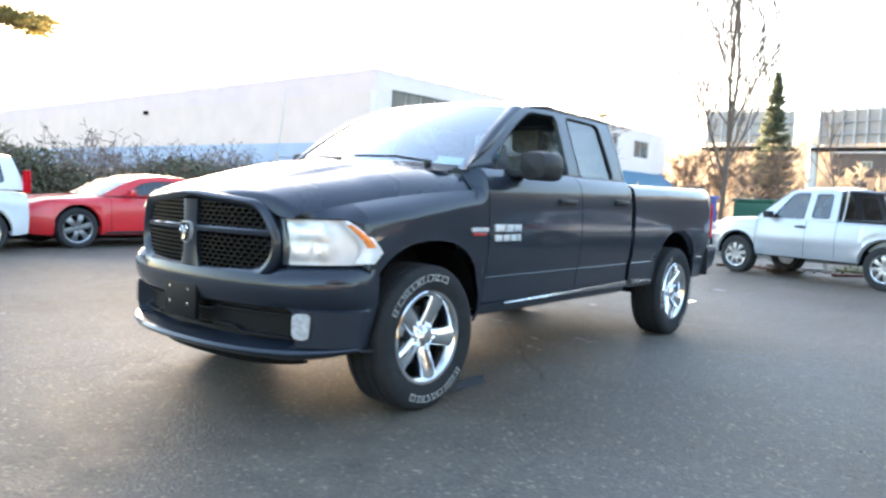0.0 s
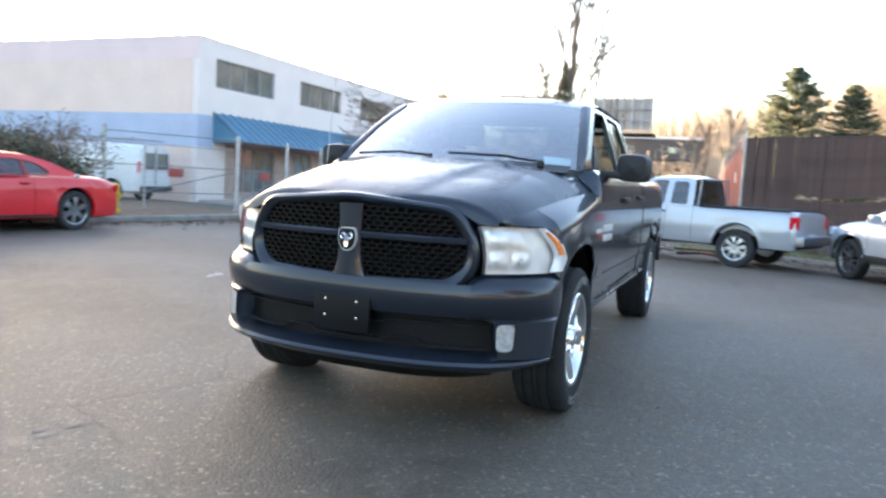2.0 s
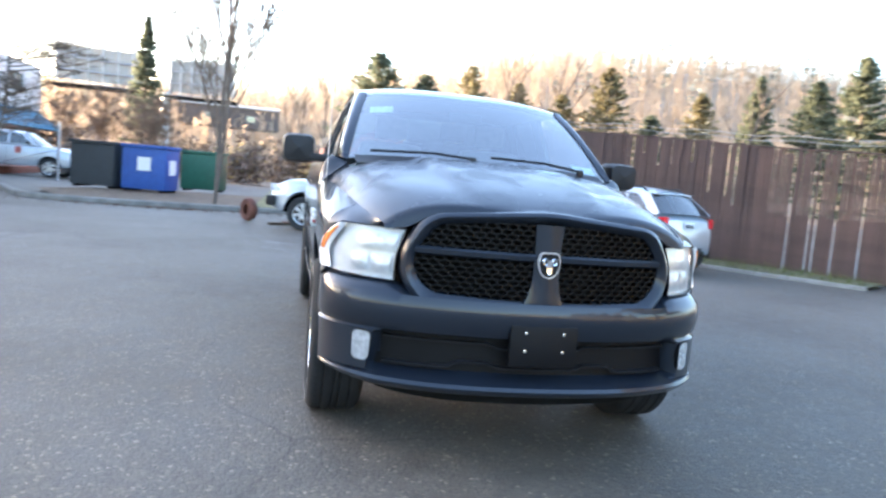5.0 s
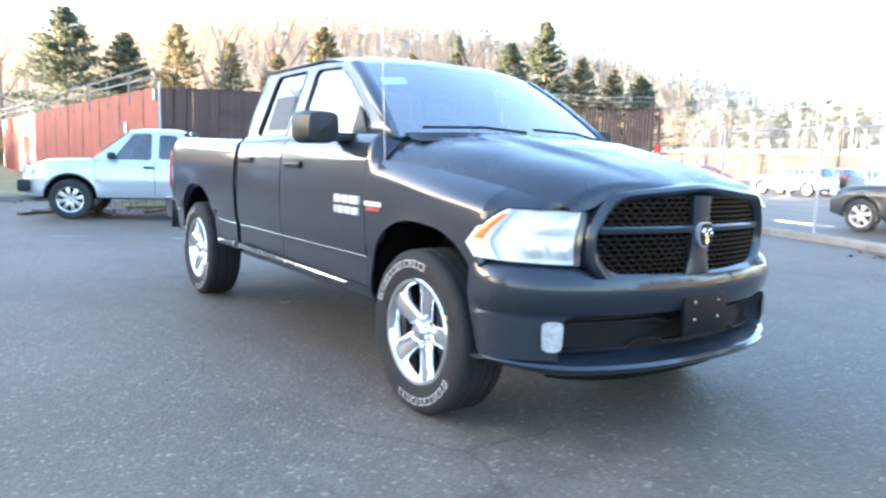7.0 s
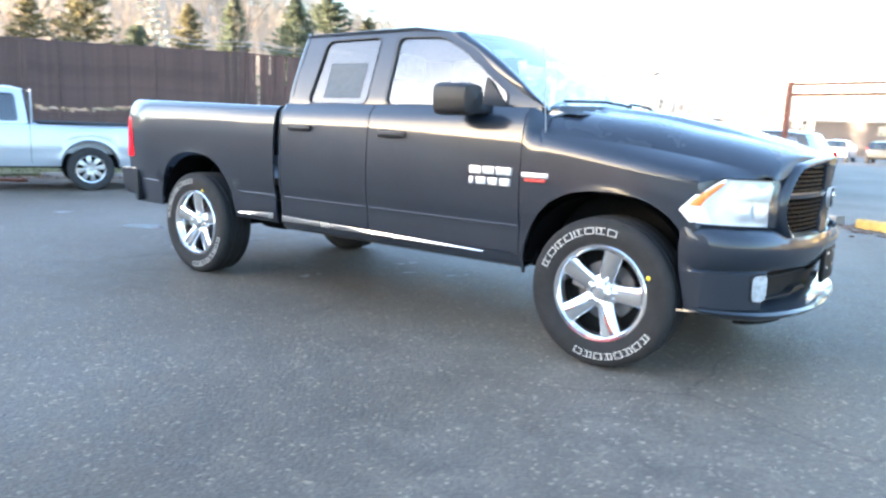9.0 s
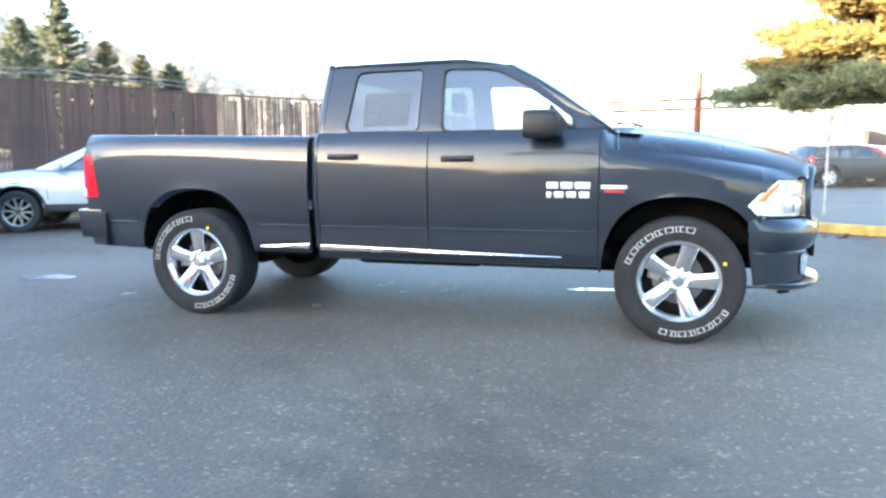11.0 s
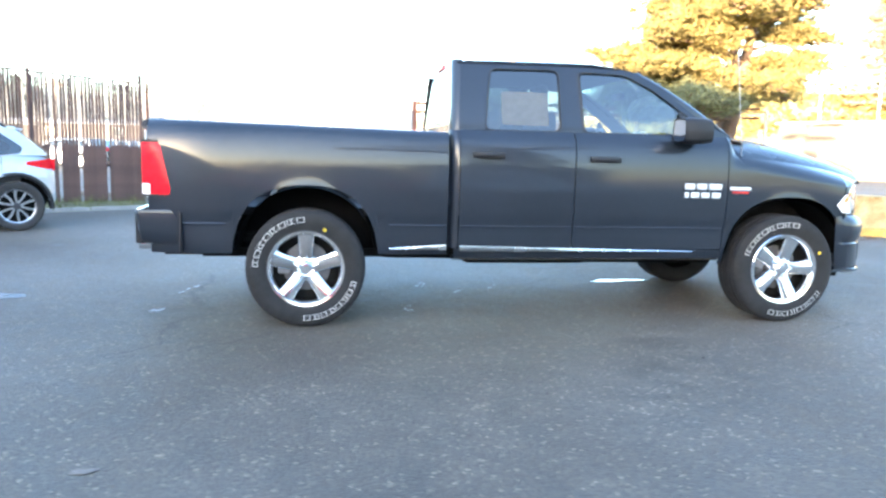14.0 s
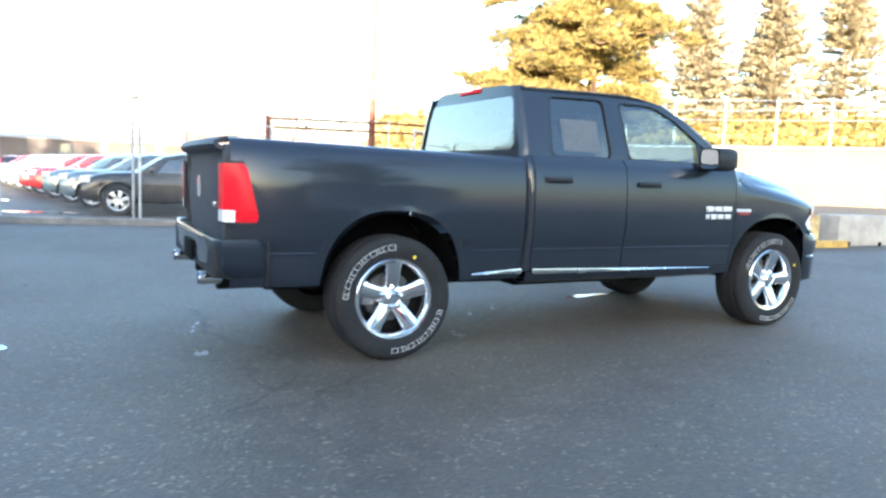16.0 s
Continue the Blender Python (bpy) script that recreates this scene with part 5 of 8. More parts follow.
    if S.get("trim"):
        for cx in (0.0, -wb):
            for sg in (1, -1):
                tr = grid(lambda th, k: (cx + (arch_r + (0, 0.03, 0.065)[k]) * math.cos(th), sg * (half(cx + arch_r * math.cos(th)) + (0.004, 0.022, 0.012)[k]), R + (arch_r + (0, 0.03, 0.065)[k]) * math.sin(th)), lin(-0.12, math.pi + 0.12, 17), range(3), flip=sg > 0)
                part("arch_trim", tr, BLACK, C)
        for sg in (1, -1):
            part("sill_trim", box(-wb + arch_r, -arch_r, min(sg * (w - 0.03), sg * (w + 0.012)), max(sg * (w - 0.03), sg * (w + 0.012)), sill - 0.01, sill + 0.12, 0.015), BLACK, C)

    # glasshouse
    gh = S["house"]  # front base, front top, roof points..., rear top, rear base
    belt_y, roof_y = S["belt_y"], S["roof_y"]
    z_hi = max(p[1] for p in gh)
    z_lo = min(p[1] for p in gh)
    gy = lambda z: belt_y - (belt_y - roof_y) * max(0, (z - z_lo) / (z_hi - z_lo)) ** 1.3
    holes = [rounded(wn_, 0.05, 3) for wn_ in S["windows"]]
    for sg in (1, -1):
        pil = plate(rounded(gh, 0.05, 3), holes, place=lambda a, b: (a, sg * gy(b), b))
        bmesh.ops.recalc_face_normals(pil, faces=pil.faces[:])
        part("cab_side", slab(pil, (0, -0.02 * sg, 0)), paint, C)
        for hl in holes:
            part("side_window", plate(hl, place=lambda a, b: (a, sg * (gy(b) - 0.008), b)), CAR_GLASS, C)
            cxw, czw = sum(p[0] for p in hl) / len(hl), sum(p[1] for p in hl) / len(hl)
            fr = bmesh.new()
            ring_loops(fr, [[(cxw + (a - cxw) * k, sg * (gy(czw + (b - czw) * k) + o), czw + (b - czw) * k) for a, b in hl] for k, o in ((1.03, 0.002), (1.02, 0.006), (0.98, 0.002))])
            part("window_seal", fr, BLACK, C)
        for ol in S.get("blackout", ()):
            part("window_pillar", plate(ol, place=lambda a, b: (a, sg * (gy(b) + 0.003), b)), BLACK, C)
    n_roof = len(gh) - 2
    fb, rbse = gh[0], gh[-1]
    roof_pts = gh[1:-1]

    def across(pt, v, bow, rise):
        return (pt[0] + bow * (1 - v * v), v * gy(pt[1]), pt[1] + rise * (1 - v * v))

    vs = lin(-1, 1, 13)
    k_at = lambda i: i / max(1, n_roof - 1)
    part("roof", thick(grid(lambda i, v: across(roof_pts[i], v, 0.06 * (1 - k_at(i)) - 0.03 * k_at(i), 0.05), range(n_roof), vs, flip=True), 0.02), S.get("roof_mat", paint), C)
    ws = grid(lambda u, v: across((fb[0] + (roof_pts[0][0] - fb[0]) * u, fb[1] + (roof_pts[0][1] - fb[1]) * u), v * 0.965, 0.14 - 0.08 * u, 0.02 + 0.03 * u), lin(0, 1, 6), vs)
    part("windscreen", ws, CAR_GLASS, C)
    rw = grid(lambda u, v: across((rbse[0] + (roof_pts[-1][0] - rbse[0]) * u, rbse[1] + (roof_pts[-1][1] - rbse[1]) * u), v * 0.94, -0.06 + 0.03 * u, 0.02 + 0.03 * u), lin(0, 1, 5), vs, flip=True)
    part("rear_window", rw, CAR_GLASS, C)
    part("cabin", box(rbse[0] + 0.35, fb[0] - 0.45, -belt_y + 0.1, belt_y - 0.1, sill + 0.15, z_lo + 0.02), SEAT, C)
    for y in (0.36, -0.36):
        sx = (fb[0] + rbse[0]) / 2 + 0.15
        st = box(sx - 0.12, sx, y - 0.22, y + 0.22, z_lo - 0.3, z_lo + 0.30, 0.05)
        part("seat", st, SEAT, C)

    # lamps, mirrors, handles, seams
    for sg in (1, -1):
        for nm, ol, mt in (("head_lamp", S["head"], LENS), ("tail_lamp", S["tail_lamp"], RED)):
            xa, xb, za, zb = ol
            wedge, zc_ = (S.get("wedge", 0.0) if nm == "tail_lamp" else 0.0), za + 0.6 * (zb - za)
            lampg = grid(lambda u, t: (xa + (xb - xa) * u, sg * (half(xa + (xb - xa) * u) + 0.004 - 0.05 * u**3), zc_ + ((za + (zb - za) * t) - zc_) * (1 - wedge * (1 - u))), lin(0, 1, 6), lin(0, 1, 4), flip=(sg > 0) == (xb > xa))
            part(nm, lampg, mt, C)
            dx = 0.012 if nm == "head_lamp" else -0.012
            y0, y1 = sorted((sg * (half(xb) * (S.get("lamp_in", 0.55) if nm == "tail_lamp" else 0.55)), sg * (half(xb) * 0.99)))
            part(nm, box(min(xb - dx, xb + 2.0 * dx), max(xb - dx, xb + 2.0 * dx), y0, y1, za, zb, 0.01), mt, C)
        mx, mz = S["mirror"]
        y0, y1 = sorted((sg * (belt_y + 0.02), sg * (belt_y + 0.20)))
        part("door_mirror", box(mx - 0.05, mx + 0.07, y0, y1, mz, mz + 0.13, 0.035), S.get("mirror_mat", paint), C)
        for hx, hz in S["handles"]:
            y0, y1 = sorted((sg * (w - 0.03), sg * (w + 0.018)))
            part("door_handle", box(hx - 0.09, hx + 0.09, y0, y1, hz - 0.018, hz + 0.018, 0.01), S.get("handle_mat", paint), C)
        for sx in S["seams"]:
            lo, hi = lower(sx) + 0.02, soft_at(sho, sx)
            seam = grid(lambda t, k: (sx + (-0.004, 0.004)[k], sg * (ring(sx)[2 + int(round(t * 7))][0] + 0.003), lo + (hi - lo) * t), lin(0.06, 1, 8), range(2), flip=sg < 0)
            part("door_seam", seam, DARK, C)
    if detail:
        f = nose
        gz0, gz1 = S["grille"]
        part("grille", box(f - 0.03, f + 0.012, -w * 0.5, w * 0.5, gz0, gz1, 0.012), GRILLE, C)
        part("bumper_intake", box(f - 0.03, f + 0.010, -w * 0.55, w * 0.55, sill + 0.06, sill + 0.17, 0.012), GRILLE, C)
        part("rear_valance", box(tail - 0.012, tail + 0.10, -w * S.get("valance", 0.82), w * S.get("valance", 0.82), sill + 0.02, sill + 0.02 + 0.22 * S.get("valance", 0.82), 0.02), BLACK, C)
        pz = S.get("plate_z", 0.75)
        pl = part("number_plate", box(tail - 0.02, tail - 0.004, -0.155, 0.155, pz - 0.075, pz + 0.075, 0.004), PLATE, C)
        for k in range(6):
            y = -0.12 + k * 0.045
            part("plate_bar", box(tail - 0.024, tail - 0.018, y, y + 0.024, pz - 0.035, pz + 0.03), DARK, pl)
    wheel_parts(C, [(x, sg * (w - 0.115)) for x in (0.0, -wb) for sg in (1, -1)], R, 0.22, S.get("rim", ALLOY), S.get("spokes", 5), S.get("rim_r", 0.66), S.get("fork", 0.0))
    return C


def facing(fw, rw, side):
    """The pose of a car from the places of the two wheels on one side; side 1: the left wheels, and the track's half."""
    d = math.degrees(math.atan2(fw[1] - rw[1], fw[0] - rw[0]))
    off = Matrix.Rotation(radians(d), 4, "Z") @ Vector((0, -side, 0))
    return pose(fw[0] + off.x, fw[1] + off.y, 0, 0, 0, d)


GREY_ALLOY = mat("grey_alloy", (0.26, 0.265, 0.28), 0.3, 0.9, 0.12)
COUPE = dict(wb=3.05, w=0.96, r=0.365, sill=0.24, nose=0.93, tail=-4.10, crease=0.80, nose_in=0.16, tail_in=0.10,
             shoulder=[(-4.1, 0.86), (-3.6, 0.94), (-2.9, 0.96), (-1.8, 0.92), (-0.6, 0.90), (0.3, 0.86), (0.93, 0.70)],
             top=[(-4.1, 0.95), (-3.7, 1.02), (-3.0, 1.01), (-1.0, 0.97), (-0.4, 0.97), (0.3, 0.92), (0.75, 0.84), (0.93, 0.74)],
             house=[(-0.46, 0.96), (-0.98, 1.22), (-1.32, 1.32), (-1.75, 1.365), (-2.25, 1.345), (-2.65, 1.255), (-3.28, 0.99)], belt_y=0.87, roof_y=0.62,
             windows=[[(-0.93, 0.99), (-1.25, 1.195), (-1.52, 1.255), (-1.82, 1.272), (-2.06, 1.265), (-2.08, 1.00)], [(-2.13, 1.00), (-2.11, 1.262), (-2.36, 1.205), (-2.58, 1.07), (-2.52, 1.01)]],
             blackout=[[(-2.07, 1.01), (-2.05, 1.26), (-2.12, 1.255), (-2.14, 1.01)]],
             head=(0.80, 0.92, 0.60, 0.72), tail_lamp=(-3.95, -4.09, 0.72, 0.86), mirror=(-0.98, 0.95), handles=[(-2.02, 0.86)], seams=[-0.60, -2.20], grille=(0.60, 0.74), rim=GREY_ALLOY, spokes=6, rim_r=0.70, gap=0.05)
coupe = build_car("sports_coupe", facing((-2.80, -9.80), (-5.90, -9.80), 0.845), "bright red two-door muscle coupe parked beside a bramble hedge", "car", RED_PAINT, COUPE)
part("fuel_cap", lathe([(0.002, 0.012), (0.055, 0.012), (0.062, 0.0)], 24), CHROME, coupe, "bright round fuel filler cap", matrix=pose(-3.10, 0.900, 0.985, -24, 0, 0))
part("lower_stripe", box(-2.60, -0.45, 0.925, 0.947, 0.25, 0.31, 0.008), BLACK, coupe)

COMPACT_PICKUP = dict(wb=2.86, w=0.865, r=0.36, sill=0.40, nose=0.78, tail=-3.92, crease=0.72, nose_in=0.14, tail_in=0.04, gap=0.085, bed=(-2.02, -3.84),
             shoulder=[(-3.92, 1.05), (-2.0, 1.06), (-0.5, 1.06), (0.3, 1.0), (0.78, 0.90)],
             top=[(-3.92, 1.09), (-2.0, 1.09), (-0.5, 1.10), (0.0, 1.10), (0.5, 1.06), (0.78, 0.96)],
             house=[(-0.36, 1.07), (-0.98, 1.60), (-1.25, 1.635), (-1.75, 1.64), (-1.92, 1.60), (-1.98, 1.07)], belt_y=0.80, roof_y=0.60,
             windows=[[(-0.72, 1.10), (-1.05, 1.55), (-1.36, 1.565), (-1.36, 1.10)], [(-1.50, 1.12), (-1.50, 1.55), (-1.80, 1.54), (-1.84, 1.12)]],
             head=(0.62, 0.77, 0.80, 0.94), tail_lamp=(-3.80, -3.91, 0.78, 1.0), mirror=(-0.72, 1.09), handles=[(-1.33, 0.96)], seams=[-0.42, -1.43, -2.0], lamp_in=0.86, grille=(0.76, 0.93), rim=ALLOY, spokes=8, rim_r=0.62,
             mirror_mat=BLACK, handle_mat=BLACK, plate_z=0.62)
ranger = build_car("compact_pickup", facing((-11.54, -0.86), (-10.48, 1.77), 0.75), "silver extended-cab compact pickup truck parked by the fence", "pickup truck", SILVER_PAINT, COMPACT_PICKUP)
part("bed_rail", tube([(-2.1, 0.80, 1.10), (-3.8, 0.80, 1.10)], 0.022, 8), BLACK, ranger)
part("bed_rail", tube([(-2.1, -0.80, 1.10), (-3.8, -0.80, 1.10)], 0.022, 8), BLACK, ranger)
part("front_bumper", box(0.66, 0.86, -0.84, 0.84, 0.48, 0.70, 0.04), BLACK, ranger)
part("rear_bumper", box(-4.06, -3.90, -0.82, 0.82, 0.48, 0.66, 0.03), STEEL, ranger)
part("rack", tube([(-2.03, -0.72, 1.06), (-2.03, -0.60, 1.62), (-2.03, 0.60, 1.62), (-2.03, 0.72, 1.06)], 0.02, 8), STEEL, ranger)

HATCH = dict(wb=2.66, w=0.885, r=0.345, sill=0.34, nose=0.86, tail=-3.15, crease=0.76, nose_in=0.22, tail_in=0.14, trim=True,
             shoulder=[(-3.15, 0.93), (-2.85, 1.03), (-1.8, 1.0), (-0.5, 0.95), (0.3, 0.90), (0.86, 0.74)],
             top=[(-3.15, 0.98), (-2.95, 1.05), (-2.0, 1.06), (-0.6, 1.05), (0.0, 1.03), (0.5, 0.95), (0.86, 0.82)],
             house=[(-0.28, 1.02), (-1.10, 1.41), (-1.55, 1.475), (-2.2, 1.47), (-2.70, 1.405), (-3.08, 1.05)], belt_y=0.815, roof_y=0.58,
             windows=[[(-0.72, 1.03), (-1.20, 1.35), (-1.62, 1.405), (-1.64, 1.02)], [(-1.71, 1.02), (-1.69, 1.405), (-2.18, 1.40), (-2.34, 1.03)], [(-2.41, 1.04), (-2.27, 1.39), (-2.48, 1.37), (-2.76, 1.16), (-2.74, 1.08)]],
             head=(0.62, 0.84, 0.72, 0.86), tail_lamp=(-2.80, -3.14, 0.84, 1.01), lamp_in=0.84, wedge=0.75, valance=0.55,
             blackout=[[(-1.63, 1.03), (-1.61, 1.40), (-1.70, 1.40), (-1.72, 1.03)], [(-2.33, 1.04), (-2.18, 1.39), (-2.28, 1.385), (-2.42, 1.05)]], fork=0.26, mirror=(-0.68, 1.0), handles=[(-1.52, 0.90), (-2.40, 0.92)], seams=[-0.48, -1.66, -2.50], grille=(0.62, 0.74), rim=DARK_ALLOY, spokes=5, rim_r=0.70, plate_z=0.86)
hatch = build_car("crossover", facing((-10.17, 3.68), (-7.77, 4.89), 0.77), "silver crossover hatchback with black arch trim parked by the fence", "car", SILVER_PAINT, HATCH)
for sg in (1, -1):
    part("roof_rail", tube([(-1.35, sg * 0.56, 1.46), (-1.45, sg * 0.56, 1.515), (-2.5, sg * 0.56, 1.50), (-2.6, sg * 0.56, 1.43)], 0.02, 8), BLACK, hatch)
part("spoiler", box(-2.80, -2.63, -0.54, 0.54, 1.392, 1.420, 0.012), SILVER_PAINT, hatch)

BOXY = dict(wb=2.6, w=0.89, r=0.335, sill=0.28, nose=0.80, tail=-3.28, crease=0.8, nose_in=0.16, tail_in=0.10,
            shoulder=[(-3.28, 0.95), (-2.0, 1.0), (0.2, 0.95), (0.80, 0.80)], top=[(-3.28, 1.0), (-2.0, 1.05), (-0.4, 1.05), (0.4, 1.0), (0.80, 0.86)],
            house=[(-0.42, 1.03), (-0.95, 1.52), (-1.4, 1.60), (-2.4, 1.60), (-3.05, 1.55), (-3.22, 1.02)], belt_y=0.82, roof_y=0.66,
            windows=[[(-0.82, 1.05), (-1.08, 1.46), (-1.62, 1.52), (-1.62, 1.05)], [(-1.70, 1.05), (-1.70, 1.52), (-2.4, 1.52), (-2.42, 1.06)], [(-2.50, 1.08), (-2.48, 1.51), (-2.85, 1.48), (-2.90, 1.14)]],
            head=(0.60, 0.79, 0.76, 0.92), lamp_in=0.88, tail_lamp=(-3.16, -3.28, 0.98, 1.34), mirror=(-0.75, 1.02), handles=[(-1.48, 0.92), (-2.3, 0.93)], seams=[-0.55, -1.66, -2.46], grille=(0.64, 0.76), rim=ALLOY, spokes=6)
build_car("compact_suv", facing((1.45, -9.30), (-1.15, -9.30), 0.775), "white boxy compact car parked nose to tail with a red coupe", "car", WHITE_PAINT, BOXY)

# far pickup by the office
FULL = dict(wb=3.55, w=0.98, r=0.41, sill=0.48, nose=0.98, tail=-4.75, crease=0.8, nose_in=0.12, tail_in=0.04, gap=0.09,
            shoulder=[(-4.75, 1.28), (-2.6, 1.32), (-0.5, 1.25), (0.4, 1.15), (0.98, 1.0)], top=[(-4.75, 1.32), (-2.6, 1.34), (-0.5, 1.36), (0.4, 1.28), (0.98, 1.10)],
            house=[(-0.45, 1.34), (-1.15, 1.82), (-1.5, 1.88), (-2.3, 1.88), (-2.75, 1.84), (-2.9, 1.34)], belt_y=0.90, roof_y=0.72,
            windows=[[(-0.8, 1.38), (-1.2, 1.76), (-1.62, 1.81), (-1.62, 1.38)], [(-1.74, 1.38), (-1.74, 1.81), (-2.4, 1.80), (-2.5, 1.38)]],
            head=(0.75, 0.97, 0.86, 1.06), tail_lamp=(-4.6, -4.74, 0.95, 1.25), mirror=(-0.85, 1.36), handles=[(-1.55, 1.18), (-2.4, 1.18)], seams=[-0.5, -1.68, -2.6], grille=(0.78, 1.02), mirror_mat=BLACK, rim=ALLOY, spokes=6)
crew = build_car("crew_cab_pickup", facing((-30.3, -11.5), (-30.42, -15.05), -0.86), "silver crew-cab pickup truck with a bed canopy parked before the office", "pickup truck", SILVER_PAINT, FULL)
part("canopy", box(-4.66, -2.98, -0.86, 0.86, 1.30, 1.86, 0.09, 3), SILVER_PAINT, crew, "silver bed canopy")
for sg in (1, -1):
    part("canopy_window", box(-4.40, -3.20, min(sg * 0.85, sg * 0.866), max(sg * 0.85, sg * 0.866), 1.42, 1.74, 0.006), DARK_WIN, crew)

# white panel van by the side wall
VAN = dict(wb=3.4, w=1.0, r=0.37, sill=0.36, nose=0.95, tail=-4.45, crease=0.8, nose_in=0.14, tail_in=0.04, gap=0.07,
           shoulder=[(-4.45, 1.80), (-1.0, 1.84), (-0.5, 1.25), (0.3, 1.1), (0.95, 0.95)], top=[(-4.45, 2.05), (-1.4, 2.08), (-1.0, 2.02), (-0.45, 1.30), (0.3, 1.2), (0.95, 1.02)],
           house=[(-0.35, 1.28), (-1.05, 1.90), (-1.3, 1.96), (-1.6, 1.96), (-1.75, 1.90), (-1.8, 1.28)], belt_y=0.985, roof_y=0.90,
           windows=[[(-0.72, 1.32), (-1.12, 1.80), (-1.62, 1.82), (-1.66, 1.32)]],
           head=(0.75, 0.94, 0.80, 0.98), tail_lamp=(-4.38, -4.44, 1.05, 1.42), lamp_in=0.93, mirror=(-0.65, 1.30), handles=[(-1.5, 1.15)], seams=[-0.5, -1.72], grille=(0.75, 0.95), rim=STEEL, spokes=6)
van = build_car("panel_van", pose(-14.9, -21.8, 0, 0, 0, -78), "white panel van with ladder rack parked behind a chain-link fence", "van", WHITE_PAINT, VAN)
for sg in (1, -1):
    part("rack_rail", tube([(-1.4, sg * 0.75, 2.22), (-4.3, sg * 0.75, 2.20)], 0.025, 8), STEEL, van)
for x in (-1.6, -2.9, -4.2):
    part("rack_bar", tube([(x, -0.78, 2.2), (x, 0.78, 2.2)], 0.02, 8), STEEL, van)
for k, (a, b) in enumerate(((1.35, 0.9), (1.22, 1.1), (1.10, 0.7))):
    part("lettering_bar", box(-3.5, -3.5 + b, 1.004, 1.010, a, a + 0.07), FRAME, van)
for y in (0.10, -0.74):
    part("door_window", box(-4.475, -4.452, y, y + 0.64, 1.18, 1.74, 0.03), DARK_WIN, van)
part("door_seam", box(-4.472, -4.452, -0.008, 0.008, 0.62, 1.92), DARK, van)
part("rear_bumper", box(-4.58, -4.44, -0.92, 0.92, 0.42, 0.58, 0.03), BLACK, van)

# cars in the fenced sales lot
LOT = dict(BOXY, r=0.36, sill=0.33, trim=False, tail_lamp=(-3.2, -3.28, 0.90, 1.06), lamp_in=0.90,
           house=[(-0.42, 1.01), (-1.02, 1.41), (-1.45, 1.49), (-2.4, 1.485), (-2.95, 1.43), (-3.20, 1.0)],
           windows=[[(-0.84, 1.03), (-1.12, 1.36), (-1.62, 1.42), (-1.62, 1.03)], [(-1.70, 1.03), (-1.70, 1.42), (-2.4, 1.41), (-2.42, 1.04)], [(-2.50, 1.05), (-2.48, 1.405), (-2.80, 1.38), (-2.90, 1.10)]])
lot_paints = [mat("lot_black", (0.010, 0.011, 0.012), 0.35, 0.0, coat=0.35), mat("lot_blue_grey", (0.10, 0.15, 0.18), 0.3, 0.3, coat=0.8), mat("lot_teal", (0.10, 0.17, 0.20), 0.3, 0.3, coat=0.8),
              RED_PAINT, RED_PAINT, WHITE_PAINT, SILVER_PAINT, WHITE_PAINT, mat("lot_grey", (0.18, 0.18, 0.19), 0.3, 0.4, coat=0.8), RED_PAINT]
names = ["black", "blue-grey", "teal", "red", "red", "white", "silver", "white", "grey", "red"]
for k in range(10):
    build_car("lot_suv", pose(-4.45 - 0.50 * k, 14.3 + 2.85 * k, 0, 0, 0, 174), f"{names[k]} compact sport utility vehicle in a fenced lot", "car", lot_paints[k], LOT, "cars parked in the fenced lot", detail=False)
rng = random.Random(5)
tints = {"white": WHITE_PAINT, "silver": SILVER_PAINT, "grey": lot_paints[8], "black": lot_paints[0], "red": RED_PAINT, "blue-grey": lot_paints[1]}
protos = {}
spots = [(-18.8 - 0.1 * k, 34.4 + 2.8 * k, 0, 90 + 85) for k in range(7)] + [(-30.0 - 2.9 * k, 46.0 + 0.8 * k, 0, 80) for k in range(6)] + [(-12.0 + 2.8 * k, 56.0, 0, 88) for k in range(12)] + [(8.0 + 0.9 * k, 24.0 + 2.6 * k, 0, 20) for k in range(8)]
for i, (x, y, z, a) in enumerate(spots):
    tint = ("silver", "black", "white", "white", "silver", "white", "white")[i] if i < 7 else rng.choice(list(tints))
    if tint not in protos:
        protos[tint] = build_car("parked_car", pose(x, y, z, 0, 0, a), f"{tint} car parked in the fenced lot", "car", tints[tint], LOT, "cars parked in the fenced lot", detail=False)
    else:
        copy_thing(protos[tint], pose(x, y, z, 0, 0, a))

# ---- yard edges: fences, walls, kerbs, blocks ----
def along(poly, s):
    """The place and heading at s metres along a plan line."""
    for (x0, y0), (x1, y1) in zip(poly, poly[1:]):
        d = math.hypot(x1 - x0, y1 - y0)
        if s <= d or (x1, y1) == poly[-1]:
            return x0 + (x1 - x0) * s / d, y0 + (y1 - y0) * s / d, math.degrees(math.atan2(y1 - y0, x1 - x0))
        s -= d


def length(poly):
    return sum(math.hypot(b[0] - a[0], b[1] - a[1]) for a, b in zip(poly, poly[1:]))


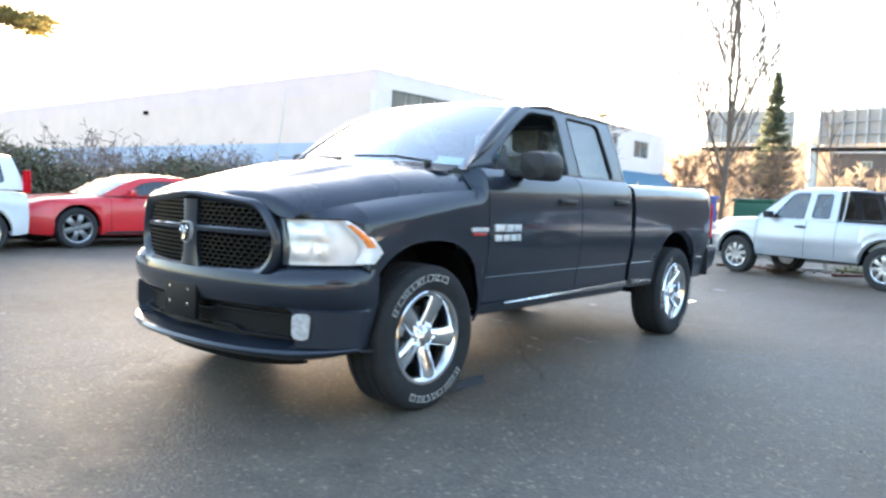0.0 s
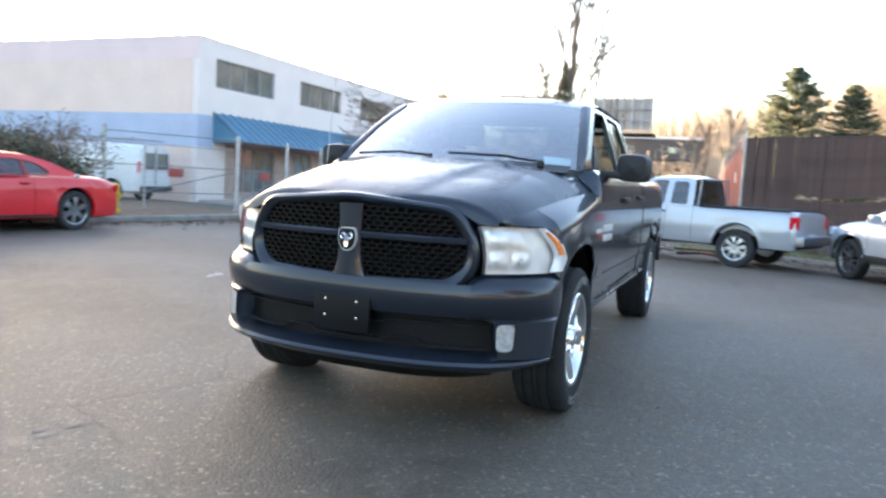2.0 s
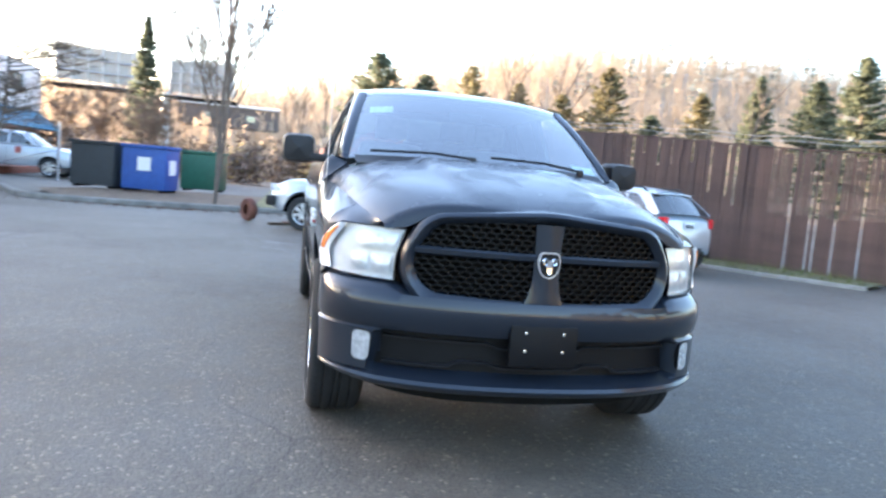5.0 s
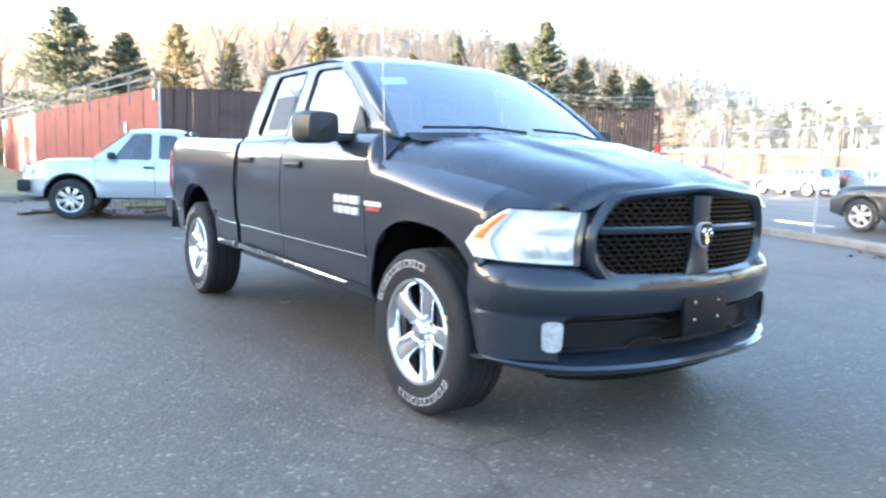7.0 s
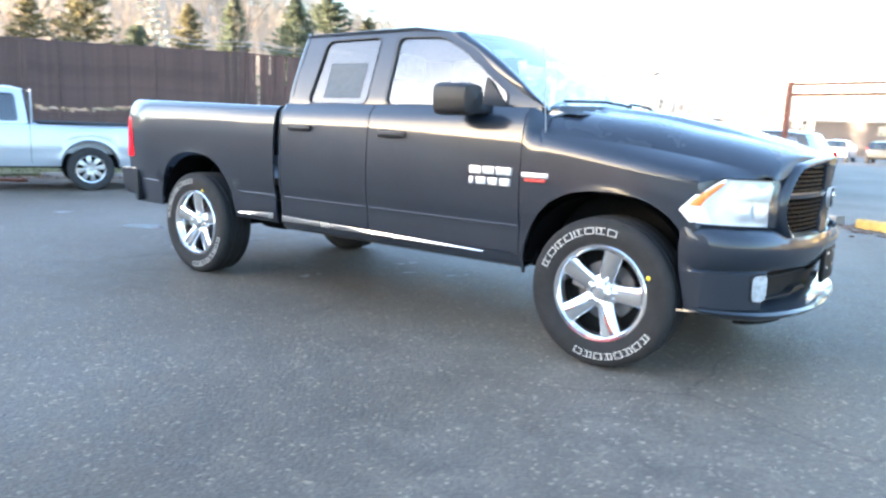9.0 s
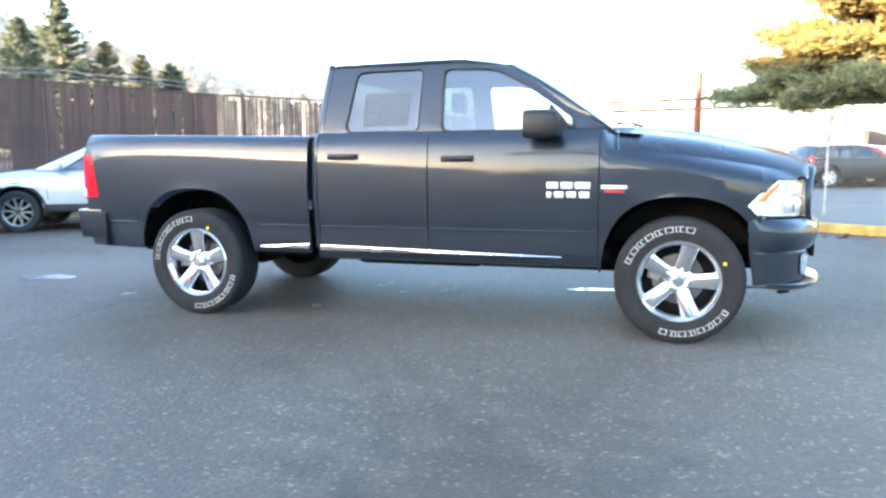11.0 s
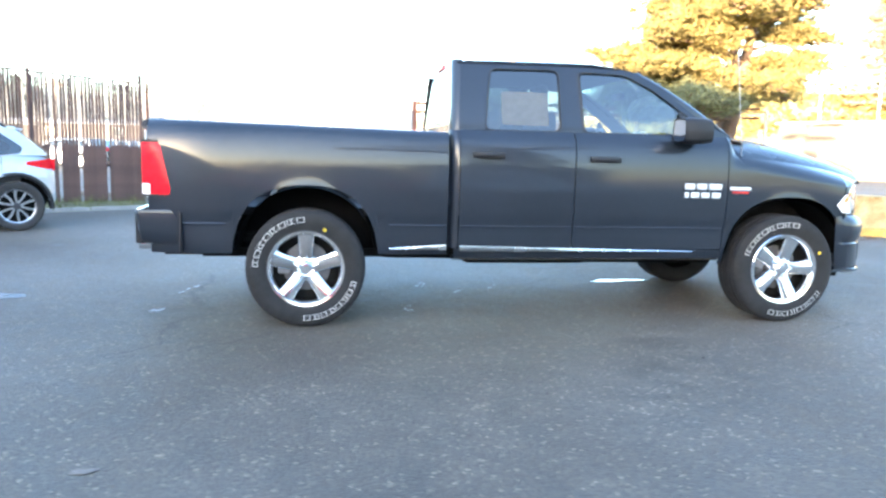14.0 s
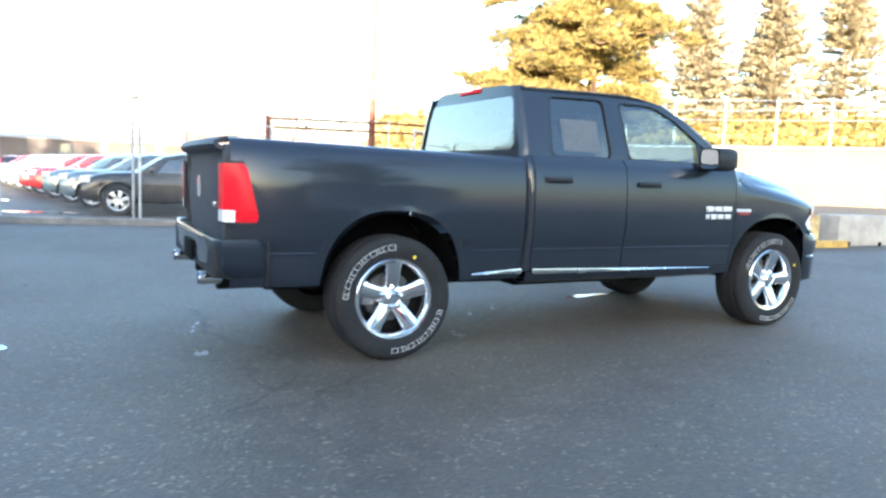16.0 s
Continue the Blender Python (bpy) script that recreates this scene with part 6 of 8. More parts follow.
def extrude_along(poly, profile, closed=False):
    """A kerb or rail: a profile of (out, z) swept along a plan line."""
    pts = [Vector(p) for p in poly]
    rows = []
    for i, p in enumerate(pts):
        d = (pts[min(i + 1, len(pts) - 1)] - pts[max(i - 1, 0)]).normalized()
        n = Vector((-d.y, d.x))
        rows.append([(p.x + n.x * o, p.y + n.y * o, z) for o, z in profile])
    bm = bmesh.new()
    vr = [[bm.verts.new(q) for q in r] for r in rows]
    for a, b in zip(vr, vr[1:]):
        for j in range(len(a) - 1):
            bm.faces.new((a[j], b[j], b[j + 1], a[j + 1]))
    bm.faces.new(vr[0][::-1])
    bm.faces.new(vr[-1])
    bmesh.ops.recalc_face_normals(bm, faces=bm.faces[:])
    return bm


def smooth_line(pts, n=8):
    """A plan line through points, rounded."""
    out = []
    for i in range(len(pts) - 1):
        p0, p1, p2, p3 = (Vector(pts[max(0, min(len(pts) - 1, i + k))]) for k in (-1, 0, 1, 2))
        for j in range(n):
            t = j / n
            q = 0.5 * (2 * p1 + (p2 - p0) * t + (2 * p0 - 5 * p1 + 4 * p2 - p3) * t * t + (3 * p1 - p0 - 3 * p2 + p3) * t**3)
            out.append((q.x, q.y))
    return out + [tuple(pts[-1])]


def chain_link(name, poly, h, label, pitch=0.075, wire=0.0022, top=True, posts=3.0, mesh_from=0.04):
    """Chain-link fence: posts, top rail and a woven diamond mesh."""
    F = thing(name, pose(0, 0, 0), label, "fence")
    L = length(poly)
    n = max(1, round(L / posts))
    for k in range(n + 1):
        x, y, a = along(poly, min(L - 1e-3, L * k / n))
        part("post", tube([(x, y, 0), (x, y, h + 0.04)], 0.03, 8), GALV, F)
    if top:
        for z in (h, 0.06):
            part("rail", tube([(*along(poly, min(L - 1e-3, L * k / (3 * n)))[:2], z) for k in range(3 * n + 1)], 0.018 if z > 1 else 0.006, 6), GALV, F)
    vs, fs = [], []
    m = int(L / pitch)
    steps = 6
    for k in range(-int(h / pitch), m):
        for sl in (1, -1):
            pts = []
            for j in range(steps + 1):
                z = mesh_from + (h - mesh_from) * j / steps
                s = k * pitch + (z if sl > 0 else h - z)
                if 0 <= s <= L - 0.01:
                    x, y, a = along(poly, s)
                    pts.append((x, y, z, a))
            for p, q in zip(pts, pts[1:]):
                i0 = len(vs)
                ux, uy = math.cos(radians(p[3])) * wire, math.sin(radians(p[3])) * wire
                vs += [(p[0] - ux, p[1] - uy, p[2]), (p[0] + ux, p[1] + uy, p[2]), (q[0] + ux, q[1] + uy, q[2]), (q[0] - ux, q[1] - uy, q[2])]
                fs.append((i0, i0 + 1, i0 + 2, i0 + 3))
    tagged(raw("wire_mesh", vs, fs, WIRE, F), kind="stuff")
    return F


# kerb of the sales lot, with the yellow stretch
LOT_EDGE = [(-9.5, 12.2), (-7.0, 11.1), (-4.0, 10.2), (-2.2, 9.35), (0.2, 7.9), (2.2, 6.6), (4.2, 5.4), (6.6, 4.5), (9.0, 4.3)]
line = smooth_line(LOT_EDGE)
kerb_prof = [(0.0, -0.02), (0.0, 0.11), (0.03, 0.14), (0.17, 0.14), (0.2, 0.11), (0.2, -0.02)]
n_y = 4 * 8
tagged(part("kerb", extrude_along(line[:n_y], kerb_prof), KERB), "grey concrete kerb along the fenced lot", "kerb", kind="structure")
tagged(part("kerb_yellow", extrude_along(line[n_y:], kerb_prof), YELLOW), "worn yellow painted kerb", "kerb", kind="structure")
chain_link("lot_fence", [(-6.8, 11.7), (-4.0, 10.9), (-1.75, 10.0)], 2.1, "galvanised chain-link fence round the sales lot", pitch=0.07)
chain_link("lot_fence", [(0.9, 8.6), (2.8, 7.3), (4.4, 6.4)], 2.1, "galvanised chain-link fence round the sales lot", pitch=0.07)
# overhead wire of the fence
W = thing("fence_wire", pose(0, 0, 0), "thin steel wire strung above the lot fence", "wire")
part("wire", tube([(-7.3, 10.0, 2.55), (-5.5, 10.9, 2.50), (-2.0, 10.6, 2.46), (-1.6, 11.0, 2.45)], 0.012, 5), GALV, W)

# sliding gate frame and its red-brown pole
G = thing("cantilever_gate", pose(0, 0, 0), "rusty steel cantilever gate frame beside the lot", "gate")
RUSTY = mat("rusty_steel", (0.16, 0.06, 0.04), 0.75, 0.3, 0.35, 6)
part("post", box(-1.61, -1.51, 11.06, 11.16, 0, 2.42, 0.01), RUSTY, G)
part("post_cap", lathe([(0.002, 0.22), (0.05, 0.20), (0.04, 0.10), (0.06, 0.0)], 12), GALV, G, matrix=pose(-1.56, 11.11, 2.40, 90, 0, 0))
for z in (2.36, 2.16):
    part("rail", tube([(-1.56, 11.11, z), (2.2, 10.2, z), (6.0, 9.2, z)], 0.028, 8), RUSTY, G)
for s in (0.35, 0.62, 0.85):
    part("picket", tube([(-1.56 + 7.56 * s, 11.11 - 1.9 * s, 0), (-1.56 + 7.56 * s, 11.11 - 1.9 * s, 2.45)], 0.022, 6), GALV, G)
PO = thing("light_pole", pose(0.72, 10.63, 0), "tall steel pole, rust-red below and yellow above", "pole")
part("lower_pole", tube([(0, 0, 0), (0.02, 0, 2.9)], 0.075, 12), RUSTY, PO, "rust-red lower pole")
part("upper_pole", tube([(0.02, 0, 2.9), (0.06, 0, 9.5)], 0.065, 12, r1=0.05), YELLOW, PO, "yellow upper pole")
LP = thing("lot_lamp", pose(-4.35, 11.2, 0), "slim lamp post by the sales lot fence", "lamp")
part("post", tube([(0, 0, 0), (0, 0, 2.60)], 0.028, 8), GALV, LP)
part("lamp_head", lathe([(0.002, 0.06), (0.06, 0.045), (0.14, 0.02), (0.13, 0.0), (0.03, -0.05)], 16), FRAME, LP, matrix=pose(0, 0, 2.60, 90, 0, 0))
# pale bollards in the lot
for i, (x, y) in enumerate(((-3.0, 20.0), (-8.2, 22.0), (-4.3, 30.0))):
    b = thing("bollard_sign", pose(x, y, 0), "small dark sign on a thin post", "sign", "signs in the lot")
    part("post", tube([(0, 0, 0), (0, 0, 1.9)], 0.03, 6), GALV, b)
    part("panel", box(-0.12, 0.12, -0.02, 0.02, 1.7, 2.15, 0.01), FRAME, b)

# concrete blocks painted yellow
BLOCK_Y = mat("block_yellow", (0.34, 0.20, 0.05), 0.85, var=0.4, scale=4.0, color2=(0.42, 0.33, 0.18), bump=0.3)
def block(m, L, painted):
    o = thing("concrete_block", m, "weathered yellow concrete barrier block" if painted else "grey weathered concrete barrier block", "barrier", "barrier blocks")
    b = box(-L / 2, L / 2, -0.30, 0.30, 0, 0.66, 0.035)
    part("block", b, BLOCK_Y if painted else CONCRETE, o)
    for x in (-L * 0.3, L * 0.3):
        part("lift_notch", box(x - 0.05, x + 0.05, -0.306, -0.28, 0.0, 0.09), DARK, o)
    return o


for x, y, a, L, p in ((5.4, 5.75, -26, 1.7, True), (7.2, 5.2, -14, 1.7, True), (8.35, 4.95, -12, 0.45, True), (9.9, 4.8, -8, 1.5, False), (11.9, 4.7, 0, 1.6, True)):
    block(pose(x, y, 0, 0, 0, a), L, p)

# brown slatted fence
FL = length(FENCE)
tops = [(0, 2.86), (6, 2.84), (9.0, 2.66), (FL, 2.52)]
BF = thing("slat_fence", pose(0, 0, 0), "tall brown slatted chain-link fence with gaps and missing slats", "fence")
rng = random.Random(11)
n_s = int(FL / 0.062)
slat_meshes = []
for k in range(10):
    slat_meshes.append(part("slat_master", box(-0.0365, 0.0365, -0.006, 0.006, 0, 1.0), BROWN).data)
for o in [o for o in scene.objects if o.name.startswith("slat_master")]:
    bpy.data.objects.remove(o)
for k in range(n_s):
    s = (k + 0.5) * FL / n_s
    x, y, a = along(FENCE, s)
    top = curve_at(tops, s) - 0.02 + rng.uniform(-0.05, 0.03)
    sparse = s > FL - 2.6
    if sparse and rng.random() < (0.12 if s > FL - 1.6 else 0.05):
        continue
    broken = 1.4 < s < 5.4
    low = 1.44 + 0.05 * math.sin(s * 2.1) + rng.uniform(-0.03, 0.03) if broken else 0.05
    runs = [(low, top, 1.0)]
    if broken:
        patch = 1.12 if s < 3.9 else 1.36 + rng.uniform(-0.04, 0.03)
        if s < 3.9:
            runs.append((1.10, 1.36 + 0.04 * math.sin(s * 2.1) + rng.uniform(-0.03, 0.03), 1.0))
        runs.append((0.04, patch, 0.62))
    elif s > 5.4 and rng.random() < 0.10:
        runs[0] = (low, top - rng.uniform(0.3, 1.4), 1.0)
    if sparse:
        runs = [(0.04, 1.20 + rng.uniform(-0.03, 0.03), 1.0), (1.14, top - rng.uniform(0, 0.10), 0.62)]
    for lo, hi, wide in runs:
        if hi - lo < 0.1:
            continue
        sl = new("slat", slat_meshes[k % 10])
        sl.parent = BF
        sl.matrix_basis = pose(x, y, lo, rng.uniform(-0.6, 0.6), rng.uniform(-0.35, 0.35), a + rng.uniform(-3, 3)) @ Matrix.Diagonal((wide, 1, hi - lo, 1))
npost = 6
for k in range(npost + 1):
    x, y, a = along(FENCE, min(FL - 0.01, FL * k / npost))
    hgt = curve_at(tops, FL * k / npost)
    part("post", tube([(x, y, 0), (x, y, hgt + (0.12 if k in (0, npost) else 0.02))], 0.035, 8), GALV if k == 0 else BROWN, BF)
for zf in (0.985,):
    part("rail", tube([(*along(FENCE, min(FL - 0.01, FL * k / 40))[:2], curve_at(tops, FL * k / 40) * zf) for k in range(41)], 0.02, 6), BROWN, BF)
for dz in (0.10, 0.2):
    part("barbed_wire", tube([(*along(FENCE, min(FL - 0.01, FL * k / 40))[:2], curve_at(tops, FL * k / 40) + dz + 0.02 * math.sin(k)) for k in range(14, 41)], 0.006, 4), GALV, BF)
# red and white end post with its roller
EP = thing("gate_roller_post", pose(-7.25, 9.95, 0), "red and white striped gate post with a roller wheel", "post")
STRIPE_R = mat("red_tape", (0.5, 0.03, 0.03), 0.5)
for k in range(8):
    part("stripe", box(-0.05, 0.05, -0.04, 0.04, 0.15 + 0.2 * k, 0.35 + 0.2 * k), STRIPE_R if k % 2 else PAPER, EP)
part("post", tube([(0, 0, 1.75), (0, 0, 2.5)], 0.03, 8), RUSTY, EP)
part("roller", lathe([(0.002, 0.03), (0.09, 0.03), (0.11, 0.0), (0.09, -0.03), (0.002, -0.03)], 20), CAR_TYRE, EP, matrix=pose(0.22, -0.02, 0.11))
part("foot", tube([(0, 0, 0.2), (0.22, -0.02, 0.11)], 0.02, 6), GALV, EP)

# red sheet-metal wall with a pipe rail along its top
DULL_PIPE = mat("dull_pipe", (0.22, 0.22, 0.22), 0.7, 0.2, 0.2)
RW = thing("sheet_metal_wall", pose(0, 0, 0), "faded red corrugated metal wall with pipe railing on top", "wall")
for k in range(24):
    x0, x1 = -16.15 - 1.2 * k, -16.15 - 1.2 * (k + 1)
    z1 = 2.86 - 0.004 * k

    def sheet(u, z, x0=x0, x1=x1):
        x = x0 + (x1 - x0) * u
        return (x, 1.78 - 0.045 * (-16.15 - x) + 0.018 * (1 if int(u * 12) % 2 else 0) - 0.02 * (k % 2), z)

    part("sheet", thick(grid(sheet, lin(0, 1, 25), (0, z1), flip=False), 0.004), RUST, RW)
for dz in (0.25, 0.5):
    part("pipe_rail", tube([(-16.2, 1.75, 2.86 + dz), (-45.0, 0.48, 2.80 + dz)], 0.024, 6), DULL_PIPE, RW)
for k in range(13):
    x = -16.2 - 2.4 * k
    part("rail_post", tube([(x, 1.75 - 0.045 * (-16.2 - x), 2.5), (x, 1.75 - 0.045 * (-16.2 - x), 3.4)], 0.022, 6), DULL_PIPE, RW)
part("notice", box(-19.15, -18.9, 1.60, 1.625, 1.75, 2.05, 0.004), PAPER, RW)
part("notice", box(-16.35, -16.2, 1.72, 1.745, 2.55, 2.8, 0.004), PAPER, RW)

# verge under the brown fence
VERGE = mat("damp_verge", (0.085, 0.085, 0.035), 0.95, var=0.45, scale=4.0, bump=0.5, bump_scale=20, color2=(0.13, 0.12, 0.06))
vl = smooth_line([(-13.9, 0.2), (-13.6, 2.4), (-12.2, 4.4), (-10.6, 6.2), (-8.6, 7.6), (-6.9, 8.9)])
vb = bmesh.new()
fl = [along(FENCE, min(FL - 0.01, FL * k / (len(vl) - 1)))[:2] for k in range(len(vl))]
ring_loops(vb, [[(x, y, 0.0) for x, y in vl], [(x, y, 0.05) for x, y in vl], [(x * 0.6 + a * 0.4, y * 0.6 + b * 0.4, 0.09) for (x, y), (a, b) in zip(vl, fl)], [(a - 0.3, b + 0.3, 0.07) for a, b in fl]], closed=False)
tagged(part("verge", vb, VERGE), "narrow strip of mossy soil and grass under the fence", "verge", kind="structure")
# low yellowish kerb at its foot
tagged(part("verge_kerb", extrude_along(vl[8:], [(-0.06, -0.01), (-0.06, 0.07), (0.06, 0.07), (0.06, -0.01)]), CONCRETE), "low broken concrete edging", "kerb", kind="structure")
gv, gf = [], []
for k in range(2600):
    t = rng.random()
    i = min(len(vl) - 2, int(t * (len(vl) - 1)))
    u = rng.random()
    x = vl[i][0] * (1 - u) + fl[i][0] * u + rng.uniform(-0.2, 0.2)
    y = vl[i][1] * (1 - u) + fl[i][1] * u + rng.uniform(-0.2, 0.2)
    h, a, b = rng.uniform(0.06, 0.22), rng.uniform(0, 6.28), rng.uniform(-0.08, 0.08)
    i0 = len(gv)
    gv += [(x - 0.008 * math.cos(a), y - 0.008 * math.sin(a), 0.03), (x + 0.008 * math.cos(a), y + 0.008 * math.sin(a), 0.03), (x + b, y + b * 0.5, 0.05 + h)]
    gf.append((i0, i0 + 1, i0 + 2))
GRASS = mat("winter_grass", (0.10, 0.11, 0.035), 0.9, var=0.3, island=0.4)
tagged(raw("grass", gv, gf, GRASS), "tufts of winter grass along the fence", "grass", kind="stuff")

LAWN = mat("winter_lawn", (0.15, 0.14, 0.05), 0.95, var=0.3, scale=3, bump=0.5, bump_scale=30, color2=(0.19, 0.16, 0.07))
tagged(part("lawn", box(-46.0, -17.3, -2.2, 0.4, 0.0, 0.13), LAWN), "strip of pale winter grass below the red wall", "lawn", kind="structure")
# kerbed island, mulch bed and pavement before the office
tagged(part("island_kerb", extrude_along(smooth_line([(-6.2, -11.3), (-8.0, -10.75), (-10.2, -10.5), (-11.9, -10.6), (-13.2, -11.6)]), kerb_prof), KERB), "worn concrete kerb by the street", "kerb", kind="structure")
tagged(part("street_kerb", extrude_along(smooth_line([(-19.5, -9.6), (-16.6, -8.2), (-15.7, -6.9), (-15.9, -4.6), (-16.6, -2.0), (-16.9, 0.6)]), kerb_prof), KERB), "curved concrete kerb by the street", "kerb", kind="structure")
SOIL = mat("leafy_soil", (0.11, 0.06, 0.035), 0.95, var=0.4, scale=5, bump=0.6, bump_scale=25, color2=(0.15, 0.10, 0.06))
MULCH = mat("red_bark_mulch", (0.22, 0.075, 0.045), 0.95, var=0.35, scale=5, bump=0.6, bump_scale=25)
sb = plate(smooth_line([(-15.9, -6.9), (-16.1, -4.6), (-16.8, -2.0), (-17.1, 0.6), (-24.0, 0.6), (-24.0, -6.0), (-19.5, -8.6)], 4), place=lambda a, b: (a, b, 0.10))
tagged(part("planting_bed", sb, SOIL), "leaf-strewn soil bed behind the kerb", "soil", kind="structure")
mb = box(-42.0, -19.8, -15.0, -13.6, 0.0, 0.32, 0.1)
tagged(part("mulch_bed", mb, MULCH), "raised red bark mulch bed before the office", "soil", kind="structure")
tagged(part("pavement", box(-45.0, -18.0, -17.4, -15.1, 0.0, 0.10), CONCRETE), "concrete pavement along the office front", "pavement", kind="structure")
hs = plate(smooth_line([(3.0, -12.2), (-2.0, -12.1), (-6.2, -11.6), (-8.0, -11.05), (-10.2, -10.8), (-11.9, -10.9), (-13.4, -12.0), (-14.5, -14.0), (-15.0, -19.0), (-6.0, -20.0), (3.0, -19.0)], 4), place=lambda a, b: (a, b, 0.08))
tagged(part("hedge_bed", hs, SOIL), "dark leafy soil under the hedge", "soil", kind="structure")

# galvanised gate fence before the office
GF = thing("barrier_fence", pose(0, 0, 0), "galvanised pipe and chain-link barrier along the office street", "fence")
bf_pts = [(-10.6, -14.2), (-14.2, -12.6), (-17.1, -12.8), (-20.2, -13.4), (-24.0, -12.2), (-28.0, -10.5)]
for x, y in bf_pts:
    part("post", tube([(x, y, 0), (x, y, 2.35)], 0.06, 10), GALV, GF)
for (x0, y0), (x1, y1) in zip(bf_pts, bf_pts[1:]):
    for z in (0.55, 1.3, 2.2):
        part("rail", tube([(x0, y0, z), (x1, y1, z)], 0.017, 6), WIRE, GF)
    part("brace", tube([(x0, y0, 0.3), (x1, y1, 1.25)], 0.016, 6), WIRE, GF)
    part("sign", box((x0 + x1) / 2 - 0.3, (x0 + x1) / 2 + 0.3, (y0 + y1) / 2 + 0.03, (y0 + y1) / 2 + 0.05, 1.0, 1.25, 0.005), RUST, GF, "small red sign")
chain_link("hedge_fence", [(2.5, -14.9), (-4.0, -14.8), (-10.6, -14.2), (-14.2, -12.6)], 1.9, "chain-link fence grown over with brambles", pitch=0.12, wire=0.004)

# bins
def bin_box(m, paint_mat, label):
    b = thing("waste_bin", m, label, "bin")
    part("body", box(-0.75, 0.75, -0.55, 0.55, 0.08, 1.45, 0.04), paint_mat, b)
    part("lid", box(-0.80, 0.80, -0.60, 0.60, 1.45, 1.56, 0.03), paint_mat, b)
    for x in (-0.6, 0.6):
        part("foot", box(x - 0.06, x + 0.06, -0.5, 0.5, 0.0, 0.09), DARK, b)
    return b


blue_bin = bin_box(pose(-22.2, -5.9, 0.1, 0, 0, 75), mat("bin_blue", (0.02, 0.08, 0.30), 0.5, var=0.15), "blue steel recycling bin with a white notice")
part("notice", box(-0.2, 0.25, -0.565, -0.555, 0.7, 1.15), PAPER, blue_bin)
part("notice", box(0.755, 0.765, -0.25, 0.25, 0.6, 1.1), PAPER, blue_bin)
bin_box(pose(-22.6, -7.6, 0.1, 0, 0, 75), mat("bin_dark", (0.03, 0.035, 0.04), 0.6), "dark steel waste bin beside a blue bin")
bin_box(pose(-26.0, -4.6, 0.1, 0, 0, 80), mat("bin_green", (0.015, 0.10, 0.06), 0.5), "dark green steel waste bin")
# hydrant
HY = thing("fire_hydrant", pose(-9.3, -12.4, 0.08), "yellow cast-iron fire hydrant", "hydrant")
HYD = mat("hydrant_yellow", (0.46, 0.28, 0.03), 0.6, var=0.2)
part("barrel", lathe([(0.002, 0.75), (0.06, 0.74), (0.11, 0.68), (0.12, 0.60), (0.10, 0.58), (0.10, 0.12), (0.15, 0.10), (0.15, 0.0)], 20), HYD, HY, matrix=pose(0, 0, 0, 90, 0, 0))
part("outlet", tube([(-0.17, 0, 0.45), (0.17, 0, 0.45)], 0.05, 10), HYD, HY)
part("outlet", tube([(0, 0, 0.42), (0, 0.17, 0.42)], 0.06, 10), HYD, HY)
# junk by the compact pickup
JU = thing("old_wheel", pose(-13.2, -2.1, 0.0), "rusty steel wheel lying by the kerb", "wheel")
part("tyre", lathe([(0.12, -0.07), (0.24, -0.08), (0.27, 0), (0.24, 0.08), (0.12, 0.07)], 24), RUSTY, JU, matrix=pose(0, 0, 0.27, 0, 0, 35))
for i in range(9):
    x, y = -12.6 - rng.uniform(0, 1.2), -2.0 + rng.uniform(0, 4.0)
    d = thing("scrap_plank", pose(x, y, 0.0, 0, 0, rng.uniform(0, 180)), "broken board lying on the asphalt", "debris", "scrap boards by the kerb")
    part("board", box(-0.4, 0.4, -0.06, 0.06, 0.0, 0.05, 0.008), (SOIL, RUSTY, CONCRETE)[i % 3], d)

# ---- worn paint, damp and pale patches on the asphalt ----
def splat(bm, x, y, a, L, w, z, seed):
    rg = random.Random(seed)
    n = 26
    c, s = math.cos(radians(a)), math.sin(radians(a))
    vs = []
    for k in range(n):
        t = 2 * math.pi * k / n
        r = 1 + 0.16 * math.sin(3 * t + seed) + 0.10 * math.sin(5 * t + 2 * seed) + rg.uniform(-0.05, 0.05)
        u, v = L / 2 * math.cos(t) * r, w / 2 * math.sin(t) * r
        vs.append(bm.verts.new((x + u * c - v * s, y + u * s + v * c, z)))
    bm.faces.new(vs)


PATCH = mat("pale_worn_paint", (0.24, 0.24, 0.24), 0.75, var=0.4, scale=14)
BROWN_STAIN = mat("tan_stain", (0.19, 0.155, 0.13), 0.8, var=0.4, scale=10)


def marks(kind, label, category, material, rows, z):
    """Flat ragged patches on the asphalt, each of several overlapping flakes."""
    for i, (x, y, a, L, w, n) in enumerate(rows):
        rg = random.Random(500 + i)
        sp = bmesh.new()
        for j in range(n):
            f = 1.0 if n == 1 else rg.uniform(0.15, 0.5)
            u, v = ((0, 0) if n == 1 else (rg.uniform(-0.5, 0.5) * L, rg.uniform(-0.5, 0.5) * w))
            c, s = math.cos(radians(a)), math.sin(radians(a))
            splat(sp, x + u * c - v * s, y + u * s + v * c, a + rg.uniform(-15, 15), L * f, w * f, z + 0.0006 * j, 40 + i * 7 + j)
        tagged(part(kind, sp, material), label, category, kind="structure")


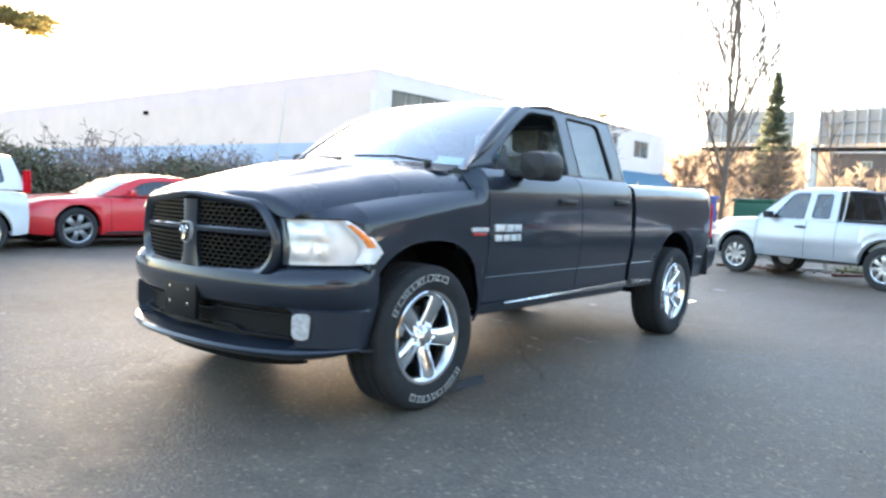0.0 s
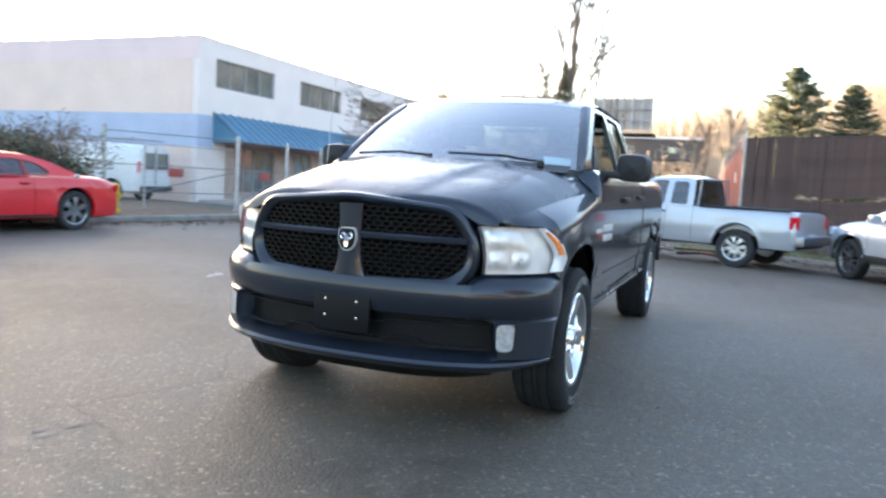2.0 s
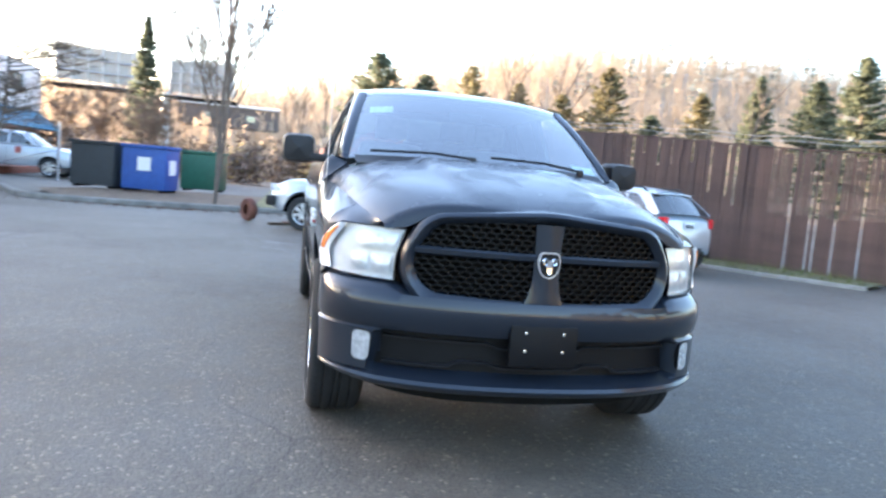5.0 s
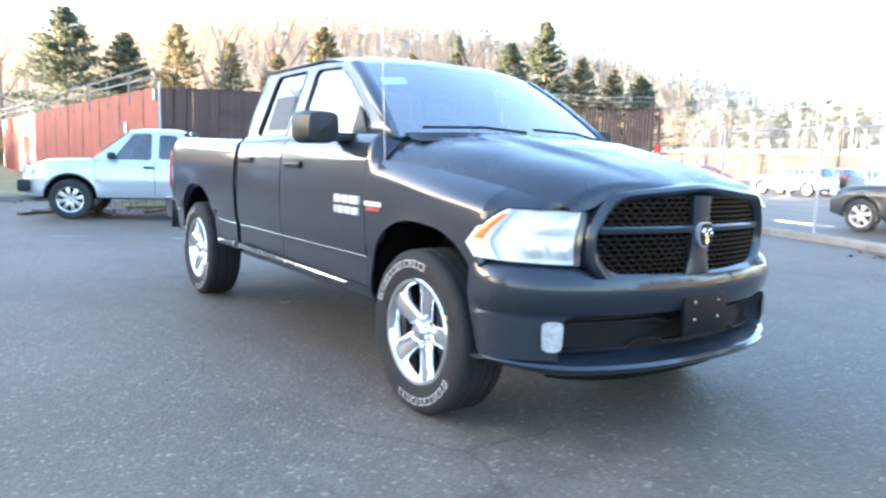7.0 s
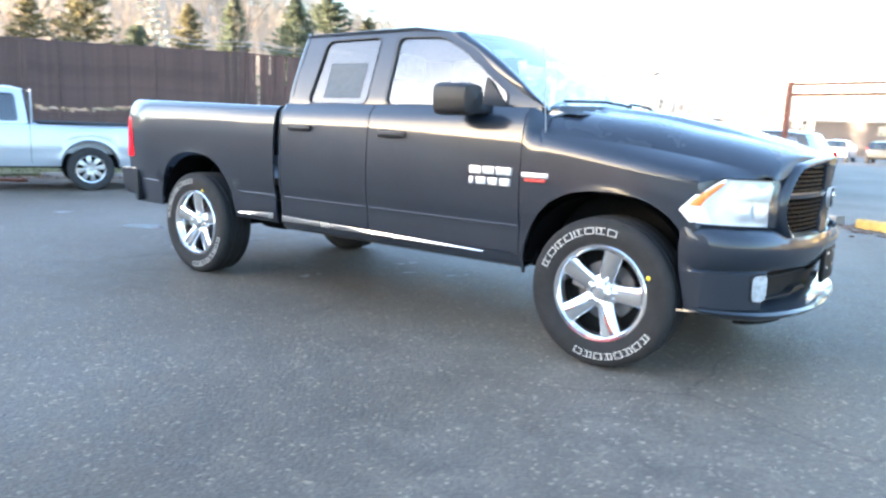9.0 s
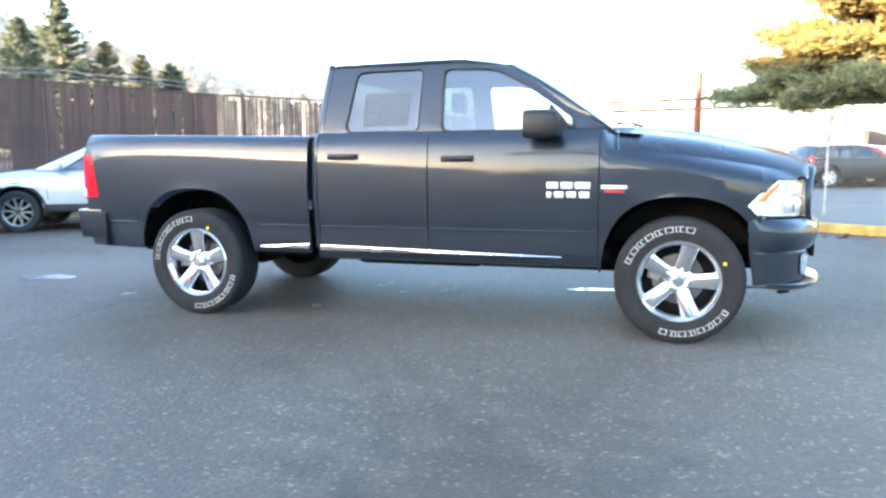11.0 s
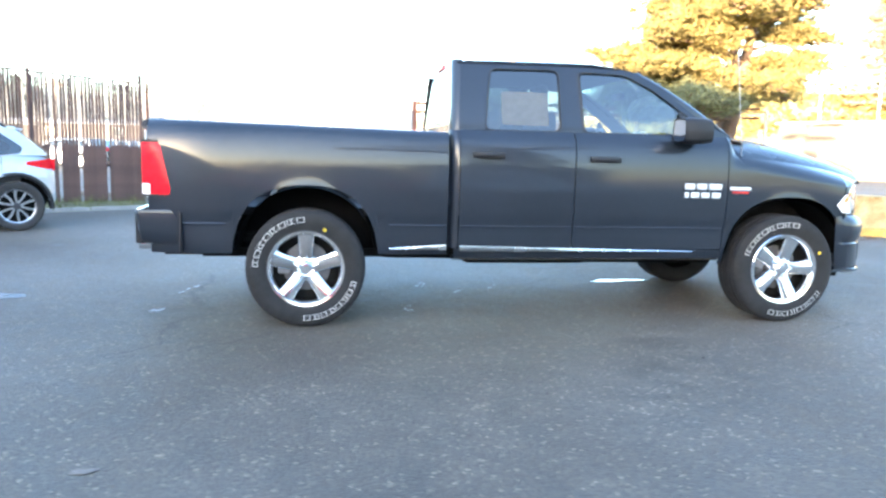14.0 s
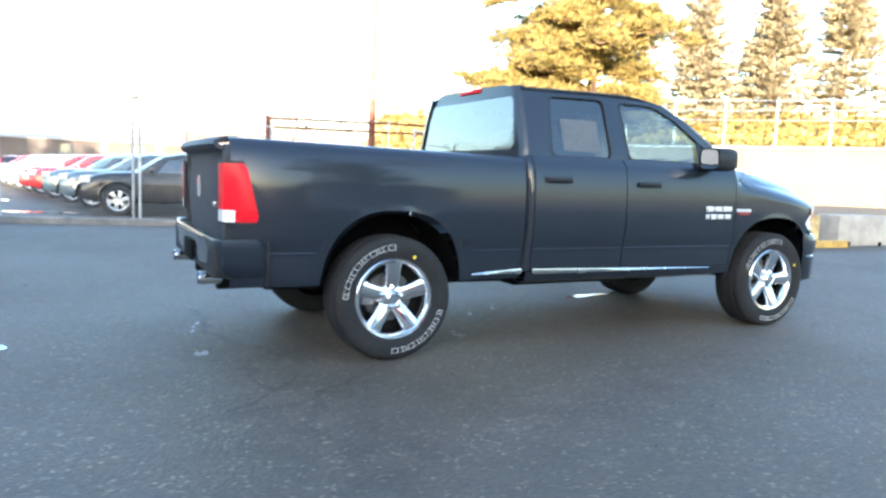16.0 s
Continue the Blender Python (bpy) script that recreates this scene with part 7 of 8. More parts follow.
marks("paint_mark", "worn pale paint mark on the asphalt", "marking", PATCH,
      ((-4.6, -4.75, 60, 0.35, 0.16, 6), (-2.9, -3.95, 20, 0.4, 0.2, 6), (0.7, -3.4, 40, 0.22, 0.10, 3), (-8.55, -1.25, 70, 0.5, 0.2, 5), (-7.7, -1.38, 70, 0.35, 0.14, 4), (-7.85, -0.13, 80, 0.5, 0.16, 4)), 0.004)
marks("stain", "pale tan stain on the asphalt", "stain", BROWN_STAIN, ((1.6, -1.1, 10, 0.25, 0.12, 4), (-4.3, -3.2, 35, 0.16, 0.08, 3), (-4.6, -3.5, 10, 0.2, 0.06, 3)), 0.004)
PUDDLE = mat("thin_puddle", (0.10, 0.105, 0.11), 0.10, var=0.15, rough_var=0.05, spec=0.5)
# wet drips; their reflection is painted as matt pale flakes
marks("drip_mark", "small drip marks on the asphalt, coloured pale for their reflection", "stain", PATCH,
      ((-2.6, 0.56, 80, 0.26, 0.07, 5), (-2.3, 0.28, 70, 0.20, 0.06, 4), (-2.8, -0.38, 95, 0.30, 0.07, 5), (-1.9, 0.5, 60, 0.2, 0.08, 4), (-4.6, 0.4, 80, 0.3, 0.1, 4), (-4.7, -0.5, 75, 0.26, 0.1, 4)), 0.004)
marks("puddle", "shallow bright puddle on the asphalt", "puddle", PUDDLE,
      ((-0.6, 0.8, 0, 0.6, 0.14, 1), (-6.1, 0.12, 15, 0.55, 0.30, 1), (-6.2, 14.4, -27, 2.1, 0.7, 1), (-8.0, 20.5, -20, 1.9, 0.8, 1), (-9.8, 24.2, -20, 3.2, 0.8, 1)), 0.004)
# brown leaf litter along the street kerbs and under the fence
LITTER = mat("leaf_litter", (0.13, 0.07, 0.045), 0.9, var=0.3, island=0.4)
dv, df = [], []
for poly, n, wd in (([(-6.5, -11.0), (-9.5, -10.35), (-12.0, -10.5), (-13.4, -11.6)], 900, 0.5), ([(-16.2, -7.5), (-15.5, -6.0), (-15.7, -4.2), (-16.5, -1.5)], 500, 0.4), ([(-13.4, -0.5), (-13.3, 2.4), (-12.0, 4.3), (-10.4, 6.0)], 500, 0.35), ([(-2.2, 9.2), (0.2, 7.75), (2.2, 6.45), (4.2, 5.25), (6.6, 4.35)], 500, 0.3)):
    for k in range(n):
        x, y, a = along(poly, rng.random() * (length(poly) - 0.02))
        x, y = x + rng.gauss(0, wd), y + rng.gauss(0, wd)
        r, q, tilt = rng.uniform(0.02, 0.06), rng.uniform(0, 6.28), rng.uniform(0.004, 0.03)
        i0 = len(dv)
        dv += [(x + r * math.cos(q + g), y + r * math.sin(q + g), 0.002 + tilt * (j % 2)) for j, g in enumerate((0, 1.3, 3.14, 4.4))]
        df.append((i0, i0 + 1, i0 + 2, i0 + 3))
tagged(raw("leaf_litter", dv, df, LITTER), "brown fallen leaves along the kerbs", "leaves", kind="stuff")
# loose grit and leaves
dv, df = [], []
for k in range(420):
    x, y = rng.uniform(-9, 8), rng.uniform(-9, 9)
    if abs(y) < 1.2 and -5 < x < 1.2:
        continue
    r = rng.uniform(0.004, 0.011)
    i0 = len(dv)
    dv += [(x + r * math.cos(q + k), y + r * math.sin(q + k), 0.001) for q in (0, 1.57, 3.14, 4.71)] + [(x, y, r * 0.9)]
    df += [(i0 + a, i0 + (a + 1) % 4, i0 + 4) for a in range(4)]
tagged(raw("grit", dv, df, mat("grit", (0.05, 0.04, 0.03), 0.9, var=0.4, island=0.6)), "loose grit and leaf crumbs on the asphalt", "grit", kind="stuff")

# ---- trees, hedges, woods ----
BARK = mat("grey_bark", (0.13, 0.10, 0.08), 0.9, var=0.3, scale=6, bump=0.5, bump_scale=30)
PINE_BARK = mat("pine_bark", (0.17, 0.105, 0.065), 0.9, var=0.35, scale=5, bump=0.6, bump_scale=25)
NEEDLE = leaf("conifer_needles", (0.165, 0.185, 0.125), 0.55, var=0.25, scale=2, island=0.25)
# two needle colours: sunlit gold, and a grey-green with the shade put in
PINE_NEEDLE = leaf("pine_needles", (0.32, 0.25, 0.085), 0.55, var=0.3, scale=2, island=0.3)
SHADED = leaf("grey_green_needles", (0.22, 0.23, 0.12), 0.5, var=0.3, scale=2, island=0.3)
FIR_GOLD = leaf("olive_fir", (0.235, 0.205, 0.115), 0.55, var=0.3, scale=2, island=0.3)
TWIG = mat("bare_twigs", (0.16, 0.115, 0.085), 0.9, var=0.3, island=0.3)
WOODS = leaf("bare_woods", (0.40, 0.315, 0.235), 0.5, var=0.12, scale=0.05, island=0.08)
# paler, flatter copy of the woods colour that imitates haze
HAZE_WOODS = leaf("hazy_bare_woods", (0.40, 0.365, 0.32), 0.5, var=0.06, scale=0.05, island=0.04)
# base colour paled to stand in for sun and haze on the bank
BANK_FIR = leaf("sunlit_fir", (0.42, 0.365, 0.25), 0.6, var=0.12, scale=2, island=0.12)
# crown colour lightened to imitate haze
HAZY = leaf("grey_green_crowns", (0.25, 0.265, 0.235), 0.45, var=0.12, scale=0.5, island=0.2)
BRAMBLE = mat("bramble_leaves", (0.105, 0.105, 0.065), 0.8, var=0.3, island=0.5)
DRY = mat("dry_bramble", (0.17, 0.12, 0.09), 0.9, var=0.3, island=0.4)


def blade(vs, fs, p, d, L, w, rg):
    """One flat leaf or spray from p along d."""
    side = d.cross(Vector((rg.uniform(-1, 1), rg.uniform(-1, 1), rg.uniform(-1, 1)))).normalized() * w
    i0 = len(vs)
    m = p + d * L * 0.55
    vs += [tuple(p), tuple(m + side), tuple(p + d * L), tuple(m - side)]
    fs.append((i0, i0 + 1, i0 + 2, i0 + 3))


def conifer(m, h, r, seed, needle, label, bare=0.0, group="conifers behind the fence", dens=1.0):
    rg = random.Random(seed)
    T = thing("conifer", m, label, "tree", group)
    part("trunk", tube([(0, 0, 0), (0.02 * h * rg.uniform(-1, 1) * 0.3, 0, h * 0.5), (0, 0, h * 0.97)], 0.018 * h, 8, r1=0.003 * h), BARK, T)
    vs, fs = [], []
    whorls = int(40 * dens)
    for i in range(whorls):
        t0 = ((i + rg.random()) / whorls) ** 0.55
        for k in range(rg.randint(5, 8)):
            if rg.random() < bare:
                continue
            a = rg.uniform(0, 6.283)
            t = min(0.995, max(0.0, t0 + rg.gauss(0, 0.014)))
            out, side = Vector((math.cos(a), math.sin(a), 0)), Vector((-math.sin(a), math.cos(a), 0))
            reach = (1.50 * r * (1 - t) ** 0.80 * min(1, 0.6 + 2 * t) + 0.05 * r) * rg.choice((0.55, 0.8, 0.95, 1.0, 1.1)) * rg.uniform(0.85, 1.1)
            z = h * (0.07 + 0.92 * t)
            for j in range(9 + int((4.6 if t > 0.5 else 2.6) * reach)):
                u = rg.random() ** 0.6
                p = Vector((0, 0, z + reach * u * (0.55 * t - 0.28 + 0.16 * u))) + out * reach * u + side * rg.gauss(0, 0.15) * reach * (0.25 + u * (1.1 - u) * 2.4)
                for q in range(3):
                    d = (out + side * rg.uniform(-0.9, 0.9) + Vector((0, 0, rg.uniform(-0.45, 0.30) + 0.6 * t * t))).normalized()
                    blade(vs, fs, p, d, h * 0.027 * rg.uniform(0.5, 1.2) * (1.15 - 0.5 * t), h * 0.0096, rg)
    for q in range(10):
        blade(vs, fs, Vector((0, 0, h * (0.93 + 0.005 * q))), Vector((rg.uniform(-0.35, 0.35), rg.uniform(-0.35, 0.35), 1)).normalized(), h * 0.022, h * 0.003, rg)
    raw("crown", vs, fs, needle, T)
    return T


def bare_tree(m, h, seed, label, spread=0.55, trunk_r=0.014, stems=1, levels=4, clean=0.3, kids0=10, thin=0.006, slim=1.0, bushy=1.0, lift=(0.1, 0.7)):
    """A leafless tree: a trunk that forks into limbs and fine twigs."""
    rg = random.Random(seed)
    T = thing("bare_tree", m, label, "tree")
    trunk, vs, fs = bmesh.new(), [], []

    def grow(p, d, L, r, lvl):
        pts = [p]
        n = 5 if lvl < 3 else 2
        for k in range(n):
            d = (d + Vector((rg.uniform(-0.14, 0.14), rg.uniform(-0.14, 0.14), 0.05))).normalized()
            pts.append(pts[-1] + d * L / n)
        if lvl < 2:
            tube(pts, r, 7, trunk, r1=r * 0.55)
        else:
            for a, b in zip(pts, pts[1:]):
                i0 = len(vs)
                w = max(thin, r * 0.8)
                vs.extend([(a.x - w, a.y, a.z), (a.x + w * 0.6, a.y + w, a.z), (a.x + w * 0.6, a.y - w, a.z), (b.x - w * 0.7, b.y, b.z), (b.x + w * 0.4, b.y + w * 0.7, b.z), (b.x + w * 0.4, b.y - w * 0.7, b.z)])
                fs.extend([(i0, i0 + 1, i0 + 4, i0 + 3), (i0 + 1, i0 + 2, i0 + 5, i0 + 4), (i0 + 2, i0, i0 + 3, i0 + 5)])
        if lvl >= levels:
            return
        kids = int((kids0, 5 * bushy, 4 * bushy, 3 * bushy)[min(lvl, 3)])
        for k in range(kids):
            u = clean + (1 - clean) * (k + rg.random()) / kids if lvl == 0 else 0.2 + 0.8 * rg.random()
            q = pts[min(n - 1, int(u * n))].lerp(pts[min(n, int(u * n) + 1)], (u * n) % 1)
            a = rg.uniform(0, 6.283)
            side = Vector((math.cos(a), math.sin(a), rg.uniform(*lift)))
            nd = (d * (1 - spread) + side * spread).normalized()
            grow(q, nd, L * rg.uniform(0.35, 0.6) * (1 - 0.3 * u) * (slim if lvl == 0 else 1), r * 0.45, lvl + 1)

    for s in range(stems):
        a = 2.1 * s
        grow(Vector((0.1 * s, 0, 0)), Vector((0.06 * math.cos(a) * s, 0.06 * math.sin(a) * s, 1)).normalized(), h * (1 - 0.06 * s), trunk_r * h, 0)
    part("trunk", trunk, BARK, T)
    raw("crown", vs, fs, TWIG, T)
    return T


# tall bare street tree and its small neighbour
bare_tree(pose(-17.6, -3.3, 0.1), 12.5, 3, "tall slender leafless street tree by the kerb", 0.40, 0.0046, 2, 4, 0.10, 20, 0.012, 0.6)
bare_tree(pose(-19.4, -9.9, 0.0), 4.1, 8, "small spreading leafless street tree with dense twigs", 0.88, 0.013, 1, 4, 0.36, 20, 0.010, 1.6, 2.0, (-0.1, 0.25))
conifer(pose(-61.5, -13.8, 0), 12.9, 1.25, 4, NEEDLE, "slim dark conifer beyond the street", dens=1.35)
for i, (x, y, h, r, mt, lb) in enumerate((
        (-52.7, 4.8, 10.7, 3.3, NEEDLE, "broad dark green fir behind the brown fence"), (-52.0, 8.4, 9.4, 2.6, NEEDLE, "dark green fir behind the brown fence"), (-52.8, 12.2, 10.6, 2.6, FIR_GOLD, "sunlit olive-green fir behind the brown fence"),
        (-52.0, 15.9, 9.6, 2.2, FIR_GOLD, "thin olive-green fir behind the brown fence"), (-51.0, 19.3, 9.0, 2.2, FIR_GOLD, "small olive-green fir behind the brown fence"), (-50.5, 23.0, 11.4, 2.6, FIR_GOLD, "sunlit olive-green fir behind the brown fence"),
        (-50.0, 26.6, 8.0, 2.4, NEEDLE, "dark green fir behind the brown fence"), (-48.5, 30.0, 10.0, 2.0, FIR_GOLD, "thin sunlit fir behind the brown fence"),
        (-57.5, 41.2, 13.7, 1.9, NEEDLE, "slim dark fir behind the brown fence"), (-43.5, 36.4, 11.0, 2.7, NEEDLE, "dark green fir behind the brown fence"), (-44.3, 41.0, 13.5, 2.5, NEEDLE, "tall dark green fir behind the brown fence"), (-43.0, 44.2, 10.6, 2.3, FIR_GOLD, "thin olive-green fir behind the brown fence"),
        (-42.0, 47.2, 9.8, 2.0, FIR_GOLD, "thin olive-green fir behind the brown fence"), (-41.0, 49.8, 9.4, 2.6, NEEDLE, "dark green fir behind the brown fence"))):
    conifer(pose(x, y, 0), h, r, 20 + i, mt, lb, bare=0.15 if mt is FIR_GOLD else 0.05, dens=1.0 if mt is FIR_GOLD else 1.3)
for i, (x, y, h) in enumerate(((-50.5, 1.2, 9.0), (-47.0, 13.5, 9.5), (-55.0, 21.0, 11.0), (-46.5, 32.0, 9.5), (-48.0, -6.0, 7.0), (-60.0, -2.5, 8.0), (-55.0, -1.0, 7.0))):
    bare_tree(pose(x, y, 0), h, 50 + i, "pale leafless tree behind the fence", 0.5, 0.010, 1, 3, 0.35)
for i, (x, y, h) in enumerate(((-49.5, -16.5, 4.4), (-52.5, -14.5, 4.8), (-51.0, -11.5, 4.2), (-55.5, -12.0, 4.8))):
    bare_tree(pose(x, y, 0), h, 60 + i, "bushy leafless tree beyond the office", 0.7, 0.010, 2, 4, 0.2, 16, 0.012, 1.2, 1.4)

# grey-green trees beyond the sales lot, with haze put into their colour
for i in range(11):
    rg = random.Random(600 + i)
    a, r = radians(113.5 + 1.25 * i + rg.uniform(-0.5, 0.5)), rg.uniform(102, 128)
    conifer(pose(r * math.cos(a), r * math.sin(a), ground_z(r * math.cos(a), r * math.sin(a))), rg.uniform(6.5, 11.0), rg.uniform(2.6, 4.2), 610 + i, HAZY, "grey-green tree beyond the sales lot, paled for haze", bare=0.1, group="hazy trees beyond the lot", dens=0.8)
# firs to the north-east, with sun and haze put into their pale colour
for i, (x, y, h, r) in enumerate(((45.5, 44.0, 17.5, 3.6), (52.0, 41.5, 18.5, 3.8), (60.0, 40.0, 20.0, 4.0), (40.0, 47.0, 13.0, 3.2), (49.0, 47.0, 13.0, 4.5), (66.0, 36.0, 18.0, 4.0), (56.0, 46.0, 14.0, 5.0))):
    conifer(pose(x, y, 3.0), h, r * 0.85, 70 + i, BANK_FIR, "tall fir on the bank, coloured pale for sun and haze", bare=0.05, group="sunlit firs on the bank", dens=1.5)


def pine(m, seed, label, path, limbs, thick_r, dense=16, shaded_below=0.0):
    """Pine: leaning trunk, limbs, needles in flat tufted pads with gaps. Low limbs take the shade-coloured needles."""
    rg = random.Random(seed)
    T = thing("pine_tree", m, label, "tree")
    trunk, vs, fs, gv, gf = bmesh.new(), [], [], [], []
    tube(path, thick_r, 12, trunk, r1=0.04)
    for z, az, L, up in limbs:
        a = radians(az + rg.uniform(-10, 10))
        d = Vector((math.cos(a), math.sin(a), up * 0.5))
        p0 = Vector([float(np.interp(z, [p[2] for p in path], [p[i] for p in path])) for i in (0, 1)] + [z])
        pts = [p0 + d * L * t + Vector((rg.uniform(-0.08, 0.08), rg.uniform(-0.08, 0.08), 0.10 * math.sin(3 * t) - 0.15 * t * t)) for t in lin(0, 1, 6)]
        tube(pts, 0.045, 7, trunk, r1=0.012)
        side = Vector((-d.y, d.x, 0)).normalized()
        for k in range(int(dense * L) + 8):
            t = 0.25 + 0.75 * rg.random()
            j = min(4, int(t * 5))
            w = 0.42 * L ** 0.5 * (1.15 - 0.7 * t) * rg.uniform(-1, 1)
            q = pts[j].lerp(pts[j + 1], t * 5 - j)
            e = q + side * w + d * abs(w) * 0.4 + Vector((0, 0, rg.uniform(-0.04, 0.16)))
            tube([q, q.lerp(e, 0.6), e], 0.012, 4, trunk, r1=0.006)
            for s in range(4):
                c = e + Vector((rg.gauss(0, 0.13), rg.gauss(0, 0.13), rg.gauss(0.02, 0.05)))
                for n in range(14):
                    dd = Vector((rg.gauss(0, 1), rg.gauss(0, 1), rg.gauss(0.45, 0.5))).normalized()
                    blade(*((gv, gf) if z < shaded_below else (vs, fs)), c, dd, rg.uniform(0.09, 0.20), 0.013, rg)
    part("trunk", trunk, PINE_BARK, T)
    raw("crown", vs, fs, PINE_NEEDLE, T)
    # shade of the low boughs is given by their needle colour
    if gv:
        raw("lower_bough", gv, gf, SHADED, T, "lower boughs coloured grey-green for shade")
    return T


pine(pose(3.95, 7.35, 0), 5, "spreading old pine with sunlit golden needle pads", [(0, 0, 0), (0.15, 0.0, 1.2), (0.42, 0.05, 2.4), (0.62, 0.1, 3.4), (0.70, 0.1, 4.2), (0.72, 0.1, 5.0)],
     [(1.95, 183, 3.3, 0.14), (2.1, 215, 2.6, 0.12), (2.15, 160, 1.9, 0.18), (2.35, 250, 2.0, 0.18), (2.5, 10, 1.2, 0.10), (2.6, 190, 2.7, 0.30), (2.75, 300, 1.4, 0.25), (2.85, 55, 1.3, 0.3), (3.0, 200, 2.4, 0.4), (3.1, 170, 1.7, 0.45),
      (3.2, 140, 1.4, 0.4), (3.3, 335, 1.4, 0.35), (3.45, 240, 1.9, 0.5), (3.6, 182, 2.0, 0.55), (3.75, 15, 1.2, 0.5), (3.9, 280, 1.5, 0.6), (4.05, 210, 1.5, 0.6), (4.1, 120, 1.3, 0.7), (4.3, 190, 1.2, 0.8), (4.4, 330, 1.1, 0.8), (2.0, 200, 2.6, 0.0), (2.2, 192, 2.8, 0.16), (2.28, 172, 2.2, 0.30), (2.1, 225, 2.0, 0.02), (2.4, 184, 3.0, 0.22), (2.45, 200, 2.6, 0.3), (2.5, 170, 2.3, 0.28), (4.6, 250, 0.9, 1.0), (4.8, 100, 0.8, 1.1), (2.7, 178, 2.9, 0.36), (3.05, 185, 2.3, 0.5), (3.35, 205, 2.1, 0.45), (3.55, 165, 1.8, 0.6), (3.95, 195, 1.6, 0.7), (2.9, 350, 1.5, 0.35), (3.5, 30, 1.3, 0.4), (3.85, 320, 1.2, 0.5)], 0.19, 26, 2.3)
pine(pose(5.9, 9.7, 0), 6, "taller pine with drooping sunlit boughs", [(-0.58, 0, 0), (-0.5, 0.05, 2.5), (0.0, 0.1, 5.5), (0.0, 0.2, 9.5)],
     [(5.6, 125, 2.2, -0.75), (5.7, 195, 2.8, -0.3), (5.6, 300, 2.4, -0.6), (6.1, 165, 2.9, -0.35), (5.9, 345, 3.0, -0.7), (6.3, 250, 2.6, -0.3), (7.0, 20, 2.6, 0.0), (7.4, 210, 2.6, 0.1), (8.0, 300, 2.2, 0.3), (8.6, 120, 1.8, 0.5)], 0.15)
pine(pose(0.9, -13.2, 0.05), 7, "tall pine behind the hedge with brown-tipped boughs", [(0, 0, 0), (0.0, 0.1, 3.0), (-0.1, 0.1, 6.0), (0, 0, 9.0)],
     [(4.0, 150, 4.4, 0.0), (4.2, 160, 4.1, 0.03), (5.2, 120, 3.2, 0.1), (5.6, 200, 3.2, 0.2), (6.0, 60, 2.8, 0.2), (6.4, 300, 2.6, 0.3), (7.0, 170, 2.4, 0.4), (7.6, 40, 2.0, 0.5), (8.2, 220, 1.6, 0.6)], 0.19)


# bramble hedge behind the red coupe
def hedge():
    rg = random.Random(9)
    H = thing("bramble_hedge", pose(0, 0, 0.05), "tangled bramble hedge with bare canes and dull leaves", "hedge")
    lv, lf, cv, cf = [], [], [], []
    for k in range(5200):
        x = rg.uniform(-8.9, 3.2)
        top = 1.45 + 0.60 * noise.noise((x * 0.5, 3.1, 0)) + (0.8 if x > -1.5 else 0)
        q = Vector((x, -13.6 + rg.uniform(-1.0, 1.0), max(0.1, top * rg.random() ** 0.6)))
        for n in range(9):
            d = Vector((rg.gauss(0, 1), rg.gauss(0, 1), rg.gauss(0.2, 0.7))).normalized()
            blade(lv, lf, q + Vector((rg.gauss(0, 0.15), rg.gauss(0, 0.15), rg.gauss(0, 0.1))), d, rg.uniform(0.06, 0.13), 0.03, rg)
    for k in range(520):
        x = rg.choice((-8.3, -7.6, -5.2, -4.8, -2.6, -1.9, -8.0, 0.2)) + rg.gauss(0, 0.6)
        p = Vector((x, -13.6 + rg.uniform(-0.7, 0.7), 0.3))
        d = Vector((rg.gauss(0, 0.35), rg.gauss(0, 0.3), 1)).normalized()
        for s in range(7):
            q = p + d * rg.uniform(0.18, 0.36)
            i0 = len(cv)
            w = 0.007
            cv.extend([(p.x - w, p.y, p.z), (p.x + w, p.y, p.z), (q.x + w, q.y, q.z), (q.x - w, q.y, q.z)])
            cf.append((i0, i0 + 1, i0 + 2, i0 + 3))
            if s > 3:
                for n in range(3):
                    blade(cv, cf, q, Vector((rg.gauss(0, 1), rg.gauss(0, 0.6), rg.gauss(0.3, 0.6))).normalized(), rg.uniform(0.1, 0.25), 0.012, rg)
            p, d = q, (d + Vector((rg.gauss(0, 0.25), rg.gauss(0, 0.2), -0.05))).normalized()
    tagged(raw("leaves", lv, lf, BRAMBLE, H), kind="stuff")
    tagged(raw("cane", cv, cf, DRY, H), kind="stuff")


hedge()
conifer(pose(1.2, -14.6, 0), 7.5, 1.4, 99, NEEDLE, "dark evergreen by the hedge", group="evergreens by the hedge", dens=1.6)


# low bushes between street and boards
def bush(m, r, seed, material, label):
    rg = random.Random(seed)
    B = thing("bush", m, label, "bush", "bushes along the street")
    vs, fs = [], []
    for k in range(260):
        q = Vector((rg.gauss(0, r * 0.45), rg.gauss(0, r * 0.45), abs(rg.gauss(r * 0.5, r * 0.35))))
        for n in range(5):
            blade(vs, fs, q, Vector((rg.gauss(0, 1), rg.gauss(0, 1), rg.gauss(0.4, 0.7))).normalized(), r * rg.uniform(0.10, 0.24), r * 0.035, rg)
    raw("leaves", vs, fs, material, B)
    return B


for i in range(14):
    rg = random.Random(200 + i)
    bush(pose(-46 - rg.uniform(0, 30), -16 + i * 2.0 + rg.uniform(-1, 1), 0), rg.uniform(1.2, 2.8), 300 + i, (DRY, TWIG, FIR_GOLD)[i % 3], "brown winter bush beyond the street")


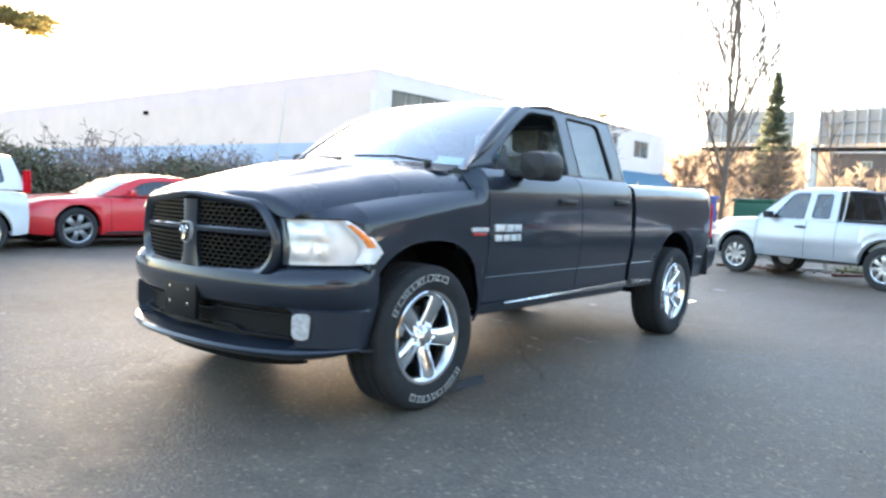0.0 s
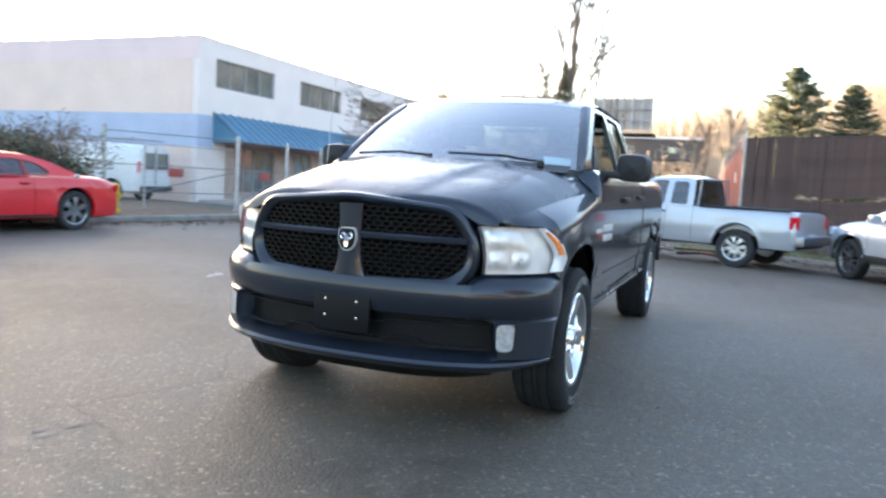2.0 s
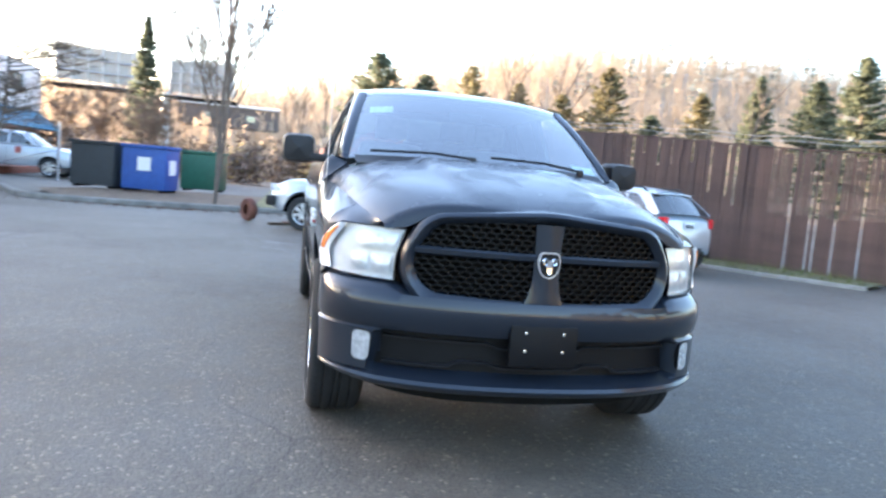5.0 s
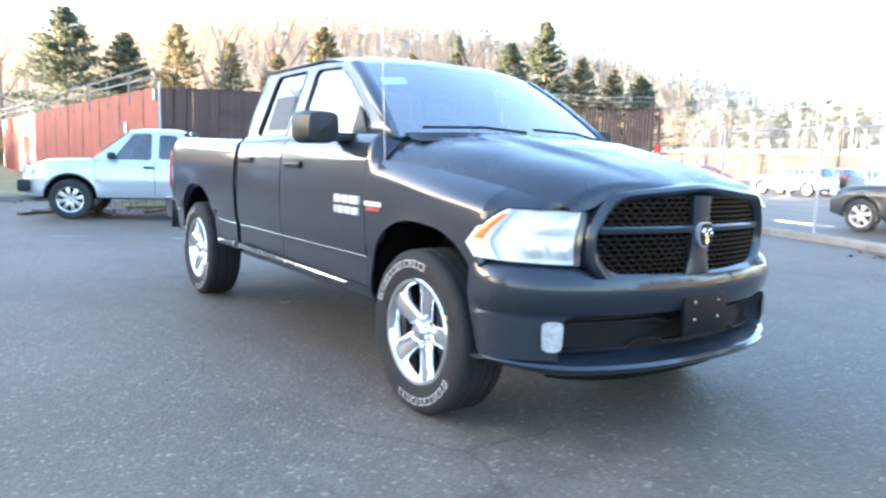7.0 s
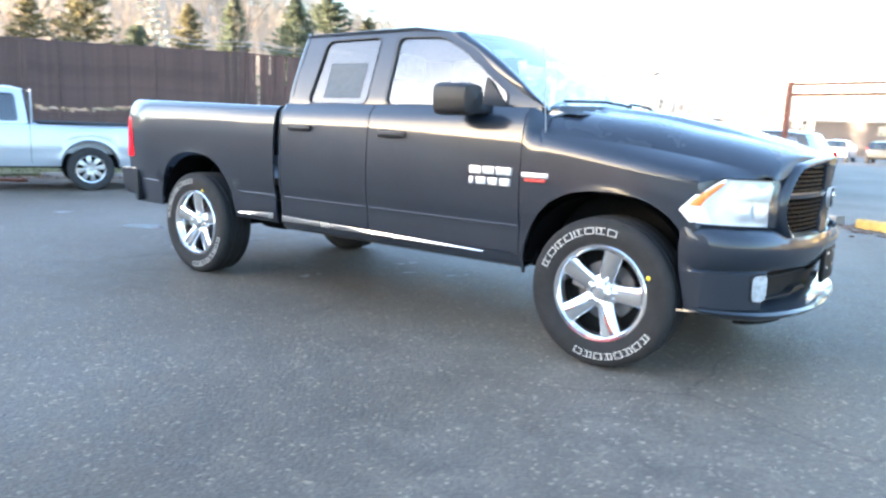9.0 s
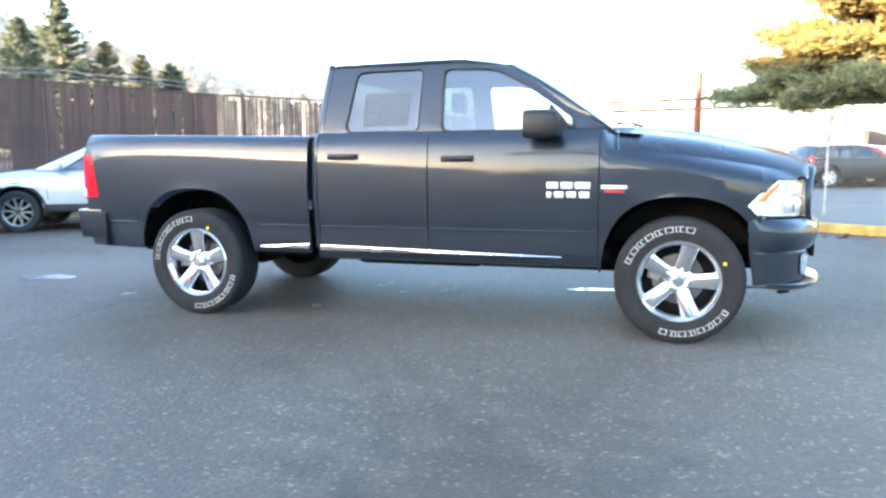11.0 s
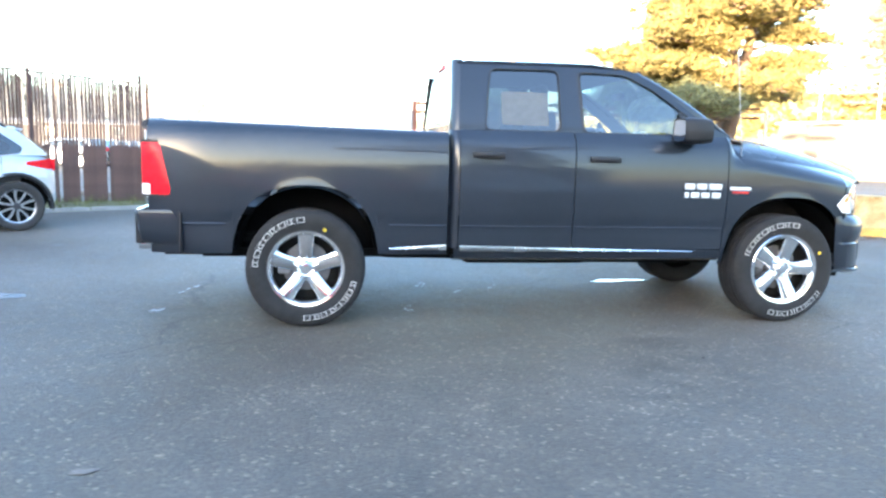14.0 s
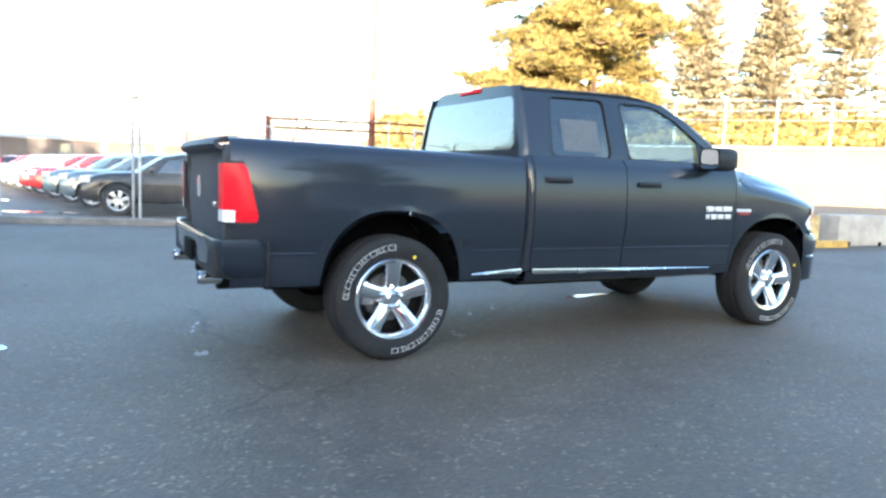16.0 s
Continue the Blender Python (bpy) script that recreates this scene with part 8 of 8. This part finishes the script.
# bare woods on the hills: upright strokes of trunks and twig fans; haze is in the far colours
def woods():
    rg = random.Random(77)
    wv, wf, hv, hf = [], [], [], []
    for k in range(9000):
        a = radians(rg.uniform(96, 203)) if k < 7600 else radians(rg.uniform(30, 100))
        # headings below 126 degrees take the haze-paled copy
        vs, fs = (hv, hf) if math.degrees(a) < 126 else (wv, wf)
        r = 92 + 150 * rg.random() ** 0.8
        x, y = r * math.cos(a), r * math.sin(a)
        z = ground_z(x, y)
        h = rg.uniform(4.5, 8.5)
        p = Vector((x, y, z))
        side = Vector((-math.sin(a), math.cos(a), 0))
        i0 = len(vs)
        w = 0.13
        vs += [tuple(p - side * w), tuple(p + side * w), tuple(p + Vector((0, 0, h)) + side * 0.04), tuple(p + Vector((0, 0, h)) - side * 0.04)]
        fs.append((i0, i0 + 1, i0 + 2, i0 + 3))
        for n in range(24):
            u = rg.uniform(0.05, 1.0)
            q = p + Vector((0, 0, h * u))
            d = (side * rg.uniform(-1, 1) + Vector((rg.gauss(0, 0.4), rg.gauss(0, 0.4), rg.uniform(0.3, 1.3)))).normalized()
            blade(vs, fs, q, d, h * rg.uniform(0.07, 0.16), 0.072, rg)
    tagged(raw("far_woods", hv, hf, HAZE_WOODS), "leafless woods on the far slope, coloured pale for haze", "woods", kind="stuff")
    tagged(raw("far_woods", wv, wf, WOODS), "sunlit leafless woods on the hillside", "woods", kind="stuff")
    vs, fs = [], []
    for k in range(190):
        a = radians(rg.uniform(98, 126)) if k < 70 else radians(rg.uniform(126, 160)) if k < 120 else radians(rg.uniform(30, 80))
        r = rg.uniform(120, 235)
        x, y = r * math.cos(a), r * math.sin(a)
        z = ground_z(x, y)
        h = rg.uniform(9, 16)
        for j in range(46):
            t = rg.random()
            q = Vector((x, y, z + h * (0.1 + 0.88 * t)))
            b = rg.uniform(0, 6.283)
            blade(vs, fs, q, Vector((math.cos(b), math.sin(b), -0.2)).normalized(), h * 0.20 * (1.05 - t), h * 0.05 * (1.1 - t), rg)
    tagged(raw("far_firs", vs, fs, HAZY), "scattered firs on the far hill, coloured pale for haze", "woods", kind="stuff")


woods()


# ---- distant structures ----
# two roadside boards on one mast
BO = thing("billboard", pose(-89.0, -18.0, 0), "steel-framed roadside advertising board seen from behind", "billboard")
part("mast", tube([(-0.3, 1.2, 0), (-0.3, 1.2, 9.2)], 0.55, 12), GALV, BO)
for y0, y1, tx in ((-10.2, -1.0, 2.4), (1.4, 9.0, -1.5)):
    x0, x1 = tx, 0.0
    def bp(s, o=0.0):
        return (x0 + (x1 - x0) * s + o, y0 + (y1 - y0) * s)
    face = bmesh.new()
    ring_loops(face, [[(*bp(0), 9.3), (*bp(1), 9.3), (*bp(1), 13.2), (*bp(0), 13.2)], [(*bp(0, -0.2), 9.3), (*bp(1, -0.2), 9.3), (*bp(1, -0.2), 13.2), (*bp(0, -0.2), 13.2)]])
    merge(face, plate([(0, 9.3), (1, 9.3), (1, 13.2), (0, 13.2)], place=lambda a, b: (*bp(a), b)))
    part("panel", face, FRAME, BO)
    for k in range(7):
        s = k / 6
        part("upright", box(bp(s)[0] + 0.02, bp(s)[0] + 0.35, bp(s)[1] - 0.09, bp(s)[1] + 0.09, 8.9, 13.6), GALV, BO)
    for z in (9.0, 10.4, 11.8, 13.3):
        part("stringer", tube([(*bp(0, 0.3), z), (*bp(1, 0.3), z)], 0.09, 6), GALV, BO)
    part("walkway", box(min(x0, x1) - 0.3, max(x0, x1) + 1.0, y0 - 0.4, y1 + 0.4, 8.5, 8.75), DARK, BO)

# white sheds and works beyond the lot
CREAM = mat("cream_plaster", (0.11, 0.092, 0.068), 0.8, var=0.14, scale=0.4)
SHED = mat("white_sheeting", (0.095, 0.077, 0.070), 0.7, var=0.12, scale=0.3)


def shed(m, L, D, H, label, wins, roof_rise=0.6, sheeting=None):
    S = thing("industrial_shed", m, label, "building", "works beyond the lot")
    part("wall", box(-L / 2, L / 2, -D / 2, D / 2, 0, H), sheeting or SHED, S)
    rf = bmesh.new()
    ring_loops(rf, [[(-L / 2 - 0.2, y, z) for y, z in ((-D / 2 - 0.3, H), (0, H + roof_rise), (D / 2 + 0.3, H))], [(L / 2 + 0.2, y, z) for y, z in ((-D / 2 - 0.3, H), (0, H + roof_rise), (D / 2 + 0.3, H))]], closed=False)
    part("roof", thick(rf, 0.12), CONCRETE, S)
    for x, z, w, h in wins:
        wn_ = part("window", box(x - w / 2, x + w / 2, -D / 2 - 0.04, -D / 2 + 0.05, z, z + h, 0.02), FRAME, S)
        k = max(2, int(w / 0.9))
        for j in range(k):
            x0 = x - w / 2 + 0.08 + (w - 0.1) * j / k
            part("pane", box(x0, x0 + (w - 0.1) / k - 0.08, -D / 2 - 0.055, -D / 2 - 0.02, z + 0.08, z + h - 0.08), DARK_WIN, wn_)
    return S


shed(pose(-14, 92, 0, 0, 0, 0), 74, 14, 3.6, "long low white industrial shed beyond the parked cars", [(-30 + 7.5 * k, 2.2, 1.1, 1.0) for k in range(9)])
shed(pose(-52, 84, 0, 0, 0, 25), 26, 10, 3.3, "white industrial shed beyond the parked cars", [(-9 + 4.5 * k, 1.6, 1.4, 1.1) for k in range(5)])
shed(pose(28, 96, 0, 0, 0, -12), 40, 12, 5.6, "long low white industrial shed beyond the parked cars", [(-16 + 6 * k, 2.0, 1.6, 1.0) for k in range(6)])
# sunlit works by the bank, with paired windows
shed(pose(44.5, 30.5, 0, 0, 0, -52), 40, 8, 3.9, "sunlit cream works building with banded windows", [(-16 + 5.0 * k, 1.5, 2.4, 0.9) for k in range(7)], 0.3, CREAM)
BANK = mat("sunlit_ivy_bank", (0.26, 0.20, 0.07), 0.9, var=0.3, scale=0.6, bump=0.6, bump_scale=4)
bank = bmesh.new()
bl = [(20.0, 62.0), (34.0, 50.0), (46.0, 38.5), (56.0, 27.0), (68.0, 12.0)]
ring_loops(bank, [[(x + o, y + o, z) for x, y in smooth_line(bl, 6)] for o, z in ((0, 0), (0.5, 3.2), (1.5, 6.2), (3, 7.2), (14, 8.5), (40, 9.0), (60, 0))], closed=False)
tagged(part("planted_bank", bank, BANK), "sunlit ivy-covered bank behind the works", "bank", kind="structure")
rg = random.Random(31)
vs, fs = [], []
for k in range(5200):
    t = rg.random() * (len(bl) - 1)
    i = min(len(bl) - 2, int(t))
    x, y = bl[i][0] + (bl[i + 1][0] - bl[i][0]) * (t - i), bl[i][1] + (bl[i + 1][1] - bl[i][1]) * (t - i)
    o, z = rg.choice(((0.2, rg.uniform(3.2, 5)), (1.2, rg.uniform(4.5, 6.6)), (2.5, rg.uniform(6.0, 7.6))))
    blade(vs, fs, Vector((x + o - 0.2, y + o - 0.2, z)), Vector((rg.gauss(-0.4, 1), rg.gauss(-0.4, 1), rg.gauss(0.3, 0.7))).normalized(), rg.uniform(0.3, 0.9), 0.22, rg)
tagged(raw("ivy", vs, fs, PINE_NEEDLE), "ivy and scrub on the bank", "ivy", kind="stuff")
BFN = thing("bank_fence", pose(0, 0, 0), "tall wire fence on thin posts before the bank", "fence")
bfl = [(34.0, 47.0), (46.0, 35.6), (56.0, 24.0)]
for k in range(8):
    x, y, a = along(bfl, length(bfl) * (k + 0.1) / 8)
    part("post", tube([(x, y, 0), (x, y, 8.4)], 0.07, 6), GALV, BFN)
for z in (6.6, 7.4, 8.2):
    part("wire", tube([(x, y, z) for x, y in bfl], 0.035, 5), GALV, BFN)
# utility poles and lines
for i, (x, y, h) in enumerate(((-14.0, 48.0, 6.5), (-24.0, 52.0, 6.0), (4.0, 60.0, 7.5), (12.0, 58.0, 7.0), (18.0, 44.0, 7.5))):
    U = thing("utility_pole", pose(x, y, 0), "thin utility pole among the parked cars", "pole", "utility poles")
    part("pole", tube([(0, 0, 0), (0, 0, h)], 0.09, 8), BARK, U)
    part("cross_arm", box(-0.9, 0.9, -0.06, 0.06, h - 0.5, h - 0.38), BARK, U)
    for s in (-0.7, 0.0, 0.7):
        part("insulator", box(s - 0.04, s + 0.04, -0.04, 0.04, h - 0.38, h - 0.22, 0.01), GALV, U)
# sunlit low buildings on the far slope
for x, y, z, L, a in ((-108, -11, 6.5, 14, 95),):
    shed(pose(x, y, z, 0, 0, a), L, 6, 2.8, "small sunlit house on the far slope", [(-3, 0.9, 1.2, 0.9), (3, 0.9, 1.2, 0.9)])
